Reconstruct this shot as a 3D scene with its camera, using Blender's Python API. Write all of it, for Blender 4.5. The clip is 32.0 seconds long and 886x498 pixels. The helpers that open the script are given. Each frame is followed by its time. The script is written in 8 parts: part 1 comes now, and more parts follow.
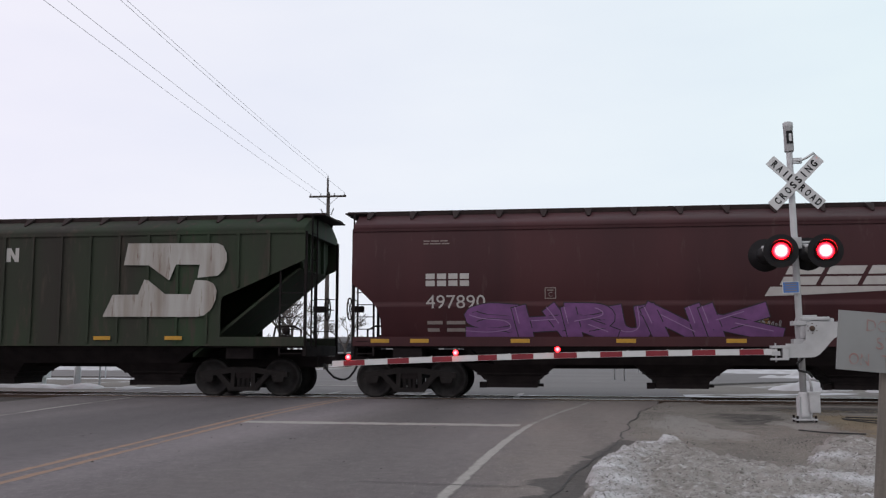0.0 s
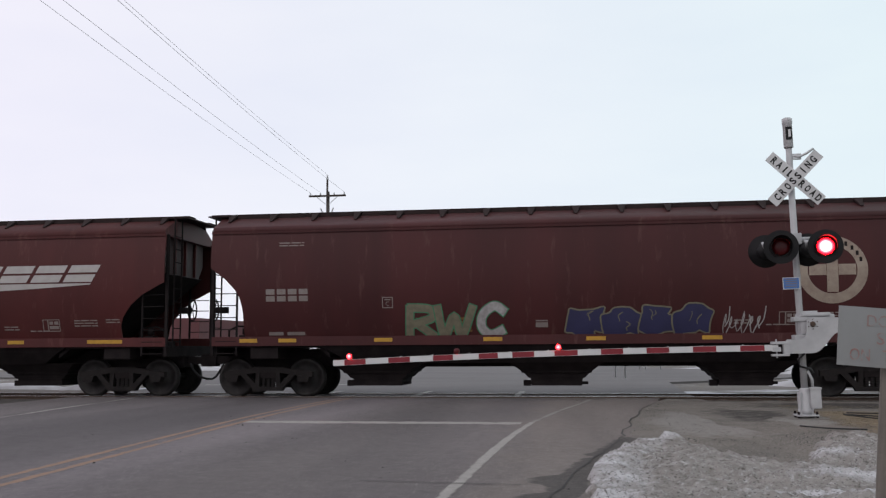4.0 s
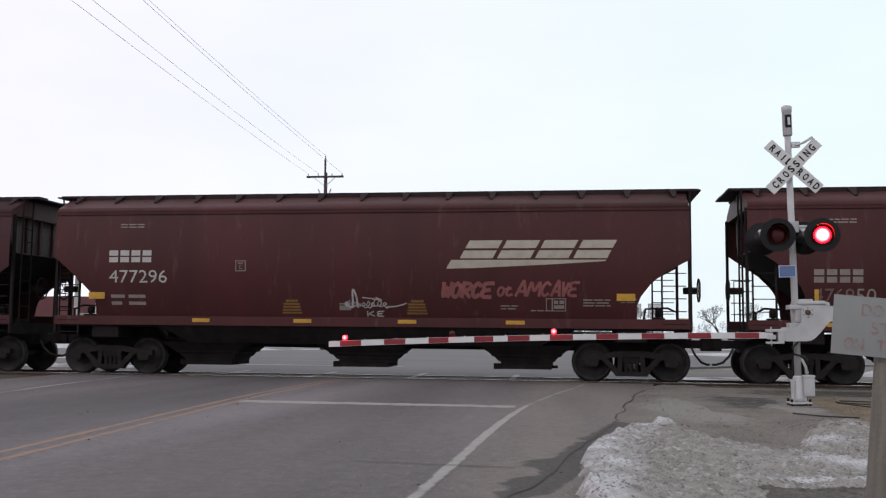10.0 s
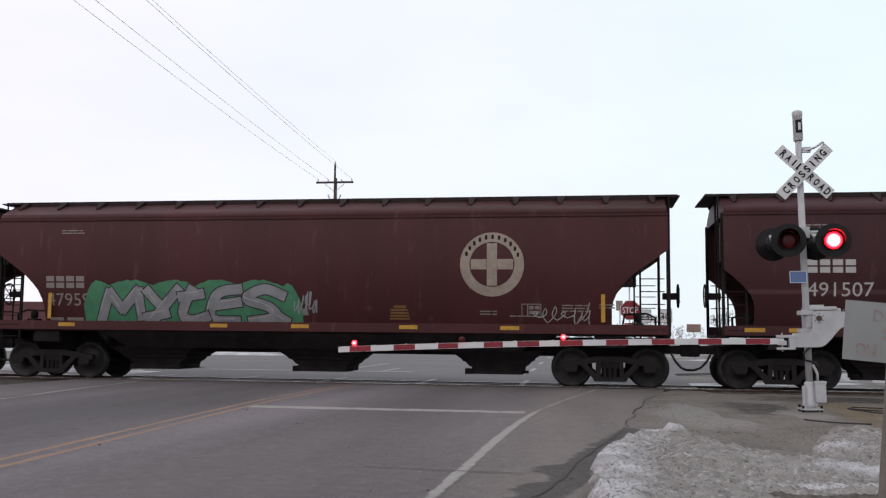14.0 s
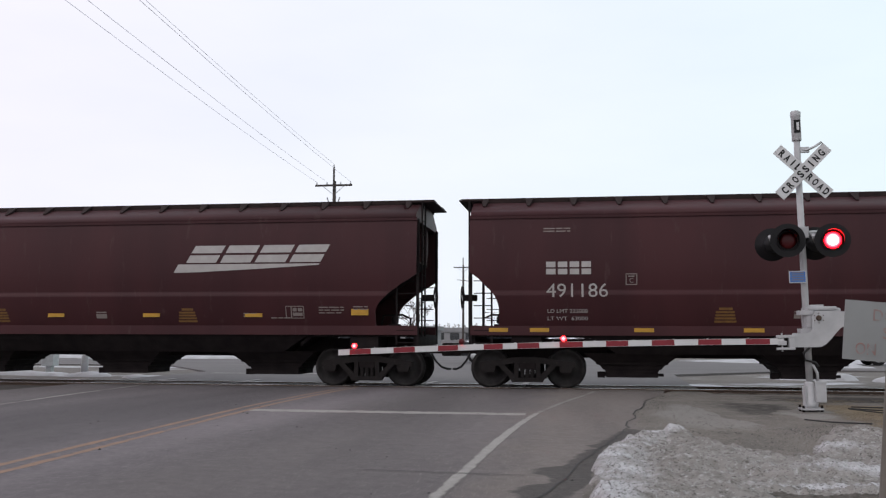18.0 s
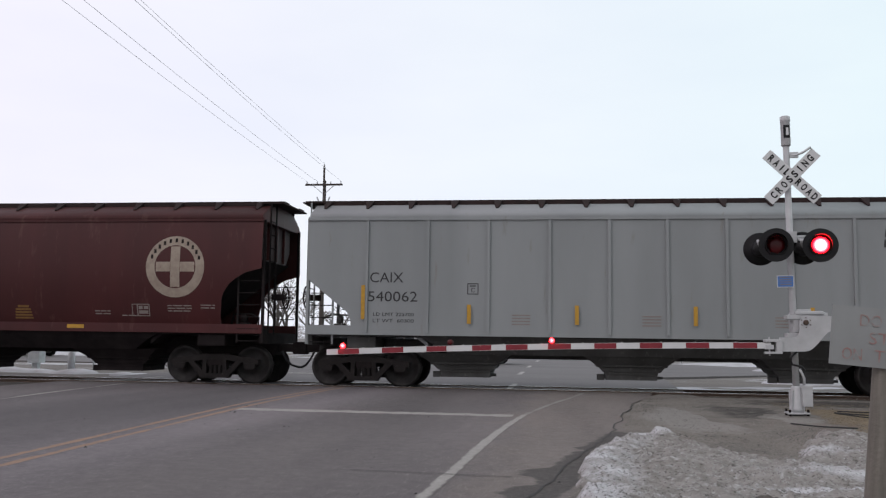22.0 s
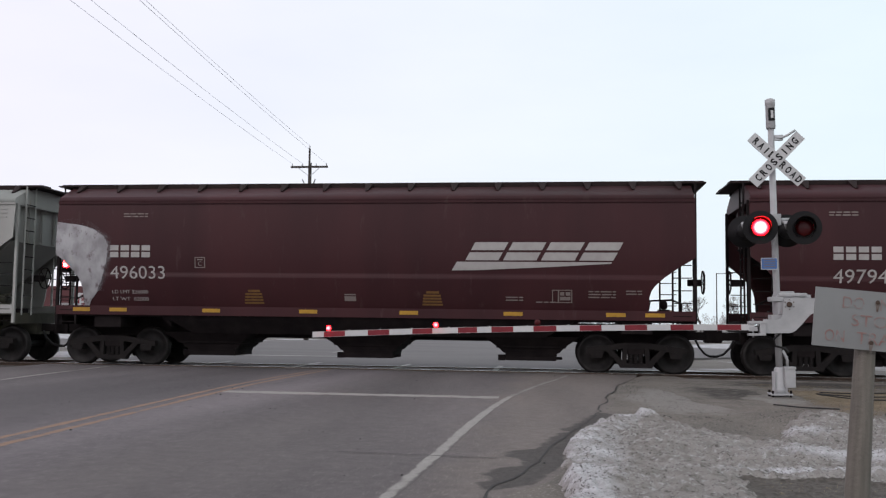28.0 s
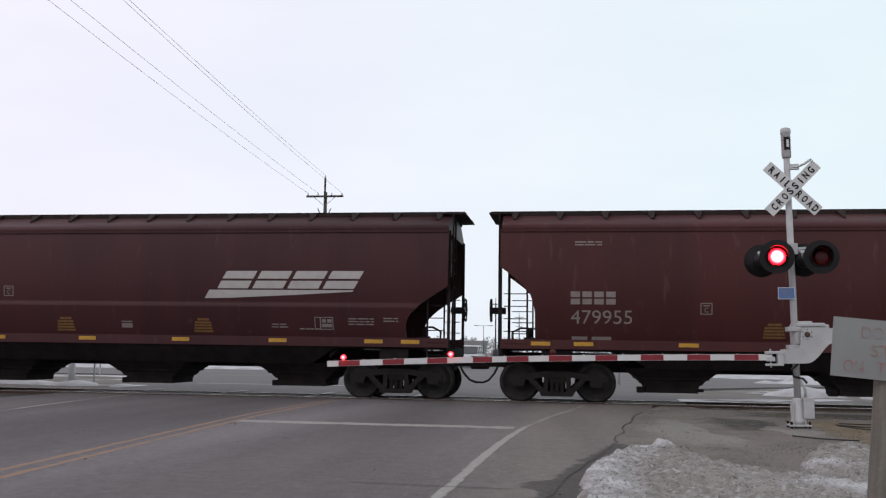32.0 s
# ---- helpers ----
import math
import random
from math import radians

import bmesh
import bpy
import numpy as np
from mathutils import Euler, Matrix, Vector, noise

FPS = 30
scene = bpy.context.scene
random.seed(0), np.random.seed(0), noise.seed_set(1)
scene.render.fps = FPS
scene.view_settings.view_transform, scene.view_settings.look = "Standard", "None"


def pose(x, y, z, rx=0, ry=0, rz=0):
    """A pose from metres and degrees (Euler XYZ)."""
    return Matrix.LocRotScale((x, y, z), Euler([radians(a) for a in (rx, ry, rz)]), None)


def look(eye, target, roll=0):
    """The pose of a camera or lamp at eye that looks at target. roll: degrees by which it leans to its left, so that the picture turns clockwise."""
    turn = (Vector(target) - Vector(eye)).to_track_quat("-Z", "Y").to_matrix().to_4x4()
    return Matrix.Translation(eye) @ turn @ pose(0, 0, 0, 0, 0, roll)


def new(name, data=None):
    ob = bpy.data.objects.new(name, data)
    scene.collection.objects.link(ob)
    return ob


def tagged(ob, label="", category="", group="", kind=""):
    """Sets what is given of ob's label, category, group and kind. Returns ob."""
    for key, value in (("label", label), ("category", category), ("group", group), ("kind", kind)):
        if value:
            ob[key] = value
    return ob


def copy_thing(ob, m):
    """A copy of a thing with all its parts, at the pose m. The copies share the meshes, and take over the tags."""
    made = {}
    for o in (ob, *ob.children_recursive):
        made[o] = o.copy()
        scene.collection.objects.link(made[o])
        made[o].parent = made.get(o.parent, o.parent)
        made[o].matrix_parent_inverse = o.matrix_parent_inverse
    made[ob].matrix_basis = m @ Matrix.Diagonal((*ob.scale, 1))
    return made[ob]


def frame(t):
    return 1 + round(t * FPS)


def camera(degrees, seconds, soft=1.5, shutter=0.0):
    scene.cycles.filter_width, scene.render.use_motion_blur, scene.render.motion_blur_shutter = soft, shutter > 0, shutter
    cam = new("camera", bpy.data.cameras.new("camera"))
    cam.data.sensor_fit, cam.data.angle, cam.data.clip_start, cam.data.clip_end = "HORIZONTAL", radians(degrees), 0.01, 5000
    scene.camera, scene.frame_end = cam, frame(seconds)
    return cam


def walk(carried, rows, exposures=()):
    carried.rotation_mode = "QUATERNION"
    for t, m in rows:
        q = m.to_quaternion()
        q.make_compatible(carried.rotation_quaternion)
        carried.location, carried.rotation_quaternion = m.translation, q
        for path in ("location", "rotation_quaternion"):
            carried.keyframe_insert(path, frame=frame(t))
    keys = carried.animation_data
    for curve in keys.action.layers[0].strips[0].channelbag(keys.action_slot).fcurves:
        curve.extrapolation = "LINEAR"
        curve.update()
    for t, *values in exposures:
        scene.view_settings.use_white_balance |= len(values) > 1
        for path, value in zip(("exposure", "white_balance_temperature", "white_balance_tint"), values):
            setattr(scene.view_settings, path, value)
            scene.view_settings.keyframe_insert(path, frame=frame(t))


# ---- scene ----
cam = camera(50.56, 32.0, soft=1.25)
EYE = (0.0, 0.0, 1.147)


def aim(yaw, pitch, roll):
    """The camera's pose on its tripod: yaw to the left, pitch up, roll to the left."""
    return pose(*EYE, 0, 0, yaw) @ pose(0, 0, 0, 90 + pitch, 0, 0) @ pose(0, 0, 0, 0, 0, roll)


# seconds, yaw, pitch, roll of the tripod head
PAN = [
   (0, 8.36, 6.13, 0.09), (0.5, 8.23, 6.10, 0.06), (1, 8.17, 5.86, 0.12), (1.5, 8.13, 5.88, -0.35),
   (2, 8.13, 5.93, -0.59), (2.5, 8.13, 6.12, -0.53), (4.5, 8.42, 6.03, -0.34), (5, 8.51, 6.15, -0.58),
   (5.5, 8.57, 6.09, -0.03), (6, 8.61, 6.02, 0.38), (6.5, 8.53, 6.00, 0.43), (7, 8.54, 5.99, 0.32),
   (7.5, 8.74, 5.88, 0.09), (8, 8.74, 5.56, 0.03), (8.5, 8.47, 5.42, 0.02), (9, 8.39, 5.25, 0.26),
   (9.5, 8.22, 5.05, 0.44), (10, 8.18, 4.99, 0.52), (10.5, 8.19, 5.11, 0.26), (11, 8.19, 5.17, 0.21),
   (11.5, 8.20, 5.28, 0.26), (12, 8.26, 5.28, 0.45), (12.5, 8.82, 5.23, 0.53), (13, 9.13, 5.19, 0.15),
   (13.5, 9.16, 5.18, 0.44), (14, 8.77, 5.32, 0.57), (14.5, 8.75, 5.49, 0.28), (16.5, 9.11, 5.48, -0.12),
   (17, 8.75, 5.47, -0.15), (17.5, 8.58, 5.50, -0.00), (18, 8.73, 5.46, 0.20), (18.5, 8.57, 5.41, -0.04),
   (19, 8.39, 5.42, 0.13), (19.5, 8.28, 5.49, 0.26), (20, 8.26, 5.52, 0.34), (20.5, 8.15, 5.55, 0.43),
   (21, 7.80, 5.58, 0.33), (21.5, 7.80, 5.58, 0.58), (22, 8.09, 5.51, 0.78), (22.5, 8.37, 5.43, 0.37),
   (23, 8.47, 5.34, 0.30), (23.5, 8.65, 5.28, 0.43), (24, 8.55, 5.22, 0.02), (24.5, 8.38, 5.12, -0.22),
   (25, 8.29, 4.71, -0.07), (25.5, 8.18, 4.39, 0.14), (27.5, 7.33, 4.45, 0.75), (28, 7.21, 4.45, 0.70),
   (28.5, 7.56, 4.53, 0.77), (29, 7.53, 4.83, 0.50), (29.5, 7.49, 5.09, 0.49), (30, 7.62, 5.42, 0.57),
   (30.5, 7.61, 5.68, 0.73), (31, 7.59, 5.96, 0.77), (31.5, 8.00, 6.27, 0.64), (32, 8.15, 6.22, 0.81),
]
EXPO = [(0.0, 0.0), (6.5, 0.02), (9.0, 0.15), (14.0, 0.14), (18.0, 0.11), (20.0, 0.08), (24.0, 0.07), (28.0, 0.10), (32.0, 0.05)]
walk(cam, [(t, aim(a, b, c)) for t, a, b, c in PAN], exposures=EXPO)

# ---------------------------------------------------------------- world and light
world = bpy.data.worlds.new("overcast")
scene.world = world
world.use_nodes = True
wn, wl = world.node_tree.nodes, world.node_tree.links
bg = wn["Background"]
sky = wn.new("ShaderNodeTexSky")
sky.sky_type, sky.sun_disc = "NISHITA", False
sky.sun_elevation, sky.sun_rotation = radians(38), radians(115)
sky_gain = wn.new("ShaderNodeMix")
sky_gain.data_type, sky_gain.blend_type = "RGBA", "MULTIPLY"
sky_gain.inputs[0].default_value = 1.0
sky_gain.inputs[7].default_value = (0.09, 0.09, 0.09, 1)
wl.new(sky.outputs[0], sky_gain.inputs[6])
wtc = wn.new("ShaderNodeTexCoord")
wmap = wn.new("ShaderNodeMapping")
wmap.inputs["Scale"].default_value = (1, 1, 3.5)
wnoise = wn.new("ShaderNodeTexNoise")
wnoise.inputs["Scale"].default_value, wnoise.inputs["Detail"].default_value = 2.2, 6
wramp = wn.new("ShaderNodeValToRGB")
wramp.color_ramp.elements[0].position, wramp.color_ramp.elements[0].color = 0.3, (0.86, 0.89, 0.965, 1)
wramp.color_ramp.elements[1].position, wramp.color_ramp.elements[1].color = 0.7, (0.95, 0.965, 1.0, 1)
wmix = wn.new("ShaderNodeMix")
wmix.data_type = "RGBA"
wmix.inputs[0].default_value = 0.9
wl.new(wtc.outputs["Generated"], wmap.inputs[0])
wl.new(wmap.outputs[0], wnoise.inputs["Vector"])
wl.new(wnoise.outputs[0], wramp.inputs[0])
wl.new(sky_gain.outputs[2], wmix.inputs[6])
wl.new(wramp.outputs[0], wmix.inputs[7])
# the cloud is faintly rosy on one side and faintly blue-green on the other
wsep = wn.new("ShaderNodeSeparateXYZ")
wl.new(wtc.outputs["Generated"], wsep.inputs[0])
wtint = wn.new("ShaderNodeValToRGB")
wtint.color_ramp.elements[0].position, wtint.color_ramp.elements[0].color = 0.0, (1.06, 0.985, 1.045, 1)
wtint.color_ramp.elements[1].position, wtint.color_ramp.elements[1].color = 1.0, (0.90, 1.015, 1.01, 1)
wrange = wn.new("ShaderNodeMapRange")
wrange.inputs[1].default_value, wrange.inputs[2].default_value = -0.7, 0.4
wl.new(wsep.outputs[0], wrange.inputs[0])
wl.new(wrange.outputs[0], wtint.inputs[0])
wtone = wn.new("ShaderNodeMix")
wtone.data_type, wtone.blend_type = "RGBA", "MULTIPLY"
wtone.inputs[0].default_value = 1.0
wl.new(wmix.outputs[2], wtone.inputs[6])
wl.new(wtint.outputs[0], wtone.inputs[7])
# and warmer behind the camera, where the veiled sun stands
wback = wn.new("ShaderNodeMapRange")
wback.interpolation_type = "SMOOTHSTEP"
wback.inputs[1].default_value, wback.inputs[2].default_value = 0.75, -0.35
wl.new(wsep.outputs[1], wback.inputs[0])
wwarm = wn.new("ShaderNodeMix")
wwarm.data_type, wwarm.blend_type = "RGBA", "MULTIPLY"
wwarm.inputs[7].default_value = (1.08, 0.99, 0.975, 1)
wl.new(wback.outputs[0], wwarm.inputs[0])
wl.new(wtone.outputs[2], wwarm.inputs[6])
wl.new(wwarm.outputs[2], bg.inputs[0])
bg.inputs[1].default_value = 1.0
sun = new("sun", bpy.data.lights.new("sun", "SUN"))
sun.data.energy, sun.data.angle, sun.data.color = 0.5, radians(25), (1.0, 0.97, 0.93)
sun.matrix_world = look((-40, -60, 60), (0, 0, 0))

# ---------------------------------------------------------------- materials


def material(name, col, rough=0.7, metal=0.0, col2=None, scale=2.0, stretch=(1, 1, 1), var=0.25, bump=0.0,
             bump_scale=60.0, col3=None, scale3=12.0, cover3=0.6, emit=None, strength=0.0, spec=0.5):
    """A painted or natural surface: base colour, broad fading towards col2, and small stains or specks of col3."""
    m = bpy.data.materials.new(name)
    m.use_nodes = True
    n, l = m.node_tree.nodes, m.node_tree.links
    b = n["Principled BSDF"]
    b.inputs["Roughness"].default_value, b.inputs["Metallic"].default_value = rough, metal
    b.inputs["Specular IOR Level"].default_value = spec
    tc = n.new("ShaderNodeTexCoord")
    mp = n.new("ShaderNodeMapping")
    mp.inputs["Scale"].default_value = stretch
    l.new(tc.outputs["Object"], mp.inputs[0])
    c2 = col2 or tuple(v * (1 - var) for v in col)
    n1 = n.new("ShaderNodeTexNoise")
    n1.inputs["Scale"].default_value, n1.inputs["Detail"].default_value = scale, 8
    r1 = n.new("ShaderNodeValToRGB")
    r1.color_ramp.elements[0].position, r1.color_ramp.elements[0].color = 0.35, (*col, 1)
    r1.color_ramp.elements[1].position, r1.color_ramp.elements[1].color = 0.68, (*c2, 1)
    l.new(mp.outputs[0], n1.inputs["Vector"])
    l.new(n1.outputs[0], r1.inputs[0])
    out = r1.outputs[0]
    if col3:
        n3 = n.new("ShaderNodeTexNoise")
        n3.inputs["Scale"].default_value, n3.inputs["Detail"].default_value = scale3, 10
        n3.inputs["Roughness"].default_value = 0.65
        r3 = n.new("ShaderNodeValToRGB")
        r3.color_ramp.elements[0].position, r3.color_ramp.elements[0].color = cover3, (0, 0, 0, 1)
        r3.color_ramp.elements[1].position, r3.color_ramp.elements[1].color = min(cover3 + 0.12, 1), (1, 1, 1, 1)
        mx = n.new("ShaderNodeMix")
        mx.data_type = "RGBA"
        mx.inputs[7].default_value = (*col3, 1)
        l.new(mp.outputs[0], n3.inputs["Vector"])
        l.new(n3.outputs[0], r3.inputs[0])
        l.new(r3.outputs[0], mx.inputs[0])
        l.new(out, mx.inputs[6])
        out = mx.outputs[2]
    l.new(out, b.inputs["Base Color"])
    if bump:
        nb = n.new("ShaderNodeTexNoise")
        nb.inputs["Scale"].default_value, nb.inputs["Detail"].default_value = bump_scale, 6
        bp = n.new("ShaderNodeBump")
        bp.inputs["Strength"].default_value, bp.inputs["Distance"].default_value = bump, 0.02
        l.new(tc.outputs["Object"], nb.inputs["Vector"])
        l.new(nb.outputs[0], bp.inputs["Height"])
        l.new(bp.outputs[0], b.inputs["Normal"])
    if emit:
        b.inputs["Emission Color"].default_value = (*emit, 1)
        b.inputs["Emission Strength"].default_value = strength
    return m


STREAK = (0.7, 0.7, 0.13)
PAINTS = {
    "brown": material("brown_paint", (0.056, 0.0190, 0.0215), 0.5, col2=(0.040, 0.0145, 0.017), scale=1.3, stretch=STREAK, col3=(0.064, 0.034, 0.034), scale3=7, cover3=0.60, bump=0.04, bump_scale=3, spec=0.18),
    "red": material("faded_red_paint", (0.080, 0.0205, 0.020), 0.5, col2=(0.057, 0.0165, 0.0165), scale=1.3, stretch=STREAK, col3=(0.100, 0.040, 0.036), scale3=7, cover3=0.58, bump=0.04, bump_scale=3, spec=0.18),
    "maroon": material("maroon_paint", (0.065, 0.0190, 0.0195), 0.5, col2=(0.047, 0.0155, 0.016), scale=1.3, stretch=STREAK, col3=(0.082, 0.037, 0.034), scale3=7, cover3=0.58, bump=0.04, bump_scale=3, spec=0.18),
    "green": material("weathered_green_paint", (0.028, 0.047, 0.026), 0.7, col2=(0.030, 0.027, 0.023), scale=0.9, stretch=STREAK, col3=(0.050, 0.040, 0.033), scale3=6, cover3=0.54, bump=0.05, bump_scale=4, spec=0.18),
    "grey": material("light_grey_paint", (0.245, 0.258, 0.263), 0.65, col2=(0.21, 0.222, 0.226), scale=1.3, stretch=STREAK, col3=(0.20, 0.195, 0.185), scale3=7, cover3=0.62, bump=0.03, bump_scale=3, spec=0.25),
    "cream": material("dusty_cream_paint", (0.36, 0.36, 0.345), 0.65, col2=(0.30, 0.295, 0.28), scale=1.3, stretch=STREAK, col3=(0.25, 0.21, 0.17), scale3=7, cover3=0.64, bump=0.03, bump_scale=3, spec=0.25),
}
M_ROOFSTEEL = material("rusty_brown_walkway_steel", (0.026, 0.015, 0.0145), 0.8, col2=(0.018, 0.012, 0.012), scale=5, col3=(0.05, 0.028, 0.022), scale3=14, cover3=0.6, spec=0.2)
# darker grey for the underframe, belly and bays of the grey car
M_GREYUNDER = material("dark_grey_under_paint", (0.062, 0.062, 0.060), 0.8, col2=(0.035, 0.034, 0.032), scale=1.6, stretch=(1, 1, 0.3), col3=(0.10, 0.098, 0.092), scale3=9, cover3=0.58)
# black grime; on belly and bays the colour also holds the shade under the car
M_GRIMESHADE = material("grime_and_shade_black", (0.0135, 0.0108, 0.0115), 0.9, col2=(0.021, 0.017, 0.017), scale=3, col3=(0.030, 0.024, 0.022), scale3=14, cover3=0.62, bump=0.2, bump_scale=20, spec=0.1)
M_TRUCK = material("dusty_cast_steel", (0.0115, 0.0096, 0.0098), 0.85, col2=(0.018, 0.015, 0.0145), scale=4, col3=(0.034, 0.027, 0.024), scale3=16, cover3=0.6, bump=0.2, bump_scale=20, spec=0.2)
# end sheets paler and greyer than the sides of the same car
M_ENDPALE = material("pale_end_sheet_paint", (0.098, 0.078, 0.078), 0.8, col2=(0.066, 0.050, 0.051), scale=1.6, stretch=(1, 1, 0.3), col3=(0.13, 0.115, 0.11), scale3=9, cover3=0.58)
M_GRIMEPALE = material("olive_grime", (0.075, 0.070, 0.050), 0.85, col2=(0.04, 0.037, 0.028), scale=1.5, col3=(0.10, 0.09, 0.07), scale3=9, cover3=0.6)
M_WHEEL = material("rolled_steel_wheel", (0.0125, 0.0108, 0.011), 0.6, 0.2, col2=(0.028, 0.025, 0.024), scale=6, bump=0.1, spec=0.3)
M_TREAD = material("bright_steel", (0.62, 0.61, 0.60), 0.22, 1.0, var=0.15, scale=8)
M_WHITE = material("white_stencil_paint", (0.40, 0.385, 0.375), 0.75, col2=(0.35, 0.33, 0.32), scale=5, col3=(0.30, 0.22, 0.19), scale3=22, cover3=0.66)
M_DULLWHITE = material("faded_stencil_paint", (0.215, 0.19, 0.18), 0.75, col2=(0.19, 0.155, 0.14), scale=6, col3=(0.16, 0.08, 0.07), scale3=18, cover3=0.6)
M_CREAMINK = material("yellowed_white_stencil_paint", (0.36, 0.33, 0.28), 0.75, col2=(0.30, 0.265, 0.22), scale=5, col3=(0.24, 0.17, 0.14), scale3=20, cover3=0.64)
M_TAN = material("dusty_stencil_paint", (0.30, 0.25, 0.20), 0.75, col2=(0.23, 0.18, 0.145), scale=6, col3=(0.16, 0.08, 0.07), scale3=18, cover3=0.6)
M_BLACKPAINT = material("black_stencil_paint", (0.02, 0.02, 0.022), 0.6, var=0.2)
M_YELLOW = material("yellow_reflective_strip", (0.46, 0.25, 0.02), 0.6, var=0.25, scale=9, col3=(0.30, 0.18, 0.05), scale3=25, cover3=0.64)
M_DULLYELLOW = material("faded_yellow_paint", (0.19, 0.095, 0.022), 0.7, var=0.3, scale=9, col3=(0.12, 0.05, 0.03), scale3=18, cover3=0.58)
M_GALV = material("galvanised_steel", (0.50, 0.52, 0.53), 0.45, 0.35, var=0.2, scale=5, bump=0.05)
M_SIGNAL = material("silver_painted_steel", (0.415, 0.42, 0.43), 0.5, 0.0, var=0.18, scale=4, col3=(0.33, 0.31, 0.29), scale3=16, cover3=0.66, bump=0.05)
M_BLACK = material("black_enamel", (0.010, 0.010, 0.011), 0.42, var=0.3, spec=0.2)
M_SIGNWHITE = material("white_reflective_sheet", (0.55, 0.555, 0.56), 0.45, var=0.08, scale=3, col3=(0.5, 0.5, 0.48), scale3=9, cover3=0.68)
M_SIGNRED = material("red_reflective_sheet", (0.20, 0.010, 0.020), 0.6, var=0.2, scale=5)
M_BLUE = material("blue_sign_sheet", (0.06, 0.17, 0.45), 0.45, var=0.15)
M_GLOW = material("lit_red_lamp", (0.8, 0.05, 0.05), 0.3, emit=(1.0, 0.0012, 0.004), strength=26.0)
M_GLOWMID = material("lit_lamp_inner_glow", (0.9, 0.2, 0.2), 0.3, emit=(1.0, 0.012, 0.016), strength=26.0)
M_GLOWCORE = material("lit_lamp_core", (0.9, 0.5, 0.5), 0.3, emit=(1.0, 0.055, 0.06), strength=26.0)
M_REDLENS = material("dark_red_lens", (0.075, 0.006, 0.008), 0.3, var=0.2, scale=20, spec=0.25)
M_WOOD = material("grey_weathered_wood", (0.17, 0.155, 0.135), 0.9, col2=(0.12, 0.11, 0.095), scale=6, stretch=(6, 6, 0.5), bump=0.4, bump_scale=40)
M_BOARD = material("weathered_sheet_metal_sign", (0.235, 0.245, 0.245), 0.7, 0.0, col2=(0.20, 0.205, 0.205), scale=3, col3=(0.20, 0.18, 0.15), scale3=10, cover3=0.66)
M_FADEDRED = material("faded_red_letters", (0.26, 0.14, 0.125), 0.8, col2=(0.235, 0.235, 0.232), scale=18, col3=(0.235, 0.24, 0.24), scale3=30, cover3=0.5)
M_RUSTRUN = material("brown_rust_run", (0.11, 0.075, 0.06), 0.85, col2=(0.2, 0.185, 0.17), scale=25)
M_CONC = material("pale_concrete", (0.30, 0.29, 0.27), 0.9, var=0.25, scale=4, bump=0.3, bump_scale=60)
M_CABLE = material("black_cable", (0.015, 0.015, 0.016), 0.6)
M_POLE = material("creosoted_pole", (0.06, 0.05, 0.045), 0.9, var=0.3, scale=4, stretch=(4, 4, 0.4), bump=0.3)
M_WIRE = material("aluminium_wire", (0.72, 0.72, 0.74), 0.5, 0.2)
M_RAIL = material("rusty_rail", (0.07, 0.045, 0.032), 0.8, var=0.3, scale=8)
M_TIE = material("creosoted_sleeper", (0.05, 0.042, 0.036), 0.95, var=0.35, scale=6, bump=0.4)
M_GLASS = material("dark_window_glass", (0.02, 0.024, 0.028), 0.1, var=0.1, spec=0.8)
M_BARK = material("grey_bark", (0.085, 0.075, 0.068), 0.95, var=0.3, scale=5)
M_GRAFF = {
    "purple": material("purple_spray_paint", (0.175, 0.070, 0.205), 0.7, col2=(0.125, 0.052, 0.15), scale=4),
    "lilac": material("pale_lilac_spray_paint", (0.30, 0.18, 0.33), 0.6, var=0.15, scale=6),
    "orange": material("orange_spray_paint", (0.33, 0.075, 0.028), 0.7, col2=(0.25, 0.05, 0.025), scale=4),
    "gold": material("mustard_spray_paint", (0.27, 0.175, 0.035), 0.7, col2=(0.21, 0.13, 0.03), scale=3),
    "navy": material("navy_spray_paint", (0.025, 0.025, 0.08), 0.6, var=0.2),
    "silver": material("silver_spray_paint", (0.24, 0.24, 0.25), 0.6, col2=(0.17, 0.17, 0.18), scale=3),
    "white": material("white_spray_paint", (0.36, 0.355, 0.35), 0.6, col2=(0.24, 0.22, 0.215), scale=9),
    "greenp": material("green_spray_paint", (0.05, 0.20, 0.10), 0.6, var=0.25, scale=4),
    "teal": material("pale_teal_spray_paint", (0.20, 0.28, 0.275), 0.6, var=0.2, scale=5),
    "violet": material("pale_violet_spray_paint", (0.20, 0.18, 0.36), 0.7, var=0.25, scale=5),
    "pink": material("dull_red_spray_paint", (0.235, 0.075, 0.072), 0.7, var=0.3, scale=5),
    "black": M_BLACKPAINT,
    "grey": material("thin_grey_spray_paint", (0.20, 0.16, 0.15), 0.7, var=0.25, scale=8),
    "olive": material("thin_olive_spray_paint", (0.17, 0.155, 0.105), 0.7, var=0.25, scale=8),
    "blue": material("blue_spray_paint", (0.05, 0.09, 0.22), 0.6, var=0.25, scale=4),
}

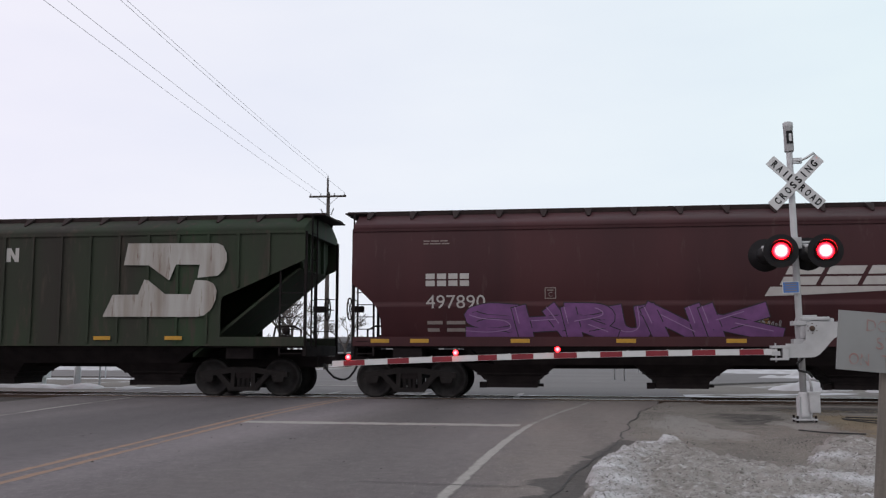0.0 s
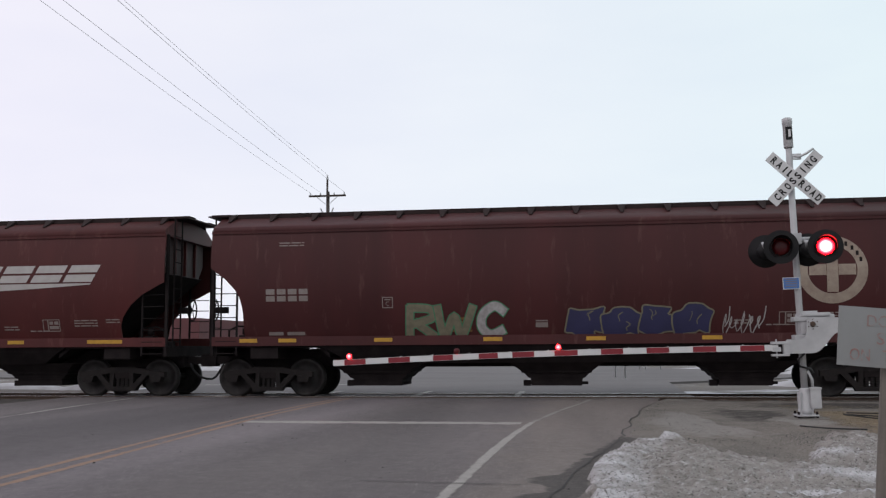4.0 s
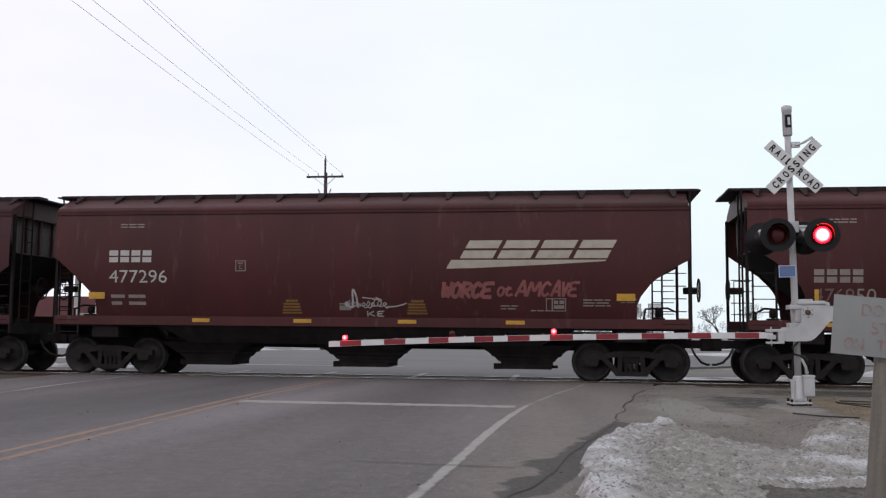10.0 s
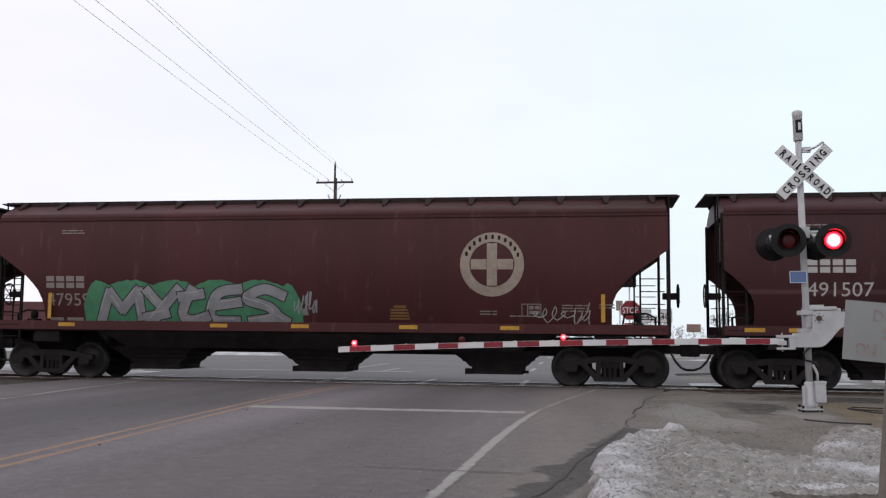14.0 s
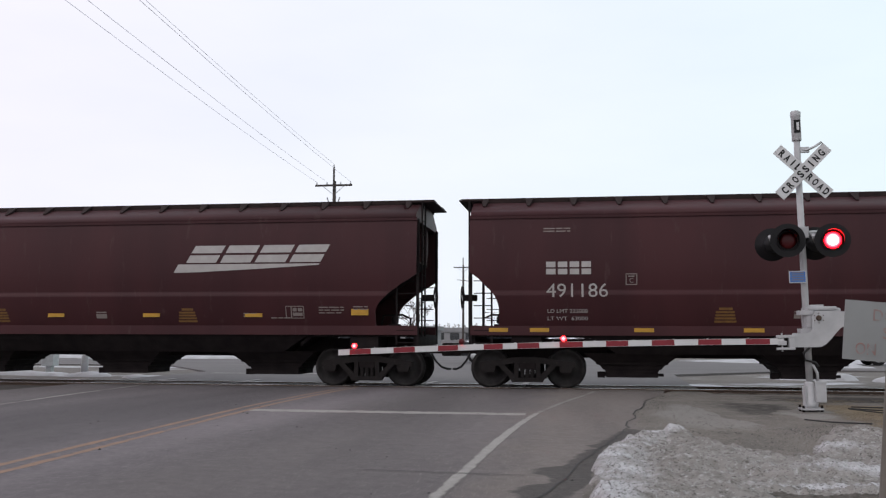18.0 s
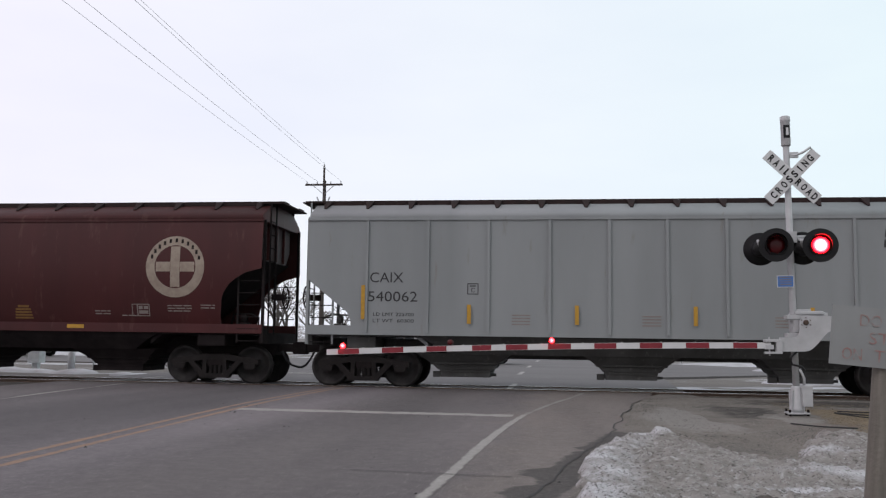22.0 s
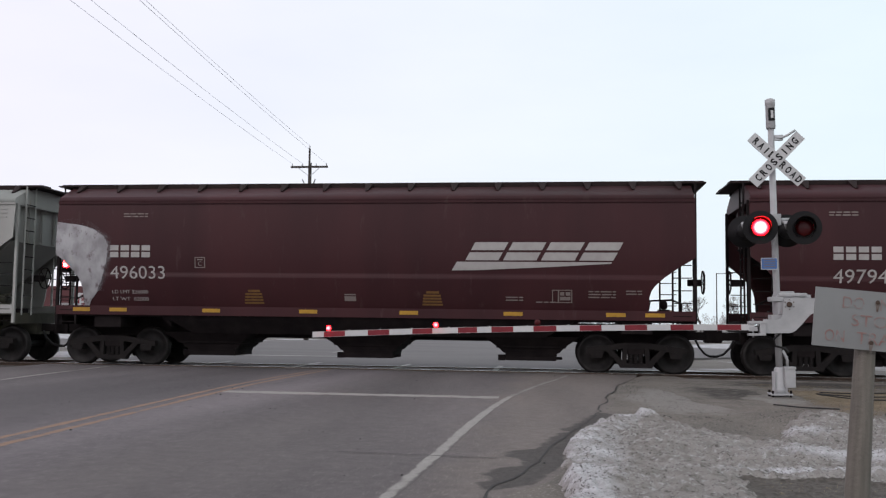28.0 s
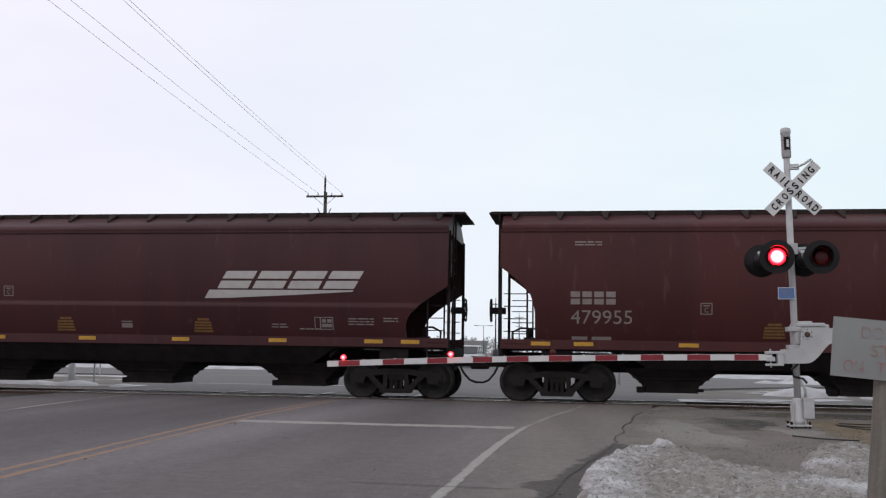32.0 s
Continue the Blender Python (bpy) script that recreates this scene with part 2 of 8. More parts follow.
# ---------------------------------------------------------------- mesh helpers


def add_box(bm, x0, x1, y0, y1, z0, z1):
    v = [bm.verts.new(p) for p in ((x0, y0, z0), (x1, y0, z0), (x1, y1, z0), (x0, y1, z0), (x0, y0, z1), (x1, y0, z1), (x1, y1, z1), (x0, y1, z1))]
    for f in ((0, 3, 2, 1), (4, 5, 6, 7), (0, 1, 5, 4), (1, 2, 6, 5), (2, 3, 7, 6), (3, 0, 4, 7)):
        bm.faces.new([v[i] for i in f])
    return v


def box(*a, bevel=0.0):
    bm = bmesh.new()
    add_box(bm, *a)
    if bevel:
        bmesh.ops.bevel(bm, geom=list(bm.edges), offset=bevel, segments=2, affect="EDGES", profile=0.7)
    return bm


def add_rod(bm, a, b, r, n=8, r2=None):
    a, b = Vector(a), Vector(b)
    q = (b - a).to_track_quat("Z", "Y")
    rings = []
    for p, rad in ((a, r), (b, r if r2 is None else r2)):
        rings.append([bm.verts.new(p + q @ Vector((rad * math.cos(2 * math.pi * i / n), rad * math.sin(2 * math.pi * i / n), 0))) for i in range(n)])
    for i in range(n):
        bm.faces.new((rings[0][i], rings[0][(i + 1) % n], rings[1][(i + 1) % n], rings[1][i])).smooth = n > 6
    bm.faces.new(rings[0][::-1])
    bm.faces.new(rings[1])


def rod(a, b, r, n=8, r2=None):
    bm = bmesh.new()
    add_rod(bm, a, b, r, n, r2)
    return bm


def add_tube(bm, pts, r, n=6):
    pts = [Vector(p) for p in pts]
    rings = []
    for i, p in enumerate(pts):
        d = (pts[min(i + 1, len(pts) - 1)] - pts[max(i - 1, 0)]).normalized()
        q = d.to_track_quat("Z", "Y")
        rings.append([bm.verts.new(p + q @ Vector((r * math.cos(2 * math.pi * k / n), r * math.sin(2 * math.pi * k / n), 0))) for k in range(n)])
    for a, b in zip(rings, rings[1:]):
        for k in range(n):
            bm.faces.new((a[k], a[(k + 1) % n], b[(k + 1) % n], b[k])).smooth = True
    bm.faces.new(rings[0][::-1])
    bm.faces.new(rings[-1])


def tube(pts, r, n=6):
    bm = bmesh.new()
    add_tube(bm, pts, r, n)
    return bm


def add_prism(bm, poly, y0, y1):
    """A polygon of (x, z) pairs extruded from y0 to y1."""
    a = [bm.verts.new((x, y0, z)) for x, z in poly]
    b = [bm.verts.new((x, y1, z)) for x, z in poly]
    bm.faces.new(a)
    bm.faces.new(b[::-1])
    for i in range(len(poly)):
        j = (i + 1) % len(poly)
        bm.faces.new((a[j], a[i], b[i], b[j]))


def prism(poly, y0, y1):
    bm = bmesh.new()
    add_prism(bm, poly, y0, y1)
    bmesh.ops.recalc_face_normals(bm, faces=bm.faces)
    return bm


def add_lathe(bm, profile, n=24, centre=(0, 0, 0), axis="y"):
    """A profile of (radius, along) turned about the y or z axis."""
    rings = []
    for r, s in profile:
        ring = []
        for i in range(n):
            c, d = r * math.cos(2 * math.pi * i / n), r * math.sin(2 * math.pi * i / n)
            p = (c, s, d) if axis == "y" else (c, d, s)
            ring.append(bm.verts.new(Vector(centre) + Vector(p)))
        rings.append(ring)
    for a, b in zip(rings, rings[1:]):
        for i in range(n):
            bm.faces.new((a[i], a[(i + 1) % n], b[(i + 1) % n], b[i])).smooth = True
    bm.faces.new(rings[0][::-1])
    bm.faces.new(rings[-1])


def lathe(profile, n=24, centre=(0, 0, 0), axis="y"):
    bm = bmesh.new()
    add_lathe(bm, profile, n, centre, axis)
    bmesh.ops.recalc_face_normals(bm, faces=bm.faces)
    return bm


def mesh_of(name, bm, mat):
    me = bpy.data.meshes.new(name)
    bm.to_mesh(me)
    bm.free()
    me.materials.append(mat)
    return me


def part(name, bm, mat, parent, label=""):
    me = bm if isinstance(bm, bpy.types.Mesh) else mesh_of(name, bm, mat)
    ob = new(name, me)
    ob.parent = parent
    if label:
        ob["label"] = label
    return ob


def thing(name, at, label, category, group="", bm=None, mat=None, kind="", turn=0.0):
    ob = new(name, mesh_of(name, bm, mat) if bm else None)
    ob.matrix_basis = pose(*at, 0, 0, turn)
    return tagged(ob, label, category, group, kind)


FONT_CACHE = {}


def text_shape(body, bold=0.0):
    """Flat letters in the built-in font, as vertices (x, z from 0 to 1 high) and faces, and their width."""
    key = (body, bold)
    if key not in FONT_CACHE:
        cu = bpy.data.curves.new("letters", "FONT")
        cu.body, cu.size, cu.offset, cu.resolution_u = body, 1.0, bold, 3
        ob = bpy.data.objects.new("letters", cu)
        me = bpy.data.meshes.new_from_object(ob)
        co = [v.co.copy() for v in me.vertices]
        x0, x1 = min(c.x for c in co), max(c.x for c in co)
        z0, z1 = min(c.y for c in co), max(c.y for c in co)
        s = 1 / (z1 - z0)
        FONT_CACHE[key] = ([((c.x - x0) * s, (c.y - z0) * s) for c in co], [tuple(p.vertices) for p in me.polygons], (x1 - x0) * s)
        bpy.data.objects.remove(ob)
        bpy.data.curves.remove(cu)
        bpy.data.meshes.remove(me)
    return FONT_CACHE[key]


def letters(body, x, z, width, height, place, bold=0.01):
    """Letters from x to x + width and z to z + height, laid on a surface by place(x, z)."""
    co, faces, w = text_shape(body, bold)
    bm = bmesh.new()
    vs = [bm.verts.new(place(x + a * width / w, z + b * height)) for a, b in co]
    for f in faces:
        try:
            bm.faces.new([vs[i] for i in f])
        except ValueError:
            pass
    return bm


def shapes(polys, place, step=0.13):
    """Flat polygons of (x, z) pairs laid on a surface; tall ones are cut in strips so that they follow its curve."""
    bm = bmesh.new()
    for poly in polys:
        bm.faces.new([bm.verts.new((x, 0, z)) for x, z in poly])
    zs = [z for poly in polys for _, z in poly]
    n = int((max(zs) - min(zs)) / step)
    for k in range(1, n + 1):
        z = min(zs) + (max(zs) - min(zs)) * k / (n + 1)
        bmesh.ops.bisect_plane(bm, geom=list(bm.verts) + list(bm.edges) + list(bm.faces), plane_co=(0, 0, z), plane_no=(0, 0, 1))
    bmesh.ops.remove_doubles(bm, verts=bm.verts, dist=0.0002)
    for v in bm.verts:
        v.co = place(v.co.x, v.co.z)
    return bm


def rect(x0, x1, z0, z1, n=1):
    return [(x0, z0), (x1, z0), (x1, z1), (x0, z1)]


def ribbon(points, w, place):
    """A painted stroke of width w through the points."""
    bm = bmesh.new()
    pts = [Vector(p) for p in points]
    prev = None
    for i, p in enumerate(pts):
        d = (pts[min(i + 1, len(pts) - 1)] - pts[max(i - 1, 0)])
        d = d.normalized() if d.length > 1e-6 else Vector((1, 0))
        o = Vector((-d.y, d.x)) * w / 2
        pair = (bm.verts.new(place(*(p + o))), bm.verts.new(place(*(p - o))))
        if prev:
            bm.faces.new((prev[0], prev[1], pair[1], pair[0]))
        prev = pair
    return bm


def merge(bms):
    out = bmesh.new()
    for b in bms:
        me = bpy.data.meshes.new("tmp")
        b.to_mesh(me)
        b.free()
        out.from_mesh(me)
        bpy.data.meshes.remove(me)
    return out


# ---------------------------------------------------------------- plan
TRACK_Y = 23.30            # centre line of the track
ROAD_Z = -0.03             # road surface, just under the rail heads
GAUGE = 1.435


# ---------------------------------------------------------------- ground, road, track


def ground_material():
    m = material("dirt_gravel_and_old_snow", (0.145, 0.132, 0.118), 0.95, col2=(0.105, 0.095, 0.085), scale=0.35, col3=(0.27, 0.26, 0.24), scale3=9, cover3=0.58, bump=0.5, bump_scale=35)
    n, l = m.node_tree.nodes, m.node_tree.links
    b = n["Principled BSDF"]
    base = b.inputs["Base Color"].links[0].from_socket
    tc = n.new("ShaderNodeTexCoord")
    mp = n.new("ShaderNodeMapping")
    mp.inputs["Scale"].default_value = (0.16, 0.30, 1)
    ns = n.new("ShaderNodeTexNoise")
    ns.inputs["Scale"].default_value, ns.inputs["Detail"].default_value = 1.0, 9
    ns.inputs["Roughness"].default_value = 0.62
    rp = n.new("ShaderNodeValToRGB")
    rp.color_ramp.elements[0].position, rp.color_ramp.elements[0].color = 0.545, (0, 0, 0, 1)
    rp.color_ramp.elements[1].position, rp.color_ramp.elements[1].color = 0.60, (1, 1, 1, 1)
    mx = n.new("ShaderNodeMix")
    mx.data_type = "RGBA"
    mx.inputs[7].default_value = (0.48, 0.49, 0.52, 1)
    l.new(tc.outputs["Object"], mp.inputs[0])
    l.new(mp.outputs[0], ns.inputs["Vector"])
    l.new(ns.outputs[0], rp.inputs[0])
    l.new(rp.outputs[0], mx.inputs[0])
    l.new(base, mx.inputs[6])
    l.new(mx.outputs[2], b.inputs["Base Color"])
    return m


M_GROUND = ground_material()


def patch_mix(m, name, col, col2, scale=20):
    """Lets a second surface show through m where the cover map of the mesh says so, with a ragged edge."""
    m = m.copy()
    m.name = name
    n, l = m.node_tree.nodes, m.node_tree.links
    b = n["Principled BSDF"]
    base = b.inputs["Base Color"].links[0].from_socket
    tc = n.new("ShaderNodeTexCoord")
    at = n.new("ShaderNodeAttribute")
    at.attribute_name = "cover"
    outs = []
    for sc, detail in ((4.5, 10), (scale, 8)):
        t = n.new("ShaderNodeTexNoise")
        t.inputs["Scale"].default_value, t.inputs["Detail"].default_value, t.inputs["Roughness"].default_value = sc, detail, 0.7
        l.new(tc.outputs["Object"], t.inputs["Vector"])
        outs.append(t.outputs[0])
    add = n.new("ShaderNodeMath")
    add.operation = "MULTIPLY_ADD"
    add.inputs[1].default_value = 1.2
    l.new(outs[0], add.inputs[0])
    l.new(at.outputs["Fac"], add.inputs[2])
    r = n.new("ShaderNodeMapRange")
    r.inputs["From Min"].default_value, r.inputs["From Max"].default_value = 0.92, 1.14
    l.new(add.outputs[0], r.inputs["Value"])
    r2 = n.new("ShaderNodeMapRange")
    r2.inputs["From Min"].default_value, r2.inputs["From Max"].default_value = 0.40, 0.66
    l.new(outs[1], r2.inputs["Value"])
    inner = n.new("ShaderNodeMix")
    inner.data_type = "RGBA"
    inner.inputs[6].default_value, inner.inputs[7].default_value = (*col, 1), (*col2, 1)
    l.new(r2.outputs[0], inner.inputs[0])
    mx = n.new("ShaderNodeMix")
    mx.data_type = "RGBA"
    l.new(r.outputs[0], mx.inputs[0])
    l.new(base, mx.inputs[6])
    l.new(inner.outputs[2], mx.inputs[7])
    l.new(mx.outputs[2], b.inputs["Base Color"])
    return m


def asphalt_material():
    """Grey-brown asphalt with lighter wheel tracks along the road and a paler, warmer strip outside the edge line."""
    m = material("worn_asphalt", (0.119, 0.1055, 0.106), 0.9, col2=(0.081, 0.0715, 0.0735), scale=0.55, stretch=(1.5, 0.20, 1), col3=(0.152, 0.143, 0.135), scale3=46, cover3=0.55, bump=0.3, bump_scale=130)
    n, l = m.node_tree.nodes, m.node_tree.links
    b = n["Principled BSDF"]
    base = b.inputs["Base Color"].links[0].from_socket
    tc = n.new("ShaderNodeTexCoord")
    sep = n.new("ShaderNodeSeparateXYZ")
    l.new(tc.outputs["Object"], sep.inputs[0])
    ns = n.new("ShaderNodeTexNoise")
    ns.inputs["Scale"].default_value, ns.inputs["Detail"].default_value = 0.9, 8
    l.new(tc.outputs["Object"], ns.inputs["Vector"])
    add = n.new("ShaderNodeMath")
    add.operation = "MULTIPLY_ADD"
    add.inputs[1].default_value = 1.3
    l.new(ns.outputs[0], add.inputs[0])
    l.new(sep.outputs[0], add.inputs[2])
    rp = n.new("ShaderNodeMapRange")
    rp.interpolation_type = "SMOOTHSTEP"
    rp.inputs["From Min"].default_value, rp.inputs["From Max"].default_value = -0.75, 0.15
    l.new(add.outputs[0], rp.inputs["Value"])
    mx = n.new("ShaderNodeMix")
    mx.data_type = "RGBA"
    mx.blend_type = "MULTIPLY"
    mx.inputs[7].default_value = (1.20, 1.17, 1.07, 1)
    l.new(rp.outputs[0], mx.inputs[0])
    l.new(base, mx.inputs[6])
    # fine tar-dark mottling
    n2 = n.new("ShaderNodeTexNoise")
    n2.inputs["Scale"].default_value, n2.inputs["Detail"].default_value = 7, 12
    n2.inputs["Roughness"].default_value = 0.75
    l.new(tc.outputs["Object"], n2.inputs["Vector"])
    r2 = n.new("ShaderNodeMapRange")
    r2.inputs["From Min"].default_value, r2.inputs["From Max"].default_value = 0.30, 0.70
    r2.inputs["To Min"].default_value, r2.inputs["To Max"].default_value = 0.78, 1.2
    l.new(n2.outputs[0], r2.inputs["Value"])
    # wheel paths and a pale band beside the centre line, from the left verge to the right one
    wob = n.new("ShaderNodeTexNoise")
    wob.inputs["Scale"].default_value, wob.inputs["Detail"].default_value = 0.35, 5
    l.new(tc.outputs["Object"], wob.inputs["Vector"])
    wx = n.new("ShaderNodeMath")
    wx.operation = "MULTIPLY_ADD"
    wx.inputs[1].default_value = 1.4
    l.new(wob.outputs[0], wx.inputs[0])
    l.new(sep.outputs[0], wx.inputs[2])
    wu = n.new("ShaderNodeMapRange")
    wu.inputs["From Min"].default_value, wu.inputs["From Max"].default_value = -11.3, 0.7
    l.new(wx.outputs[0], wu.inputs["Value"])
    wr = n.new("ShaderNodeValToRGB")
    wr.color_ramp.interpolation = "B_SPLINE"
    wr.color_ramp.elements[0].position, wr.color_ramp.elements[1].position = 0.0, 1.0
    wr.color_ramp.elements[0].color = wr.color_ramp.elements[1].color = (0.55, 0.55, 0.55, 1)
    for pos, v in ((0.23, 0.54), (0.33, 0.365), (0.47, 0.37), (0.53, 0.56), (0.58, 0.68), (0.63, 0.66), (0.70, 0.48), (0.76, 0.45), (0.84, 0.50), (0.91, 0.56)):
        wr.color_ramp.elements.new(pos).color = (v, v * 0.985, v * (1.03 if pos < 0.66 else 0.98), 1)
    l.new(wu.outputs[0], wr.inputs[0])
    wm = n.new("ShaderNodeVectorMath")
    wm.operation = "MULTIPLY"
    l.new(mx.outputs[2], wm.inputs[0])
    l.new(wr.outputs[0], wm.inputs[1])
    ws = n.new("ShaderNodeVectorMath")
    ws.operation = "SCALE"
    ws.inputs["Scale"].default_value = 1.95
    l.new(wm.outputs[0], ws.inputs[0])
    mm = n.new("ShaderNodeVectorMath")
    mm.operation = "MULTIPLY"
    l.new(ws.outputs[0], mm.inputs[0])
    l.new(r2.outputs[0], mm.inputs[1])
    l.new(mm.outputs[0], b.inputs["Base Color"])
    return m


M_ASPHALT = asphalt_material()
M_FARASPHALT = material("pale_worn_pavement", (0.128, 0.120, 0.120), 0.85, col2=(0.098, 0.092, 0.093), scale=0.3, stretch=(0.4, 1.2, 1), col3=(0.22, 0.22, 0.22), scale3=3, cover3=0.62, bump=0.2, bump_scale=60)
M_SHOULDER = material("gravelly_old_pavement", (0.150, 0.134, 0.117), 0.95, col2=(0.100, 0.090, 0.079), scale=1.3, col3=(0.29, 0.265, 0.235), scale3=30, cover3=0.54, bump=1.0, bump_scale=45)
M_SHOULDERPALE = material("pale_gravelly_pavement", (0.185, 0.172, 0.155), 0.95, col2=(0.135, 0.124, 0.112), scale=1.6, col3=(0.27, 0.255, 0.235), scale3=30, cover3=0.55, bump=0.8, bump_scale=50)
M_CRACK = material("dark_crack_and_sealer", (0.035, 0.033, 0.032), 0.9, var=0.3, scale=5)
M_DAMP = patch_mix(M_ASPHALT, "damp_broken_asphalt", (0.040, 0.035, 0.032), (0.074, 0.065, 0.060))
M_ROADWHITE = material("worn_white_road_paint", (0.36, 0.35, 0.335), 0.85, col2=(0.27, 0.258, 0.245), scale=1.6, col3=(0.15, 0.14, 0.132), scale3=20, cover3=0.545, bump=0.15)
M_ROADYELLOW = material("faded_yellow_road_paint", (0.27, 0.165, 0.105), 0.85, col2=(0.20, 0.135, 0.095), scale=2, col3=(0.16, 0.14, 0.13), scale3=14, cover3=0.57, bump=0.1)
# ballast darkened so that its colour carries the train's shadow along the track
M_BALLAST = material("dark_ballast_with_train_shade", (0.038, 0.034, 0.031), 0.95, col2=(0.060, 0.054, 0.048), scale=3, col3=(0.11, 0.10, 0.09), scale3=20, cover3=0.60, bump=0.9, bump_scale=30)
M_DARKGRAVEL = patch_mix(M_SHOULDER, "dark_wet_gravel", (0.014, 0.012, 0.011), (0.062, 0.053, 0.045), 9)
M_GREYPATCH = patch_mix(M_SHOULDER, "pale_worn_patch", (0.175, 0.165, 0.152), (0.23, 0.218, 0.20), 24)
M_STRAW = material("dry_straw", (0.205, 0.168, 0.115), 0.95, col2=(0.14, 0.113, 0.08), scale=2.5)
M_DRYGRASS = patch_mix(M_SHOULDER, "dry_winter_grass", (0.135, 0.100, 0.062), (0.25, 0.195, 0.125), 12)


def grid_ground():
    """One sheet to the horizon: fine near the crossing, coarse far off."""
    def steps(near, far):
        out, s, p = [], 1.0, 0.0
        while p < far:
            out.append(p)
            p += s
            if p > near:
                s *= 1.35
        return out + [far]
    half = steps(40, 1600)
    xs = sorted({-a for a in half} | set(half))
    ys = sorted({20 - a for a in half} | {20 + a for a in half})
    bm = bmesh.new()
    rows = []
    for y in ys:
        row = []
        for x in xs:
            z = -0.11 + 0.03 * noise.noise(Vector((x * 0.25, y * 0.25, 0.3))) if abs(x) < 60 and abs(y - 20) < 60 else -0.11
            row.append(bm.verts.new((x, y, z)))
        rows.append(row)
    for a, b in zip(rows, rows[1:]):
        for i in range(len(a) - 1):
            bm.faces.new((a[i], a[i + 1], b[i + 1], b[i])).smooth = True
    return bm


thing("ground", (0, 0, 0), "dirt and gravel ground with patches of old snow", "ground", bm=grid_ground(), mat=M_GROUND, kind="structure")


EDGE = [(-1.0, -1.45), (3.0, -0.98), (7.24, -0.36), (8.5, -0.14), (9.64, -0.01), (10.3, 0.11), (11.6, 0.36), (13.5, 0.58), (15.1, 0.71), (18.9, 1.16), (20.5, 1.52), (22.3, 1.78)]


def steps_at(table, v):
    """Straight-line table lookup."""
    if v <= table[0][0]:
        return table[0][1]
    for (a, p), (b, q) in zip(table, table[1:]):
        if v <= b:
            return p + (q - p) * (v - a) / (b - a)
    return table[-1][1]


def edge_x(y):
    """The broken right-hand edge of the asphalt."""
    return steps_at(EDGE, y) + 0.025 * math.sin(y * 2.7) + 0.07 * noise.noise(Vector((y * 2.3, 0.5, 0))) + 0.03 * noise.noise(Vector((y * 7, 1.5, 0)))


def slab(pts, z0, z1):
    bm = bmesh.new()
    a = [bm.verts.new((x, y, z1)) for x, y in pts]
    b = [bm.verts.new((x, y, z0)) for x, y in pts]
    bm.faces.new(a)
    for i in range(len(pts)):
        j = (i + 1) % len(pts)
        bm.faces.new((a[j], a[i], b[i], b[j]))
    bmesh.ops.recalc_face_normals(bm, faces=bm.faces)
    return bm


near_edge = [(edge_x(3 + 0.35 * i), 3 + 0.35 * i) for i in range(53)]
near_road = [(-12.6, -60), (-1.5, -60), (-1.2, 0)] + near_edge + [(1.75, 22.45), (-12.9, 22.45)]
thing("road", (0, 0, 0), "worn grey asphalt road up to the crossing", "road", bm=slab(near_road, -0.3, ROAD_Z), mat=M_ASPHALT, kind="structure")
far_road = [(-13.2, 24.16), (2.6, 24.16), (2.9, 33), (9, 39), (60, 40), (400, 40), (400, 49), (60, 49), (8, 50), (3.5, 56), (3.5, 700), (-14, 700), (-14, 56), (-20, 50), (-70, 49), (-400, 49), (-400, 40), (-60, 40), (-18, 39), (-13.4, 32)]
thing("road_far", (0, 0, 0), "pale worn pavement of the junction beyond the tracks", "road", bm=slab(far_road, -0.3, ROAD_Z - 0.01), mat=M_FARASPHALT, kind="structure")
thing("crossing_panel", (0, 0, 0), "dark crossing surface between the rails", "crossing surface", bm=box(-13.0, 2.6, TRACK_Y - 0.62, TRACK_Y + 0.62, -0.3, ROAD_Z + 0.005), mat=M_ASPHALT, kind="structure")
shoulder = [(1.9, 22.3), (2.6, 22.2), (2.8, 20.9), (4.5, 20.4), (9.5, 20.2)] + [(12, 18), (14, 8), (12, -4), (-1.7, -4), (-1.7, 2.9)] + near_edge
thing("shoulder", (0, 0, 0), "gravelly old pavement beside the road", "pavement", bm=slab(shoulder, -0.3, ROAD_Z - 0.004), mat=M_SHOULDER, kind="structure")


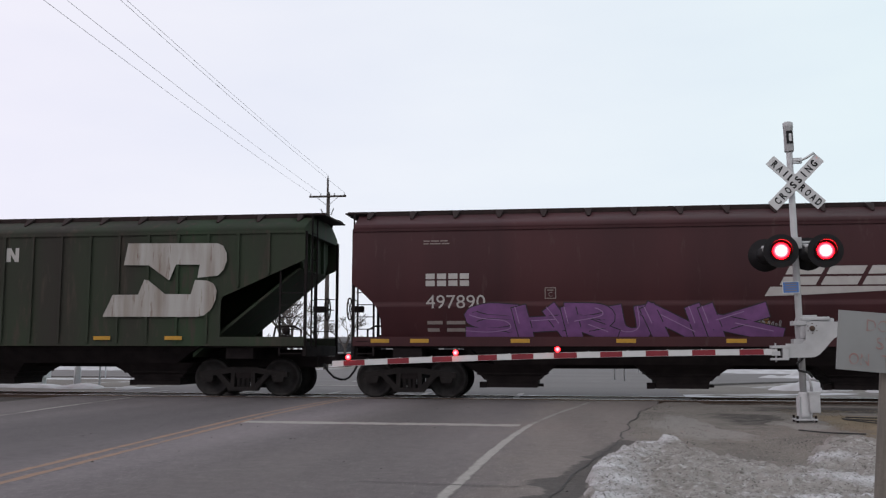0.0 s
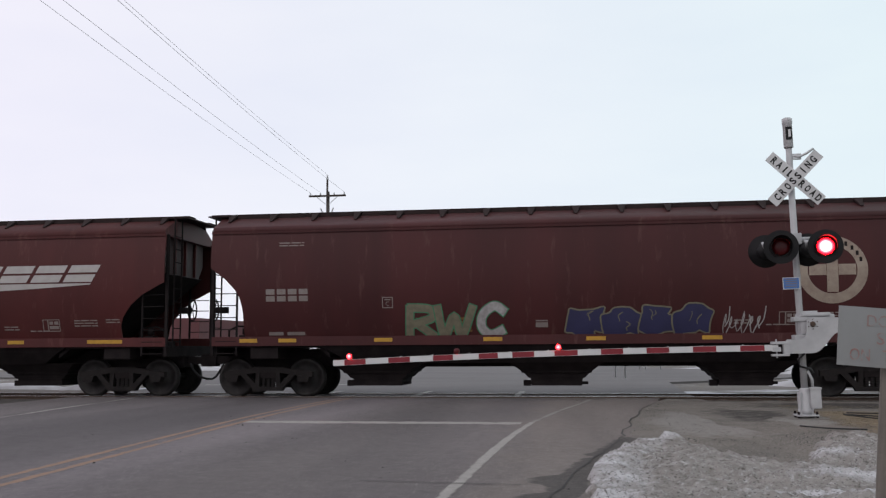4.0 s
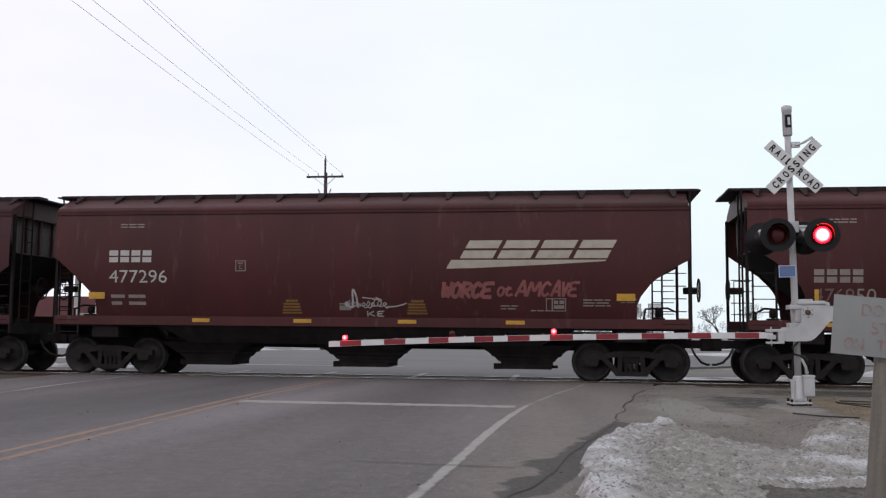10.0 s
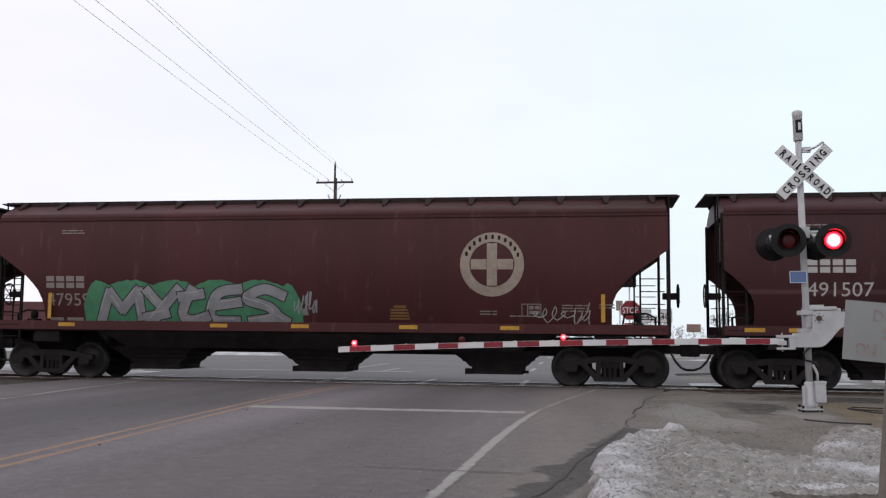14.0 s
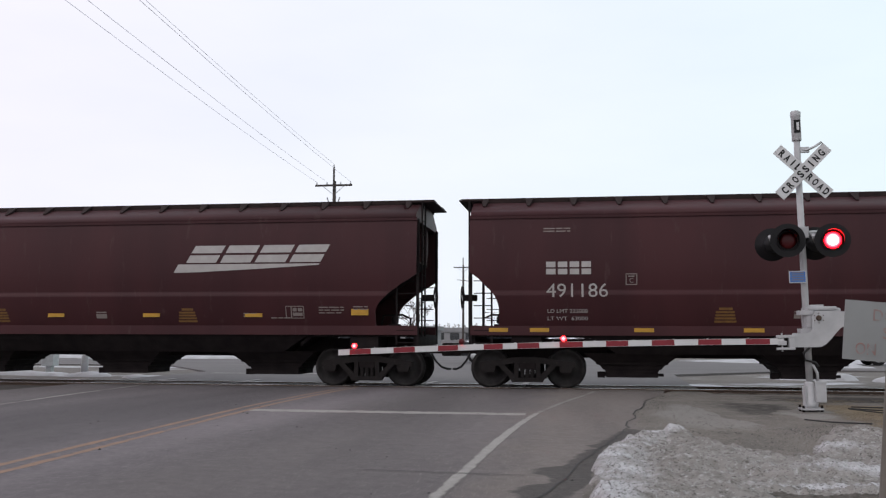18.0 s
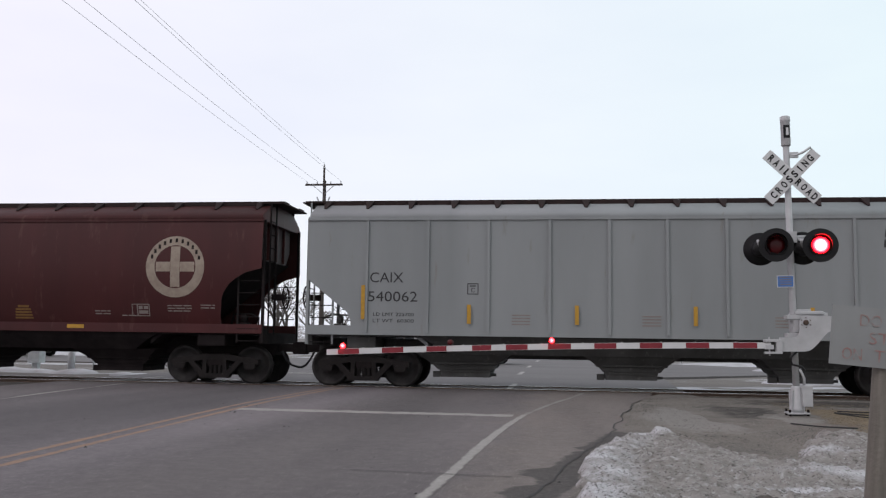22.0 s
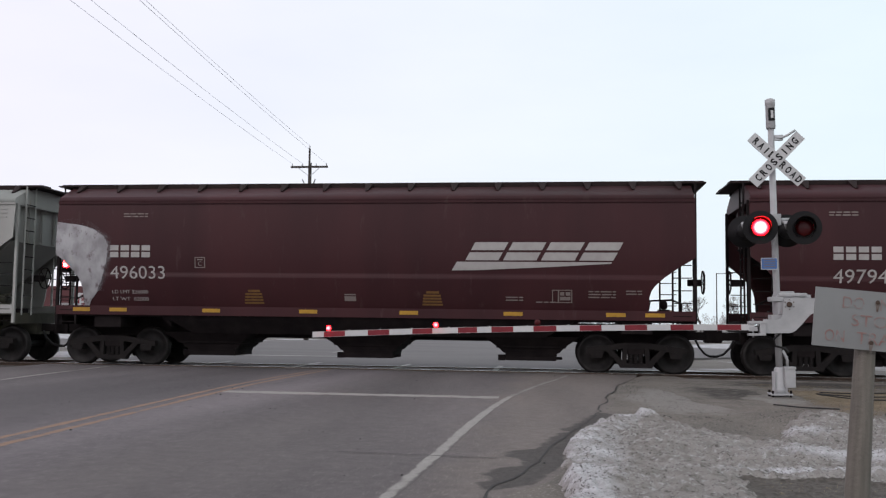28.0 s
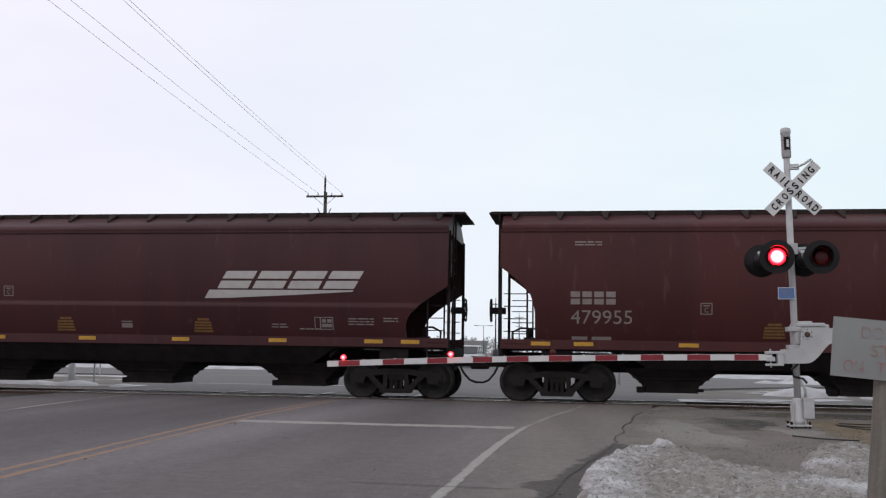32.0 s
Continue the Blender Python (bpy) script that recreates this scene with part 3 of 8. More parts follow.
def paint_line(name, pts, w, mat, label, z=0.004, rag=0.08, worn=False):
    """A painted or cracked line along pts, with slightly uneven edges; a worn one thins out towards them."""
    bm = bmesh.new()
    z = ROAD_Z + z
    v = []
    for q in range(len(pts) - 1):
        p0, p1, p2, p3 = (Vector((*pts[max(0, min(len(pts) - 1, q + d))], 0)) for d in (-1, 0, 1, 2))
        n = 8 if p1.y < -20 else max(1, min(400, int((p2 - p1).length / 0.12)))
        for k in range(n):
            t = k / n
            bend = 0.5 * ((2 * p1) + (p2 - p0) * t + (2 * p0 - 5 * p1 + 4 * p2 - p3) * t * t + (3 * p1 - p0 - 3 * p2 + p3) * t ** 3)
            v.append(bend if worn and p0.y > -20 else p1.lerp(p2, t))
    v.append(Vector((*pts[-1], 0)))
    cols = ((-1.25, -0.5), (-0.95, 0.30), (-0.5, 0.56), (0.0, 0.62), (0.5, 0.56), (0.95, 0.30), (1.25, -0.5)) if worn else ((-1, 1), (1, 1))
    prev, cover = None, []
    for i, p in enumerate(v):
        d = (v[min(i + 1, len(v) - 1)] - v[max(i - 1, 0)]).normalized()
        o = Vector((-d.y, d.x, 0)) * w / 2
        ka, kb = (1 + rag * 2.2 * noise.noise(Vector((p.x * 3.1 + s, p.y * 3.1, w * 40))) for s in (0, 77))
        row = []
        for f, c in cols:
            q = p + o * f * (ka if f > 0 else kb)
            row.append(bm.verts.new((q.x, q.y, z - (0.006 if c < 0 else 0))))
            cover.append(c + 0.25 * noise.noise(Vector((p.x * 1.1, p.y * 1.1, 3 + w * 20))))
        if prev:
            for a in range(len(cols) - 1):
                bm.faces.new((prev[a], prev[a + 1], row[a + 1], row[a]))
        prev = row
    bmesh.ops.recalc_face_normals(bm, faces=bm.faces)
    ob = thing(name, (0, 0, 0), label, "road marking", bm=bm, mat=mat, kind="structure")
    if worn:
        cover_map(ob, cover)
    return ob


def cover_map(ob, values):
    ob.data.attributes.new("cover", "FLOAT", "POINT").data.foreach_set("value", values)


M_LINEWHITE = patch_mix(M_ASPHALT, "worn_white_line_paint", (0.295, 0.283, 0.265), (0.22, 0.208, 0.194), 18)
M_LINEFAINT = patch_mix(M_ASPHALT, "faint_white_line_paint", (0.215, 0.205, 0.192), (0.165, 0.155, 0.145), 18)
M_LINEYELLOW = patch_mix(M_ASPHALT, "worn_yellow_line_paint", (0.26, 0.158, 0.105), (0.19, 0.130, 0.095), 14)
paint_line("yellow_line", [(-4.9, -40), (-5.37, 8), (-5.60, 11.8), (-5.82, 16), (-5.82, 19.5), (-5.72, 22.2)], 0.12, M_LINEYELLOW, "faded yellow centre line on the asphalt", worn=True)
paint_line("yellow_line", [(-4.62, -40), (-5.09, 8), (-5.33, 11.8), (-5.56, 16), (-5.58, 19.5), (-5.50, 22.2)], 0.12, M_LINEYELLOW, "faded yellow centre line on the asphalt", worn=True)
paint_line("stop_line", [(-5.46, 14.90), (-0.97, 14.88)], 0.56, M_LINEWHITE, "worn white stop line before the crossing", worn=True)
paint_line("edge_line", [(-1.75, -40), (-1.21, 5), (-1.11, 8), (-1.05, 10.5), (-0.98, 12.4), (-0.85, 14.6), (-0.80, 15.2)], 0.125, M_LINEWHITE, "worn white edge line of the road", worn=True)
paint_line("edge_line", [(-0.79, 15.24), (-0.62, 16.6), (-0.40, 18.2), (-0.06, 20.2), (0.16, 21.8)], 0.12, M_LINEFAINT, "faded white edge line curving beside the crossing", worn=True)
paint_line("edge_line", [(-9.4, -40), (-9.85, 10), (-10.2, 15.2), (-10.58, 18.1), (-10.98, 22.2)], 0.13, M_LINEWHITE, "worn white edge line of the road", worn=True)
for x, y, ln in ((-1.95, 33.0, 3.0), (-2.1, 42.0, 3.0), (-2.2, 54.0, 3.0), (-6.8, 31.0, 3.0), (-8.4, 34.2, 5.4)):
    paint_line("lane_dash", [(x, y), (x - 0.02, y + ln)], 0.16, M_ROADWHITE, "short white lane dash beyond the tracks", 0.0)
for x in (-11.7, -9.18, -6.65, -4.12, -1.60):
    paint_line("panel_joint", [(x, 22.62), (x - 0.02, 25.7)], 0.15, M_ROADWHITE, "pale joint across the crossing surface", 0.012)
paint_line("stop_line", [(-12.6, 30.4), (-5.7, 30.7)], 0.4, M_ROADWHITE, "worn white stop line beyond the tracks", 0.0)
crack_pts = [(edge_x(y) + 0.04 * noise.noise(Vector((y * 2, 0, 0))), y) for y in [3 + 0.3 * i for i in range(57)]]
paint_line("pavement_crack", crack_pts, 0.022, M_CRACK, "dark crack along the broken edge of the asphalt", 0.008, 0.35)


def blotch(name, cx, cy, rx, ry, seed, label, mat, z=0.003, n=64, rings=6, dense=1.0):
    """A flat patch that thins out towards a ragged outline."""
    bm = bmesh.new()
    cover, last = [], None
    for q in range(rings + 1):
        f = 1.35 * q / rings
        ring = []
        for i in range(n):
            a = 2 * math.pi * i / n
            c, s = math.cos(a), math.sin(a)
            k = 1 + 0.35 * noise.noise(Vector((c * 1.6, s * 1.6, seed))) + 0.2 * noise.noise(Vector((c * 5, s * 5, seed)))
            ring.append(bm.verts.new((cx + rx * k * f * c, cy + ry * k * f * s, ROAD_Z + z - (0.02 if q == rings else 0))))
            cover.append(dense * min(1.0, 1.35 - f) if q < rings else -0.5)
        if last:
            for i in range(n):
                bm.faces.new((last[i], ring[i], ring[(i + 1) % n], last[(i + 1) % n]))
        last = ring
    ob = thing(name, (0, 0, 0), label, "road damage", bm=bm, mat=mat, kind="structure")
    cover_map(ob, cover)
    return ob


def ease(e):
    e = max(0.0, min(1.0, e))
    return e * e * (3 - 2 * e)


DAMP = [(6.4, 0.30), (7.1, 0.20), (7.35, 0.36), (7.65, 0.38), (7.9, 0.14), (8.2, 0.20), (8.45, 0.44), (8.75, 0.46), (9.0, 0.18), (9.6, 0.18), (10.3, 0.15), (11.6, 0.15), (12.3, 0.08), (13.2, 0.04)]


def damp_edge():
    """The long dark stain where meltwater seeps along the broken edge."""
    bm = bmesh.new()
    prev, cover = None, []
    for k in range(150):
        y = 6.4 + 8.0 * k / 149
        lobes = steps_at(DAMP, y) + 0.12 * noise.noise(Vector((y * 3.7, 5, 0)))
        fade = ease((13.8 - y) / 1.8) * ease((y - 6.4) / 0.6)
        l = edge_x(y) - 0.08 - max(0.0, lobes) * fade
        r = edge_x(y) + 0.12 + 0.20 * fade
        row = []
        for q in range(7):
            row.append(bm.verts.new((l + (r - l) * q / 6, y, ROAD_Z + 0.003 - (0.012 if q in (0, 6) else 0))))
            cover.append((-0.5, 0.25, 0.7, 0.9, 0.9, 0.5, -0.5)[q] * fade - 0.3 * (1 - fade))
        if prev:
            for q in range(6):
                bm.faces.new((prev[q], prev[q + 1], row[q + 1], row[q]))
        prev = row
    ob = thing("damp_patch", (0, 0, 0), "dark damp stain along the broken asphalt edge", "road damage", bm=bm, mat=M_DAMP, kind="structure")
    cover_map(ob, cover)


damp_edge()
paint_line("pavement_crack", [(-2.0, 8.36), (-1.6, 8.33), (-1.2, 8.29), (-0.9, 8.27), (-0.55, 8.24)], 0.015, M_CRACK, "thin transverse crack in the asphalt", 0.0085, 0.45)


SNOW_LEFT = [(4.6, -0.14), (7.3, -0.05), (8.1, -0.05), (9.2, -0.02), (10.1, 0.06), (10.8, 0.22), (11.3, 0.36), (12.0, 0.62), (12.8, 1.1)]
SNOW_BACK = [(-0.2, 11.2), (0.4, 11.7), (0.75, 12.3), (1.1, 12.5), (1.4, 11.7), (1.9, 10.6), (2.3, 10.7), (2.7, 12.1), (3.1, 13.2), (3.5, 13.2), (4.0, 12.4), (5.0, 11.8), (6.2, 11.4)]


def snow_bank(x0=-0.35, x1=6.2, y0=4.6, y1=14.0, step=0.021):
    """A low melting snow bank: a lumpy crest along the road, a gritty trough, whiter drifts, bare dirt in front."""
    nx, ny = int((x1 - x0) / step), int((y1 - y0) / (step * 1.25))
    verts, faces, grime = [], [], []
    nz = lambda x, y, f, s: noise.noise(Vector((x * f, y * f, s)))
    for j in range(ny + 1):
        y = y0 + (y1 - y0) * j / ny
        left_at = steps_at(SNOW_LEFT, y) + 0.10 * nz(0, y, 1.3, 5) + 0.05 * nz(0, y, 5, 2)
        for i in range(nx + 1):
            x = x0 + (x1 - x0) * i / nx
            wob = 0.12 * nz(x, y, 2.1, 3) + 0.06 * nz(x, y, 6, 8)
            left, back = x - left_at + wob * 0.6, steps_at(SNOW_BACK, x) + 2.2 * wob - y
            right = 6.0 - x
            bare = ease((7.62 + 0.5 * wob - y) / 0.22) * ease((x - 1.2 + wob) / 0.25)
            e = ease(left / 0.16) * ease((back + 0.5 * nz(x, y, 4, 11)) / 1.0) * ease(right / 0.8) * (1 - bare)
            crest = 0.025 * math.exp(-((left - 0.25) / 0.22) ** 2) + 0.11 * math.exp(-((x - 1.02) / 0.26) ** 2 - ((y - 11.75) / 0.40) ** 2) + 0.085 * math.exp(-((x - 3.2) / 0.34) ** 2 - ((y - 12.6) / 0.6) ** 2)
            fine = abs(nz(x, y, 8, 2)) * 0.045 + abs(nz(x, y, 17, 7)) * 0.034 + nz(x, y, 33, 1) * 0.018
            h = 0.055 + crest + 0.05 * nz(x, y, 0.8, 0) + 0.05 * nz(x, y, 2.6, 4) + fine
            verts.append((x, y, -0.045 + e * h - 0.06 * (1 - e) + bare * (0.075 + 0.5 * fine)))
            # clean drifts: by the road, on the crests and in three drifts further in
            clean = max((0.62 + 0.6 * nz(x, y, 2.9, 6)) * ease(1.3 - left / 0.7), 0.9 * ease(crest / 0.09 - 0.35) * (1.0 if x < 2 else 0.15), 1.1 * math.exp(-((x - 2.35) / 0.55) ** 2 - ((y - 10.6) / 0.35) ** 2),
                        1.3 * math.exp(-((x - 2.55) / 0.26) ** 2 - ((y - 12.0) / 0.35) ** 2), 1.4 * math.exp(-((x - 2.15) / 0.42) ** 2 - ((y - 10.75) / 0.2) ** 2), 1.5 * math.exp(-((x - 3.3) / 1.25) ** 2 - ((y - 8.85) / 0.34) ** 2), 0.9 * math.exp(-((x - 2.0) / 0.7) ** 2 - ((y - 7.85) / 0.16) ** 2))
            grime.append(1 - min(1.0, clean) * e if bare < 0.5 and e > 0.25 else 2.0)
    for j in range(ny):
        for i in range(nx):
            k = j * (nx + 1) + i
            faces.append((k, k + 1, k + nx + 2, k + nx + 1))
    me = bpy.data.meshes.new("snow_bank")
    me.from_pydata(verts, [], faces)
    me.attributes.new("grime", "FLOAT", "POINT").data.foreach_set("value", grime)
    me.polygons.foreach_set("use_smooth", [True] * len(faces))
    me.materials.append(M_SNOW)
    return me


def snow_material():
    """Old snow, dirtier where the grime map says so, peppered with grit; bare wet dirt where it has melted."""
    m = material("dirty_crusted_snow", (0.255, 0.24, 0.225), 0.9, col2=(0.165, 0.153, 0.14), scale=5, col3=(0.42, 0.415, 0.41), scale3=17, cover3=0.53, bump=0.9, bump_scale=40)
    n, l = m.node_tree.nodes, m.node_tree.links
    b = n["Principled BSDF"]
    dirty = b.inputs["Base Color"].links[0].from_socket
    tc = n.new("ShaderNodeTexCoord")
    at = n.new("ShaderNodeAttribute")
    at.attribute_name = "grime"

    def noise_tex(scale, detail, rough):
        t = n.new("ShaderNodeTexNoise")
        t.inputs["Scale"].default_value, t.inputs["Detail"].default_value, t.inputs["Roughness"].default_value = scale, detail, rough
        l.new(tc.outputs["Object"], t.inputs["Vector"])
        return t.outputs[0]

    def step(value, lo, hi):
        r = n.new("ShaderNodeMapRange")
        r.inputs["From Min"].default_value, r.inputs["From Max"].default_value = lo, hi
        l.new(value, r.inputs["Value"])
        return r.outputs[0]

    def mix(f, a, b2):
        x = n.new("ShaderNodeMix")
        x.data_type = "RGBA"
        l.new(f, x.inputs[0])
        for sock, v in ((x.inputs[6], a), (x.inputs[7], b2)):
            if isinstance(v, tuple):
                sock.default_value = (*v, 1)
            else:
                l.new(v, sock)
        return x.outputs[2]

    add = n.new("ShaderNodeMath")
    add.operation = "MULTIPLY_ADD"
    add.inputs[1].default_value = 1.1
    l.new(noise_tex(6, 10, 0.7), add.inputs[0])
    l.new(at.outputs["Fac"], add.inputs[2])
    white = mix(step(noise_tex(9, 8, 0.6), 0.36, 0.72), (0.50, 0.50, 0.52), (0.27, 0.26, 0.252))
    col = mix(step(add.outputs[0], 0.80, 1.35), white, dirty)
    col = mix(step(noise_tex(34, 5, 0.7), 0.565, 0.62), col, (0.055, 0.048, 0.043))
    col = mix(step(noise_tex(10, 8, 0.78), 0.56, 0.64), col, (0.075, 0.066, 0.059))
    soil = mix(step(noise_tex(20, 8, 0.7), 0.4, 0.7), (0.050, 0.043, 0.037), (0.125, 0.112, 0.098))
    col = mix(step(at.outputs["Fac"], 1.4, 1.8), col, soil)
    l.new(col, b.inputs["Base Color"])
    return m


M_SNOW = snow_material()
tagged(new("snow_bank", snow_bank()), "dirty crusted snow bank melting beside the road", "snow", "", "stuff")


def far_snow(cx, cy, rx, ry, h, seed):
    bm = bmesh.new()
    n, rings = 36, 7
    last = None
    for r in range(rings + 1):
        f = 1 - r / rings
        ring = []
        for i in range(n):
            a = 2 * math.pi * i / n
            k = 1 + 0.4 * noise.noise(Vector((math.cos(a) * 1.3, math.sin(a) * 1.3, seed))) + 0.2 * noise.noise(Vector((math.cos(a) * 4, math.sin(a) * 4, seed)))
            x, y = cx + rx * k * f * math.cos(a), cy + ry * k * f * math.sin(a)
            z = -0.13 + (0.05 + h * (1 - f * f) * (0.7 + 0.6 * noise.noise(Vector((x, y, seed)))) if r else 0)
            ring.append(bm.verts.new((x, y, z)))
        if last:
            for i in range(n):
                bm.faces.new((last[i], last[(i + 1) % n], ring[(i + 1) % n], ring[i])).smooth = True
        last = ring
    bm.faces.new(last)
    bmesh.ops.recalc_face_normals(bm, faces=bm.faces)
    return bm


M_SNOWFAR = material("old_snow", (0.46, 0.465, 0.49), 0.7, col2=(0.30, 0.295, 0.30), scale=1.2, col3=(0.24, 0.23, 0.21), scale3=5, cover3=0.62, bump=0.4, bump_scale=10)
for i, (cx, cy, rx, ry, h) in enumerate(((7.2, 31.2, 1.3, 0.7, 0.42), (9.4, 30.4, 0.9, 0.7, 0.30), (13.5, 31, 3.6, 1.2, 0.35), (19, 30, 3.5, 1.2, 0.3), (10.0, 43, 2.2, 1.2, 0.35), (-15.9, 28.4, 0.8, 0.6, 0.16), (-13.9, 27.6, 0.5, 0.4, 0.12), (-19, 29.5, 1.9, 0.8, 0.2), (-26, 28, 3, 1.0, 0.2), (14, 55, 9, 3, 0.25), (-26, 56, 8, 3, 0.25), (28, 32, 6, 2.5, 0.3), (30, 60, 10, 4, 0.3), (-45, 60, 14, 4, 0.3))):
    thing("snow_patch", (0, 0, 0), "patch of old snow on the verge beyond the tracks", "snow", group="snow patches", bm=far_snow(cx, cy, rx, ry, h, i * 3.7), mat=M_SNOWFAR, kind="stuff")


def ballast_bed(x0, x1):
    bm = bmesh.new()
    n = int((x1 - x0) / 0.5)
    prof = [(-3.4, -0.16), (-2.6, -0.07), (-1.8, -0.055), (-1.35, -0.06), (-0.9, -0.10), (0.0, -0.12), (0.9, -0.10), (1.35, -0.09), (2.1, -0.16)]
    rows = []
    for i in range(n + 1):
        x = x0 + (x1 - x0) * i / n
        rows.append([bm.verts.new((x, TRACK_Y + y + 0.1 * noise.noise(Vector((x, y, 0))), z + 0.025 * noise.noise(Vector((x * 2, y * 2, 1))))) for y, z in prof])
    for a, b in zip(rows, rows[1:]):
        for k in range(len(prof) - 1):
            bm.faces.new((a[k], b[k], b[k + 1], a[k + 1]))
    return bm


thing("ballast", (0, 0, 0), "dark ballast under the track beside the crossing", "ballast", bm=ballast_bed(2.62, 60), mat=M_BALLAST, kind="stuff")
thing("ballast", (0, 0, 0), "dark ballast under the track beside the crossing", "ballast", bm=ballast_bed(-70, -13.02), mat=M_BALLAST, kind="stuff")
track = thing("railway_track", (0, TRACK_Y, 0), "single railway track with worn rails across the road", "railway track", kind="structure")
RAIL_PROFILE = [(-0.075, -0.17), (0.075, -0.17), (0.075, -0.155), (0.012, -0.13), (0.012, -0.045), (0.036, -0.035), (0.036, -0.004), (-0.036, -0.004), (-0.036, -0.035), (-0.012, -0.045), (-0.012, -0.13), (-0.075, -0.155)]
for s in (-1, 1):
    y = s * (GAUGE / 2 + 0.036)
    bm = bmesh.new()
    a = [bm.verts.new((-420, y + u, v)) for u, v in RAIL_PROFILE]
    b = [bm.verts.new((420, y + u, v)) for u, v in RAIL_PROFILE]
    for i in range(12):
        j = (i + 1) % 12
        bm.faces.new((a[i], b[i], b[j], a[j]))
    bmesh.ops.recalc_face_normals(bm, faces=bm.faces)
    part("rail", bm, M_RAIL, track)
    part("rail_head", box(-420, 420, y - 0.034, y + 0.034, -0.004, 0.0), M_TREAD, track, "bright worn running surface of the rail")
tie_me = mesh_of("sleeper", box(-0.115, 0.115, -1.3, 1.3, -0.3, -0.10), M_TIE)
for k in range(-46, 60):
    x = 0.55 * k
    if -13.3 < x < 2.8:
        continue
    t = part("sleeper", tie_me, None, track)
    t.location = (x, 0, 0)


# dry grass and dark gravel round the foot of the signal
blotch("dry_grass", 5.9, 16.3, 2.6, 3.0, 3.3, "flattened dry winter grass beside the signal", M_DRYGRASS, 0.004)
blotch("dark_gravel", 2.9, 17.2, 1.05, 2.7, 8.3, "dark gravel patch before the track", M_DARKGRAVEL, 0.002, dense=0.52)
# this patch also paints the shaded band beside the track into the gravel
blotch("dark_gravel", 5.4, 19.6, 3.2, 1.3, 5.3, "dark gravel patch before the track", M_DARKGRAVEL, 0.007, dense=0.62)
blotch("concrete_pad", 3.45, 15.7, 0.45, 0.9, 6.1, "rough grey concrete apron at the signal foot", M_GREYPATCH, 0.006)


def scatter(name, n, area, size, mat, label, seed, keep=lambda x, y: True):
    rnd = random.Random(seed)
    verts, faces = [], []
    while n > 0:
        x, y = rnd.uniform(area[0], area[1]), rnd.uniform(area[2], area[3])
        if not keep(x, y) or noise.noise(Vector((x * 0.8, y * 0.8, seed))) < -0.05 + rnd.uniform(-0.25, 0.25):
            continue
        n -= 1
        s = rnd.uniform(*size)
        k = len(verts)
        a = rnd.uniform(0, 6.28)
        for q in range(4):
            r = s * rnd.uniform(0.7, 1.2)
            verts.append((x + r * math.cos(a + q * 1.57), y + r * math.sin(a + q * 1.57), ROAD_Z - 0.006))
        verts.append((x + s * rnd.uniform(-0.3, 0.3), y + s * rnd.uniform(-0.3, 0.3), ROAD_Z - 0.006 + s * rnd.uniform(0.5, 1.0)))
        faces += [(k, k + 1, k + 4), (k + 1, k + 2, k + 4), (k + 2, k + 3, k + 4), (k + 3, k, k + 4)]
    me = bpy.data.meshes.new(name)
    me.from_pydata(verts, [], faces)
    me.materials.append(mat)
    ob = new(name, me)
    return tagged(ob, label, "gravel", "", "stuff")


off_road = lambda x, y: x > edge_x(y) + 0.05
scatter("loose_gravel", 5200, (0.2, 7.5, 10.6, 22.0), (0.006, 0.018), M_SHOULDER, "loose gravel scattered on the old pavement", 5, off_road)
scatter("dark_debris", 2200, (0.5, 7.0, 12.0, 21.8), (0.006, 0.020), M_CRACK, "dark leaves and debris scattered on the gravel", 6, off_road)
scatter("pale_stones", 1200, (0.2, 7.0, 11.2, 21.5), (0.007, 0.016), M_CONC, "pale stones scattered on the gravel", 7, off_road)
scatter("fine_gravel", 9000, (0.4, 4.5, 10.6, 19.0), (0.004, 0.010), M_SHOULDERPALE, "fine pale gravel on the old pavement", 15, off_road)
scatter("fine_dark_gravel", 5000, (0.4, 4.5, 10.6, 19.0), (0.004, 0.011), M_CRACK, "fine dark grit on the old pavement", 16, off_road)
scatter("road_grit", 500, (-9.0, 0.2, 6.0, 21.5), (0.005, 0.011), M_CONC, "fine pale grit scattered on the asphalt", 9)
scatter("road_debris", 60, (-7.0, 0.6, 7.0, 21.5), (0.012, 0.03), M_CRACK, "dark leaves and crumbs on the asphalt", 19)
blotch("grey_patch", 2.0, 15.4, 0.9, 2.4, 2.2, "paler worn patch in the old pavement", M_GREYPATCH, -0.001)


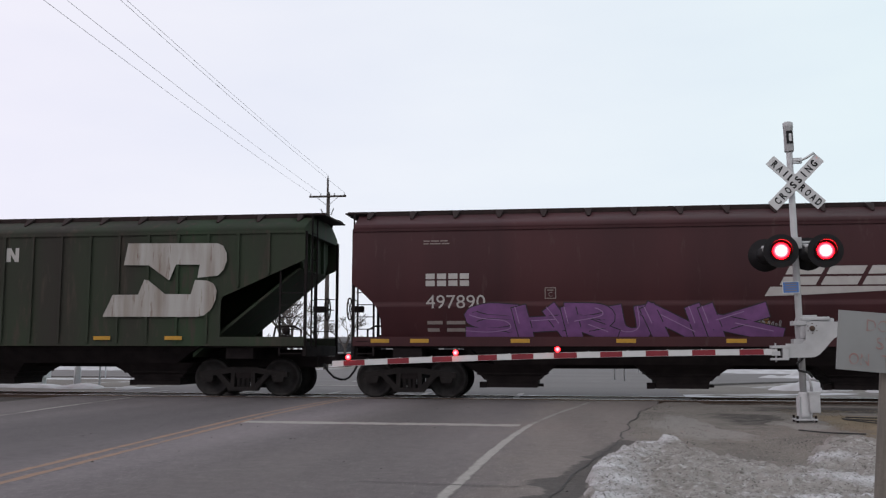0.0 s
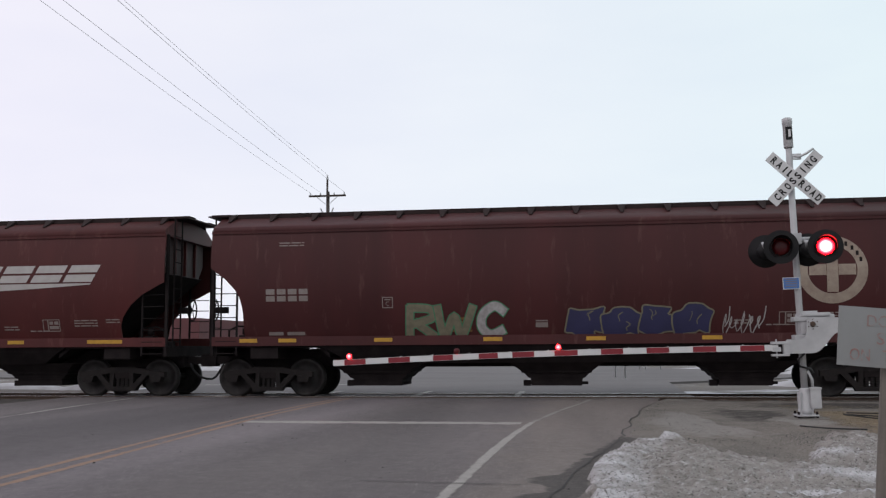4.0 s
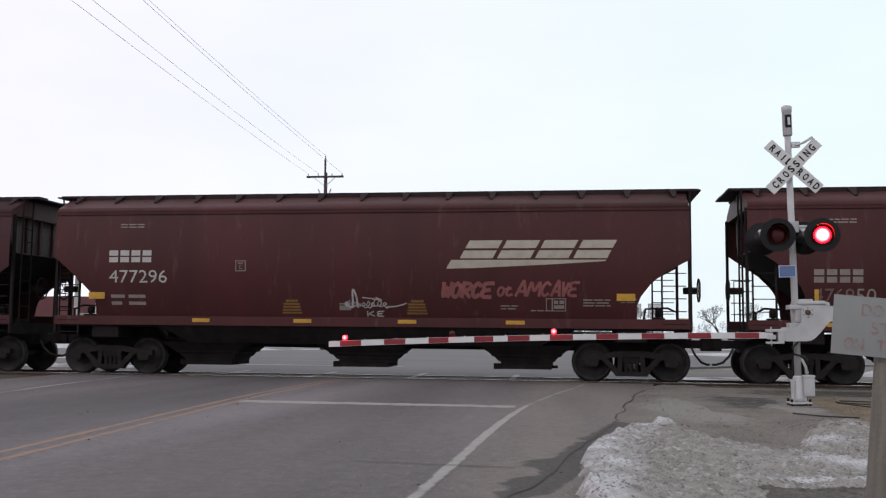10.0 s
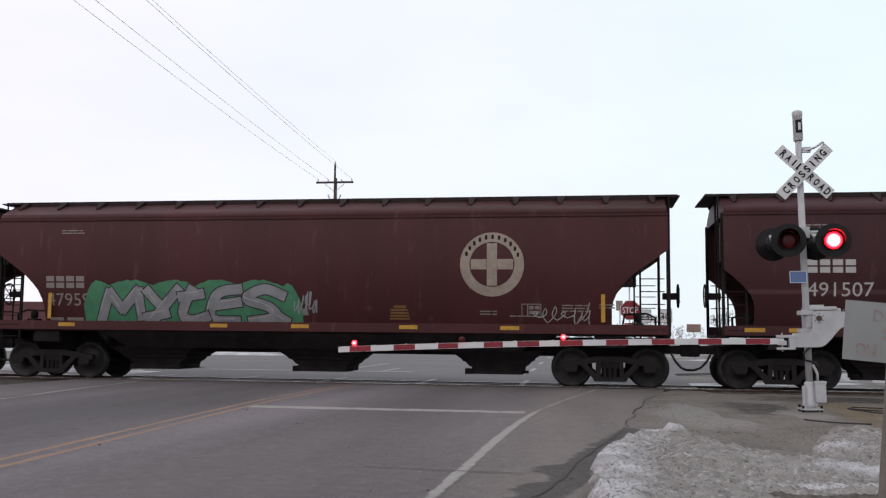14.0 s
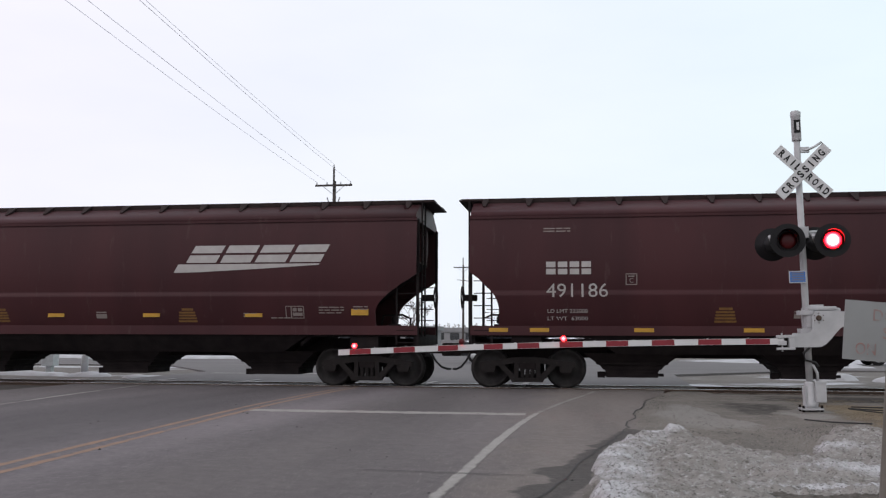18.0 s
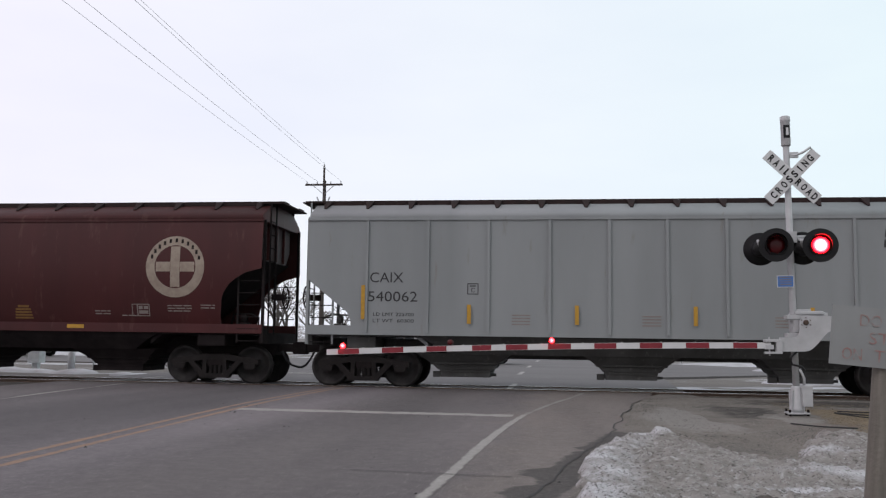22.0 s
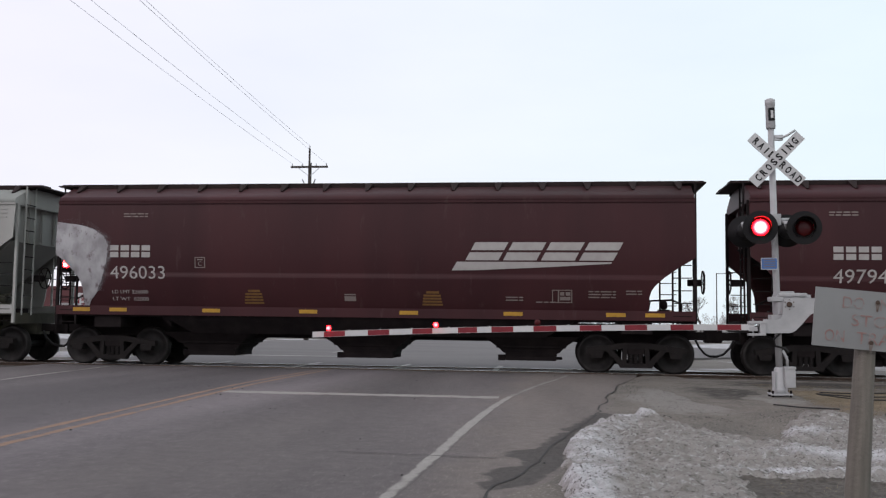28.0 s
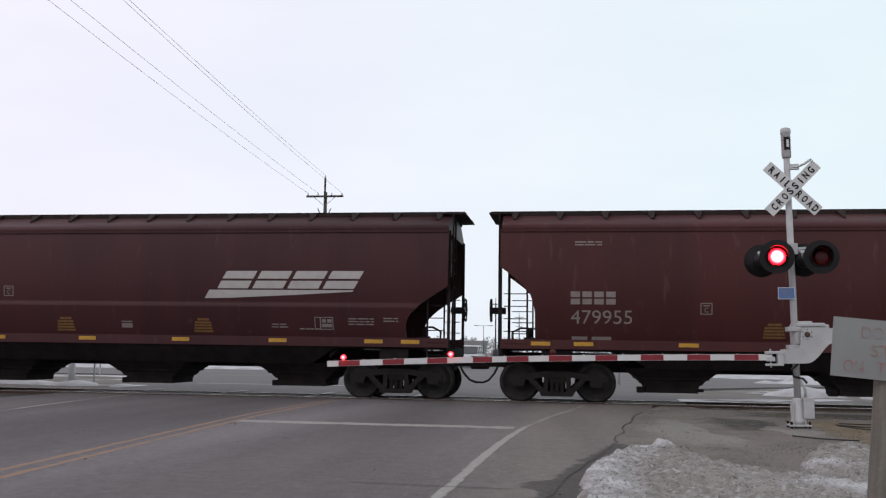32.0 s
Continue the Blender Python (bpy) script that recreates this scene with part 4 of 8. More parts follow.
def grass_tufts(n, area, seed):
    """Thin dry blades, leaning and bent."""
    rnd = random.Random(seed)
    verts, faces = [], []
    while n > 0:
        x, y = rnd.uniform(area[0], area[1]), rnd.uniform(area[2], area[3])
        if noise.noise(Vector((x * 1.3, y * 1.3, seed))) < rnd.uniform(-0.3, 0.3):
            continue
        n -= 1
        a, ln, w = rnd.uniform(0, 6.28), rnd.uniform(0.04, 0.14), rnd.uniform(0.002, 0.004)
        lean = rnd.uniform(0.5, 1.3)
        dx, dy = math.cos(a), math.sin(a)
        k = len(verts)
        z = ROAD_Z - 0.004
        verts += [(x - dy * w, y + dx * w, z), (x + dy * w, y - dx * w, z), (x + dx * ln * lean * 0.5 + dy * w, y + dy * ln * lean * 0.5 - dx * w, z + ln * 0.20), (x + dx * ln * lean * 0.5 - dy * w, y + dy * ln * lean * 0.5 + dx * w, z + ln * 0.20), (x + dx * ln * lean, y + dy * ln * lean, z + ln * 0.14)]
        faces += [(k, k + 1, k + 2, k + 3), (k + 3, k + 2, k + 4)]
    me = bpy.data.meshes.new("grass_tufts")
    me.from_pydata(verts, [], faces)
    me.materials.append(M_STRAW)
    return tagged(new("grass_tufts", me), "short dry straw-coloured grass by the signal", "grass", "", "stuff")


grass_tufts(15000, (3.75, 8.0, 13.2, 19.6), 3)
grass_tufts(1200, (1.5, 4.5, 5.2, 7.4), 5)
for k, pts in enumerate(((4.35, 16.9, 4.9, 16.4, 5.6, 16.5, 6.4, 15.9), (4.3, 16.6, 4.7, 15.7, 5.5, 15.6, 6.3, 15.2), (4.45, 17.1, 5.1, 17.0, 5.8, 17.3, 6.9, 16.8), (3.1, 14.4, 3.4, 14.0, 3.9, 13.8), (4.3, 13.3, 4.9, 13.0, 5.8, 12.9))):
    line = [(pts[q], pts[q + 1], ROAD_Z + 0.028 + 0.012 * math.sin(3.1 * q + k)) for q in range(0, len(pts), 2)]
    smooth = []
    for q in range(len(line) - 1):
        p0, p1, p2, p3 = (Vector(line[max(0, min(len(line) - 1, q + d))]) for d in (-1, 0, 1, 2))
        for st in range(8):
            t = st / 8
            smooth.append(tuple(0.5 * ((2 * p1) + (p2 - p0) * t + (2 * p0 - 5 * p1 + 4 * p2 - p3) * t * t + (3 * p1 - p0 - 3 * p2 + p3) * t ** 3)))
    thing("loose_cable", (0, 0, 0), "loose black cable lying on the dry grass", "cable", group="loose cables", bm=tube(smooth, 0.011, 7), mat=M_CABLE)

# ---------------------------------------------------------------- covered hopper cars
SILL, EAVE, RIDGE = 1.42, 3.98, 4.50
# how far the side sheet is cut back at each height, at the leading and the trailing end
ARCH = [(4.1, 0.0), (2.70, 0.0), (2.55, 0.20), (2.42, 0.33), (2.28, 0.47), (2.14, 0.58), (2.0, 0.64), (1.87, 0.67), (1.2, 0.67)]
ARCH_TRAIL = [(4.1, 0.0), (2.67, 0.0), (2.55, 0.18), (2.43, 0.38), (2.22, 0.68), (2.02, 0.90), (1.90, 0.98), (1.77, 1.02), (1.2, 1.02)]
DIAG = [(4.1, 0.0), (2.92, 0.0), (2.40, 0.60), (2.0, 0.98), (1.85, 1.06), (1.2, 1.06)]
DIAG_TRAIL = [(4.1, 0.0), (2.80, 0.0), (2.71, 0.18), (2.50, 0.58), (2.25, 0.88), (1.96, 1.10), (1.75, 1.18), (1.2, 1.18)]
LONGCUT = [(4.1, 0.0), (3.12, 0.0), (2.82, 0.40), (2.60, 0.60), (2.47, 0.70), (2.25, 0.77), (2.06, 0.80), (1.2, 0.80)]
LONG_TRAIL = [(4.1, 0.0), (2.80, 0.0), (2.70, 0.40), (2.56, 0.64), (2.43, 0.81), (2.2, 0.97), (2.06, 1.02), (1.62, 1.07), (1.2, 1.07)]
ROUNDCUT = [(4.1, 0.0), (3.15, 0.0), (2.6, 0.78), (2.35, 1.02), (2.2, 1.13), (2.0, 1.22), (1.8, 1.26), (1.2, 1.26)]
RIBCUT = [(4.1, 0.0), (2.55, 0.0), (1.75, 1.0), (1.55, 1.08), (1.2, 1.08)]
GREENCUT = [(4.1, 0.0), (3.3, 0.0), (2.42, 2.05), (2.3, 2.1), (1.2, 2.1)]


def cut_at(cut, z):
    for (z1, a), (z0, b) in zip(cut, cut[1:]):
        if z0 <= z <= z1:
            return a + (b - a) * (z1 - z) / (z1 - z0)
    return cut[-1][1]


def bulge(style, z):
    """Half width of the body at height z."""
    if style == "flat":
        return 1.56
    return 1.60 - (0.30 * ((2.9 - z) / 1.5) ** 2 if z < 2.9 else 0.09 * ((z - 2.9) / 1.1) ** 2)


def sill_y(style):
    return 1.58 if style == "flat" else 1.45


def side_sheet(half, cut, trail, style, sign):
    zs = sorted({SILL, EAVE} | {SILL + (EAVE - SILL) * i / 16 for i in range(17)} | {z for z, _ in cut + trail if SILL < z < EAVE})
    bm = bmesh.new()
    outer, inner = [], []
    nx = 6
    for z in zs:
        y = bulge(style, z)
        m = half - 2.3
        xs = [-half + cut_at(cut, z)] + [-m + 2 * m * i / (nx - 2) for i in range(nx - 1)] + [half - cut_at(trail, z)]
        outer.append([bm.verts.new((x, sign * y, z)) for x in xs])
        inner.append([bm.verts.new((x, sign * (y - 0.03), z)) for x in xs])
    for k in range(len(zs) - 1):
        for i in range(nx):
            bm.faces.new((outer[k][i], outer[k][i + 1], outer[k + 1][i + 1], outer[k + 1][i])).smooth = True
            bm.faces.new((inner[k][i + 1], inner[k][i], inner[k + 1][i], inner[k + 1][i + 1])).smooth = True
        for i in (0, nx):
            bm.faces.new((outer[k][i], inner[k][i], inner[k + 1][i], outer[k + 1][i]))
    for k in (0, -1):
        for i in range(nx):
            bm.faces.new((outer[k][i], outer[k][i + 1], inner[k][i + 1], inner[k][i]))
    bmesh.ops.recalc_face_normals(bm, faces=bm.faces)
    for e in bm.edges:
        e.smooth = all(f.smooth for f in e.link_faces)
    return bm


def roof_shell(half, ribbed):
    prof = [(-1.50, 3.97), (-1.56, 4.02), (-1.50, 4.12), (-1.30, 4.22), (-0.95, 4.40), (-0.45, 4.44), (0, 4.45)]
    prof += [(-y, z) for y, z in prof[-2::-1]]
    bm = bmesh.new()
    rows = [[bm.verts.new((x, y, z)) for y, z in prof] for x in (-half, half)]
    for k in range(len(prof) - 1):
        bm.faces.new((rows[0][k], rows[1][k], rows[1][k + 1], rows[0][k + 1])).smooth = True
    for r in rows:
        bm.faces.new(r)
    bm.faces.new((rows[0][0], rows[0][-1], rows[1][-1], rows[1][0]))
    bmesh.ops.recalc_face_normals(bm, faces=bm.faces)
    return bm


def slope_end(half, sign, drop):
    """The sloping sheet under the end sheet."""
    x0, x1 = half - 0.22, half - 2.9
    poly = [(x0, drop + 0.02), (x0, drop), (x1, 0.95), (x1, 1.05), (x0 - 0.05, drop + 0.03)]
    return prism([(sign * x, z) for x, z in poly], -1.24, 1.24)


def end_sheet(half, sign, drop):
    """The upright end sheet with its corners cut off below."""
    bm = bmesh.new()
    rows = []
    for x in (half - 0.27, half - 0.20):
        rows.append([bm.verts.new((sign * x, y, z)) for y, z in ((-1.24, 4.05), (-1.24, drop + 0.35), (-0.95, drop), (0.95, drop), (1.24, drop + 0.35), (1.24, 4.05))])
    for k in range(6):
        bm.faces.new((rows[0][k], rows[0][(k + 1) % 6], rows[1][(k + 1) % 6], rows[1][k]))
    bm.faces.new(rows[0])
    bm.faces.new(rows[1])
    bmesh.ops.recalc_face_normals(bm, faces=bm.faces)
    return bm


def hopper_bay(cx):
    """The lower funnel of one bay, stepped where the outlet frame is bolted on."""
    bm = bmesh.new()
    rows = []
    for z, w, d in ((0.82, 2.25, 1.05), (0.60, 1.66, 0.82), (0.56, 1.66, 0.80), (0.545, 1.52, 0.74), (0.44, 1.34, 0.70), (0.43, 1.24, 0.68), (0.36, 1.20, 0.66)):
        rows.append([bm.verts.new((cx + sx * w / 2, sy * d, z)) for sx, sy in ((-1, -1), (1, -1), (1, 1), (-1, 1))])
    for a, b in zip(rows, rows[1:]):
        for i in range(4):
            bm.faces.new((a[i], a[(i + 1) % 4], b[(i + 1) % 4], b[i]))
    bm.faces.new(rows[0])
    bm.faces.new(rows[-1])
    bmesh.ops.recalc_face_normals(bm, faces=bm.faces)
    return bm


def belly(half):
    """The joined upper part of the bays, under the side sills and between the trucks; a solid put in for the shade
    there.
    """
    e = half - 2.9
    bm = bmesh.new()
    rows = []
    for z, w, k in ((1.32, 1.40, e + 0.45), (1.1, 1.30, e), (0.80, 1.06, e - 0.5)):
        rows.append([bm.verts.new(p) for p in ((-k, -w, z), (k, -w, z), (k, w, z), (-k, w, z))])
    for a, b in zip(rows, rows[1:]):
        for i in range(4):
            bm.faces.new((a[i], a[(i + 1) % 4], b[(i + 1) % 4], b[i]))
    bm.faces.new(rows[0])
    bm.faces.new(rows[-1])
    bmesh.ops.recalc_face_normals(bm, faces=bm.faces)
    return bm


def side_frame_mesh():
    """A cast truck side frame: bowed top, deep spring window, bearing jaws at both ends."""
    bm = bmesh.new()
    y0, y1 = -0.09, 0.09
    top = [(-1.12, 0.60), (-0.62, 0.66), (-0.3, 0.72), (0.3, 0.72), (0.62, 0.66), (1.12, 0.60), (1.12, 0.47), (0.62, 0.53), (0.3, 0.58), (-0.3, 0.58), (-0.62, 0.53), (-1.12, 0.47)]
    add_prism(bm, top, y0, y1)
    for s in (-1, 1):
        add_prism(bm, [(s * 0.72, 0.56), (s * 0.56, 0.56), (s * 0.24, 0.24), (s * 0.40, 0.22)], y0, y1)
        add_prism(bm, [(s * 1.06, 0.5), (s * 0.74, 0.5), (s * 0.78, 0.36), (s * 1.02, 0.36)], y0 - 0.02, y1)
        add_prism(bm, [(s * 0.30, 0.60), (s * 0.20, 0.60), (s * 0.22, 0.20), (s * 0.32, 0.20)], y0, y1)
    add_prism(bm, [(-0.42, 0.24), (-0.36, 0.14), (0.36, 0.14), (0.42, 0.24)], y0 - 0.01, y1)
    bmesh.ops.recalc_face_normals(bm, faces=bm.faces)
    return bm


def wheelset_mesh():
    bm = bmesh.new()
    for s in (-1, 1):
        f = s * 0.66
        prof = [(0.10, f), (0.16, f), (0.19, f + s * 0.035), (0.36, f + s * 0.035), (0.40, f), (0.485, f), (0.485, f + s * 0.03), (0.460, f + s * 0.045), (0.455, f + s * 0.135), (0.40, f + s * 0.135),
                (0.36, f + s * 0.085), (0.20, f + s * 0.075), (0.15, f + s * 0.135), (0.09, f + s * 0.145), (0.09, f + s * 0.30), (0.055, f + s * 0.31)]
        add_lathe(bm, prof, 28)
        for k in range(3):
            a = 2 * math.pi * k / 3
            add_rod(bm, (0.055 * math.cos(a), f + s * 0.29, 0.055 * math.sin(a)), (0.055 * math.cos(a), f + s * 0.325, 0.055 * math.sin(a)), 0.014, 6)
    add_rod(bm, (0, -0.66, 0), (0, 0.66, 0), 0.085, 10)
    bmesh.ops.recalc_face_normals(bm, faces=bm.faces)
    return bm


def springs_mesh():
    prof = []
    for k in range(6):
        prof += [(0.046, 0.235 + 0.055 * k), (0.064, 0.255 + 0.055 * k), (0.046, 0.275 + 0.055 * k)]
    return lathe(prof, 10, (0, 0, 0), "z")


def bracket_mesh():
    """One bent strap across the roof, wider at its feet."""
    bm = bmesh.new()
    prof = [(-1.20, 4.30, 0.03), (-0.91, 4.515, 0.10), (0.91, 4.515, 0.10), (1.20, 4.30, 0.03)]
    top = [(bm.verts.new((-w, y, z)), bm.verts.new((w, y, z))) for y, z, w in prof]
    low = [(bm.verts.new((-w, y * 0.97, z - 0.05)), bm.verts.new((w, y * 0.97, z - 0.05))) for y, z, w in prof]
    for k in range(3):
        bm.faces.new((top[k][0], top[k + 1][0], top[k + 1][1], top[k][1]))
        bm.faces.new((low[k][0], low[k][1], low[k + 1][1], low[k + 1][0]))
        for q in (0, 1):
            bm.faces.new((top[k][q], low[k][q], low[k + 1][q], top[k + 1][q]))
    for k in (0, 3):
        bm.faces.new((top[k][0], top[k][1], low[k][1], low[k][0]))
    bmesh.ops.recalc_face_normals(bm, faces=bm.faces)
    return bm


ME = {
    "side_frame": mesh_of("side_frame", side_frame_mesh(), M_TRUCK),
    "wheelset": mesh_of("wheelset", wheelset_mesh(), M_WHEEL),
    "springs": mesh_of("spring", springs_mesh(), M_TRUCK),
    "bolster": mesh_of("bolster", box(-0.2, 0.2, -1.05, 1.05, 0.44, 0.72, bevel=0.03), M_GRIMESHADE),
    "coupler": mesh_of("coupler", merge([box(-0.55, 0.30, -0.09, 0.09, 0.78, 0.98, bevel=0.02), box(0.22, 0.55, -0.16, 0.16, 0.72, 1.04, bevel=0.05)]), M_GRIMESHADE),
    "rung": mesh_of("rung", rod((0, 0, 0), (0.42, 0, 0), 0.013, 6), M_GRIMESHADE),
    "strip": mesh_of("reflective_strip", box(-0.22, 0.22, -0.003, 0.003, -0.045, 0.045), M_YELLOW),
    "long_strip": mesh_of("reflective_strip", box(-0.46, 0.46, -0.003, 0.003, -0.045, 0.045), M_YELLOW),
    "broad_strip": mesh_of("reflective_strip", box(-0.21, 0.21, -0.003, 0.003, -0.085, 0.085), M_YELLOW),
    "tall_strip": mesh_of("reflective_strip", box(-0.045, 0.045, -0.003, 0.003, -0.40, 0.40), M_YELLOW),
    "bracket": mesh_of("roof_bracket", bracket_mesh(), M_ROOFSTEEL),
}


def add_truck(car, x):
    tr = part("truck", ME["bolster"], None, car)
    tr.location = (x, 0, 0)
    for s in (-1, 1):
        part("side_frame", ME["side_frame"], None, tr).location = (0, s * 0.99, 0)
        for x2 in (-0.12, 0.0, 0.12):
            part("spring", ME["springs"], None, tr).location = (x2, s * 0.99, 0)
    for s in (-1, 1):
        w = part("wheelset", ME["wheelset"], None, tr, "greasy steel wheelset")
        w.location = (s * 0.889, 0, 0.457)
    return tr


RIB_PLACES = (-6.20, -4.74, -3.31, -1.89, -0.53, 0.77, 2.08, 3.49, 4.82, 6.01)

def hopper_car(length, cut, style, paint, label, group, under=None, trail=None, gap=0.60, rib=0, drop=3.05, inset=3.8):
    """One covered hopper car, its middle at the origin, the near side towards -y."""
    car = thing("covered_hopper_car", (0, TRACK_Y, 0), label, "hopper car", group)
    mat, under, trail = PAINTS[paint], under or M_GRIMESHADE, trail or cut
    half = length / 2 - gap
    for s in (-1, 1):
        part("side_sheet", side_sheet(half, cut, trail, style, s), mat, car)
        sill = bmesh.new()
        add_box(sill, -half, half, s * (sill_y(style) - 0.13), s * sill_y(style), 1.23, 1.45)
        bmesh.ops.recalc_face_normals(sill, faces=sill.faces)
        part("side_sill", sill, mat, car)
        eave = bmesh.new()
        add_box(eave, -half, half, s * (bulge(style, 3.98) - 0.03), s * (bulge(style, 3.98) + 0.035), 3.95, 4.03)
        bmesh.ops.recalc_face_normals(eave, faces=eave.faces)
        part("top_chord", eave, mat, car)
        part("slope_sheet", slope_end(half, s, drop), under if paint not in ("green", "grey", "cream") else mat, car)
        part("end_sheet", end_sheet(half, s, drop), M_ENDPALE if paint in ("brown", "red", "maroon") else mat, car, "upright sheet at the car end")
        for y in (-0.62, 0.0, 0.62):
            part("end_rib", box(*sorted((s * (half - 0.205), s * (half - 0.13))), y - 0.035, y + 0.035, drop + 0.02, 4.03), mat, car)
        # air pipes and valves on the end platform
        pipe = [(s * (half - 0.25), -0.95, 1.20), (s * (half - 0.25), -0.95, 1.62), (s * (half - 0.45), -0.90, 1.72), (s * (half - 0.95), -0.80, 1.70), (s * (half - 1.05), -0.80, 1.2)]
        part("air_pipe", tube(pipe, 0.028, 6), under, car)
        part("valve_body", merge([box(*sorted((s * (half - 0.78), s * (half - 0.52))), -1.02, -0.70, 1.19, 1.50, bevel=0.04), lathe([(0.02, 1.5), (0.09, 1.52), (0.09, 1.66), (0.05, 1.70)], 10, (s * (half - 0.65), -0.86, 0), "z"), box(*sorted((s * (half - 0.40), s * (half - 0.30))), -1.12, -0.86, 1.19, 1.36, bevel=0.02)]), under, car)
        part("end_sill", box(*sorted((s * (half - 0.10), s * (half + 0.02))), -1.35, 1.35, 0.98, 1.24, bevel=0.015), under, car)
        part("end_platform", box(*sorted((s * (half - 3.3), s * (half - 0.1))), -1.31, 1.31, 1.185, 1.25), under, car)
        part("coupler", ME["coupler"], None, car).matrix_basis = pose(s * (length / 2 - 0.43), 0, 0, 0, 0, 0 if s > 0 else 180)
        hose = [(s * (length / 2 - 0.45), -0.25, 0.80), (s * (length / 2 - 0.36), -0.25, 0.62), (s * (length / 2 - 0.22), -0.18, 0.46), (s * (length / 2 - 0.08), -0.05, 0.40), (s * length / 2, 0.0, 0.40)]
        part("brake_hose", tube(hose, 0.028, 8), M_CABLE, car, "hanging black rubber brake hose")
    part("roof", roof_shell(half - 0.02, rib), mat, car)
    part("roof_hatch", box(-half + 0.5, half - 0.5, -0.33, 0.33, 4.42, 4.50, bevel=0.03), mat, car)
    for s in (-1, 1):
        part("running_board", box(-half - 0.30, half + 0.30, *sorted((s * 0.45, s * 0.86)), 4.49, 4.53), M_ROOFSTEEL, car, "dark steel grating walkway on the roof")
        part("end_walkway", box(*sorted((s * (half - 0.25), s * (half + 0.33))), -1.0, 1.0, 4.455, 4.487), M_ROOFSTEEL, car)
    n = int(round((2 * half - 0.6) / 1.06))
    for i in range(n + 1):
        x = -half + 0.3 + (2 * half - 0.6) * i / n
        b = part("roof_bracket", ME["bracket"], None, car)
        b.location = (x, 0, 0)
    for s in (-1, 1):
        part("walkway_lip", box(-half - 0.02, half + 0.02, *sorted((s * 0.86, s * 0.89)), 4.385, 4.525), M_ROOFSTEEL, car)
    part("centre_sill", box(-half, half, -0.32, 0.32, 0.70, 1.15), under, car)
    # dark solid standing in for the shadow between and above the bays
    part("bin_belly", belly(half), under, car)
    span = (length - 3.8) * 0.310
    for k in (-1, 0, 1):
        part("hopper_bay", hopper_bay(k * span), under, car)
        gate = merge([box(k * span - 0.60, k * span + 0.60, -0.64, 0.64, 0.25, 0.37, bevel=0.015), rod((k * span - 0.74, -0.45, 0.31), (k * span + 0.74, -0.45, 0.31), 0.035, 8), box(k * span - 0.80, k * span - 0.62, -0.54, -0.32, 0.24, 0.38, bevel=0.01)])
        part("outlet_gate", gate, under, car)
    # corner posts, ladders and grab irons
    for sx in (-1, 1):
        for sy in (-1, 1):
            y = sy * (bulge(style, 2.0) - 0.05)
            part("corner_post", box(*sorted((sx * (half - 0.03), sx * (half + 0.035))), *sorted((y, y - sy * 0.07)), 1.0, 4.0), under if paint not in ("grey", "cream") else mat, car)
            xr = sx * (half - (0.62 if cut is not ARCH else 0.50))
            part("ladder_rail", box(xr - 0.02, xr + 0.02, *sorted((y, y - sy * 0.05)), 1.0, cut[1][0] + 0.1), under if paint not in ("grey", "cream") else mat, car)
            xa, xb = sorted((xr, sx * (half - 0.08)))
            for k in range(6):
                z = 1.05 + 0.29 * k
                r = part("rung", ME["rung"], None, car)
                r.matrix_basis = Matrix.Translation((xa, y, z)) @ Matrix.Diagonal(((xb - xa) / 0.42, 1, 1, 1))
        # end ladder seen from the side
        for yy in (-1.15, -0.72):
            part("end_ladder_rail", rod((sx * (half + 0.06), yy, 1.2), (sx * (half + 0.06), yy, 4.45), 0.022, 6), under if paint not in ("grey", "cream") else mat, car)
        for k in range(9):
            r = part("rung", ME["rung"], None, car)
            r.matrix_basis = pose(sx * (half + 0.06), -1.15, 1.35 + 0.33 * k, 0, 0, 90)
    for x in (-(length - inset) / 2, (length - inset) / 2):
        add_truck(car, x)
        part("body_bolster", box(x - 0.35, x + 0.35, -1.35, 1.35, 0.92, 1.2, bevel=0.03), under, car)
    # brake gear at the B end
    wheel = bmesh.new()
    rim_rows = [[wheel.verts.new((0.018 * math.sin(2 * math.pi * q / 6), (0.27 + 0.018 * math.cos(2 * math.pi * q / 6)) * math.cos(a), (0.27 + 0.018 * math.cos(2 * math.pi * q / 6)) * math.sin(a))) for q in range(6)] for a in [2 * math.pi * k / 20 for k in range(20)]]
    for k in range(20):
        ra, rb = rim_rows[k], rim_rows[(k + 1) % 20]
        for q in range(6):
            wheel.faces.new((ra[q], ra[(q + 1) % 6], rb[(q + 1) % 6], rb[q])).smooth = True
    for k in range(5):
        a = 2 * math.pi * k / 5
        add_rod(wheel, (0, 0, 0), (0.02, 0.27 * math.cos(a), 0.27 * math.sin(a)), 0.012, 5)
    bw = part("brake_wheel", wheel, M_GRIMESHADE, car, "round hand brake wheel on the car end")
    bw.location = (half + 0.30, -0.55, 2.15)
    part("brake_housing", box(half - 0.06, half + 0.26, -0.62, -0.48, 2.06, 2.22, bevel=0.03), M_GRIMESHADE, car)
    bw = part("brake_wheel", bw.data, None, car, "round hand brake wheel on the car end")
    bw.location = (-half - 0.30, -0.55, 2.15)
    part("brake_housing", box(-half - 0.26, -half + 0.06, -0.62, -0.48, 2.06, 2.22, bevel=0.03), M_GRIMESHADE, car)
    part("brake_valve", box(half - 0.55, half - 0.2, -0.8, -0.4, 1.2, 1.36, bevel=0.04), M_GRIMESHADE, car)
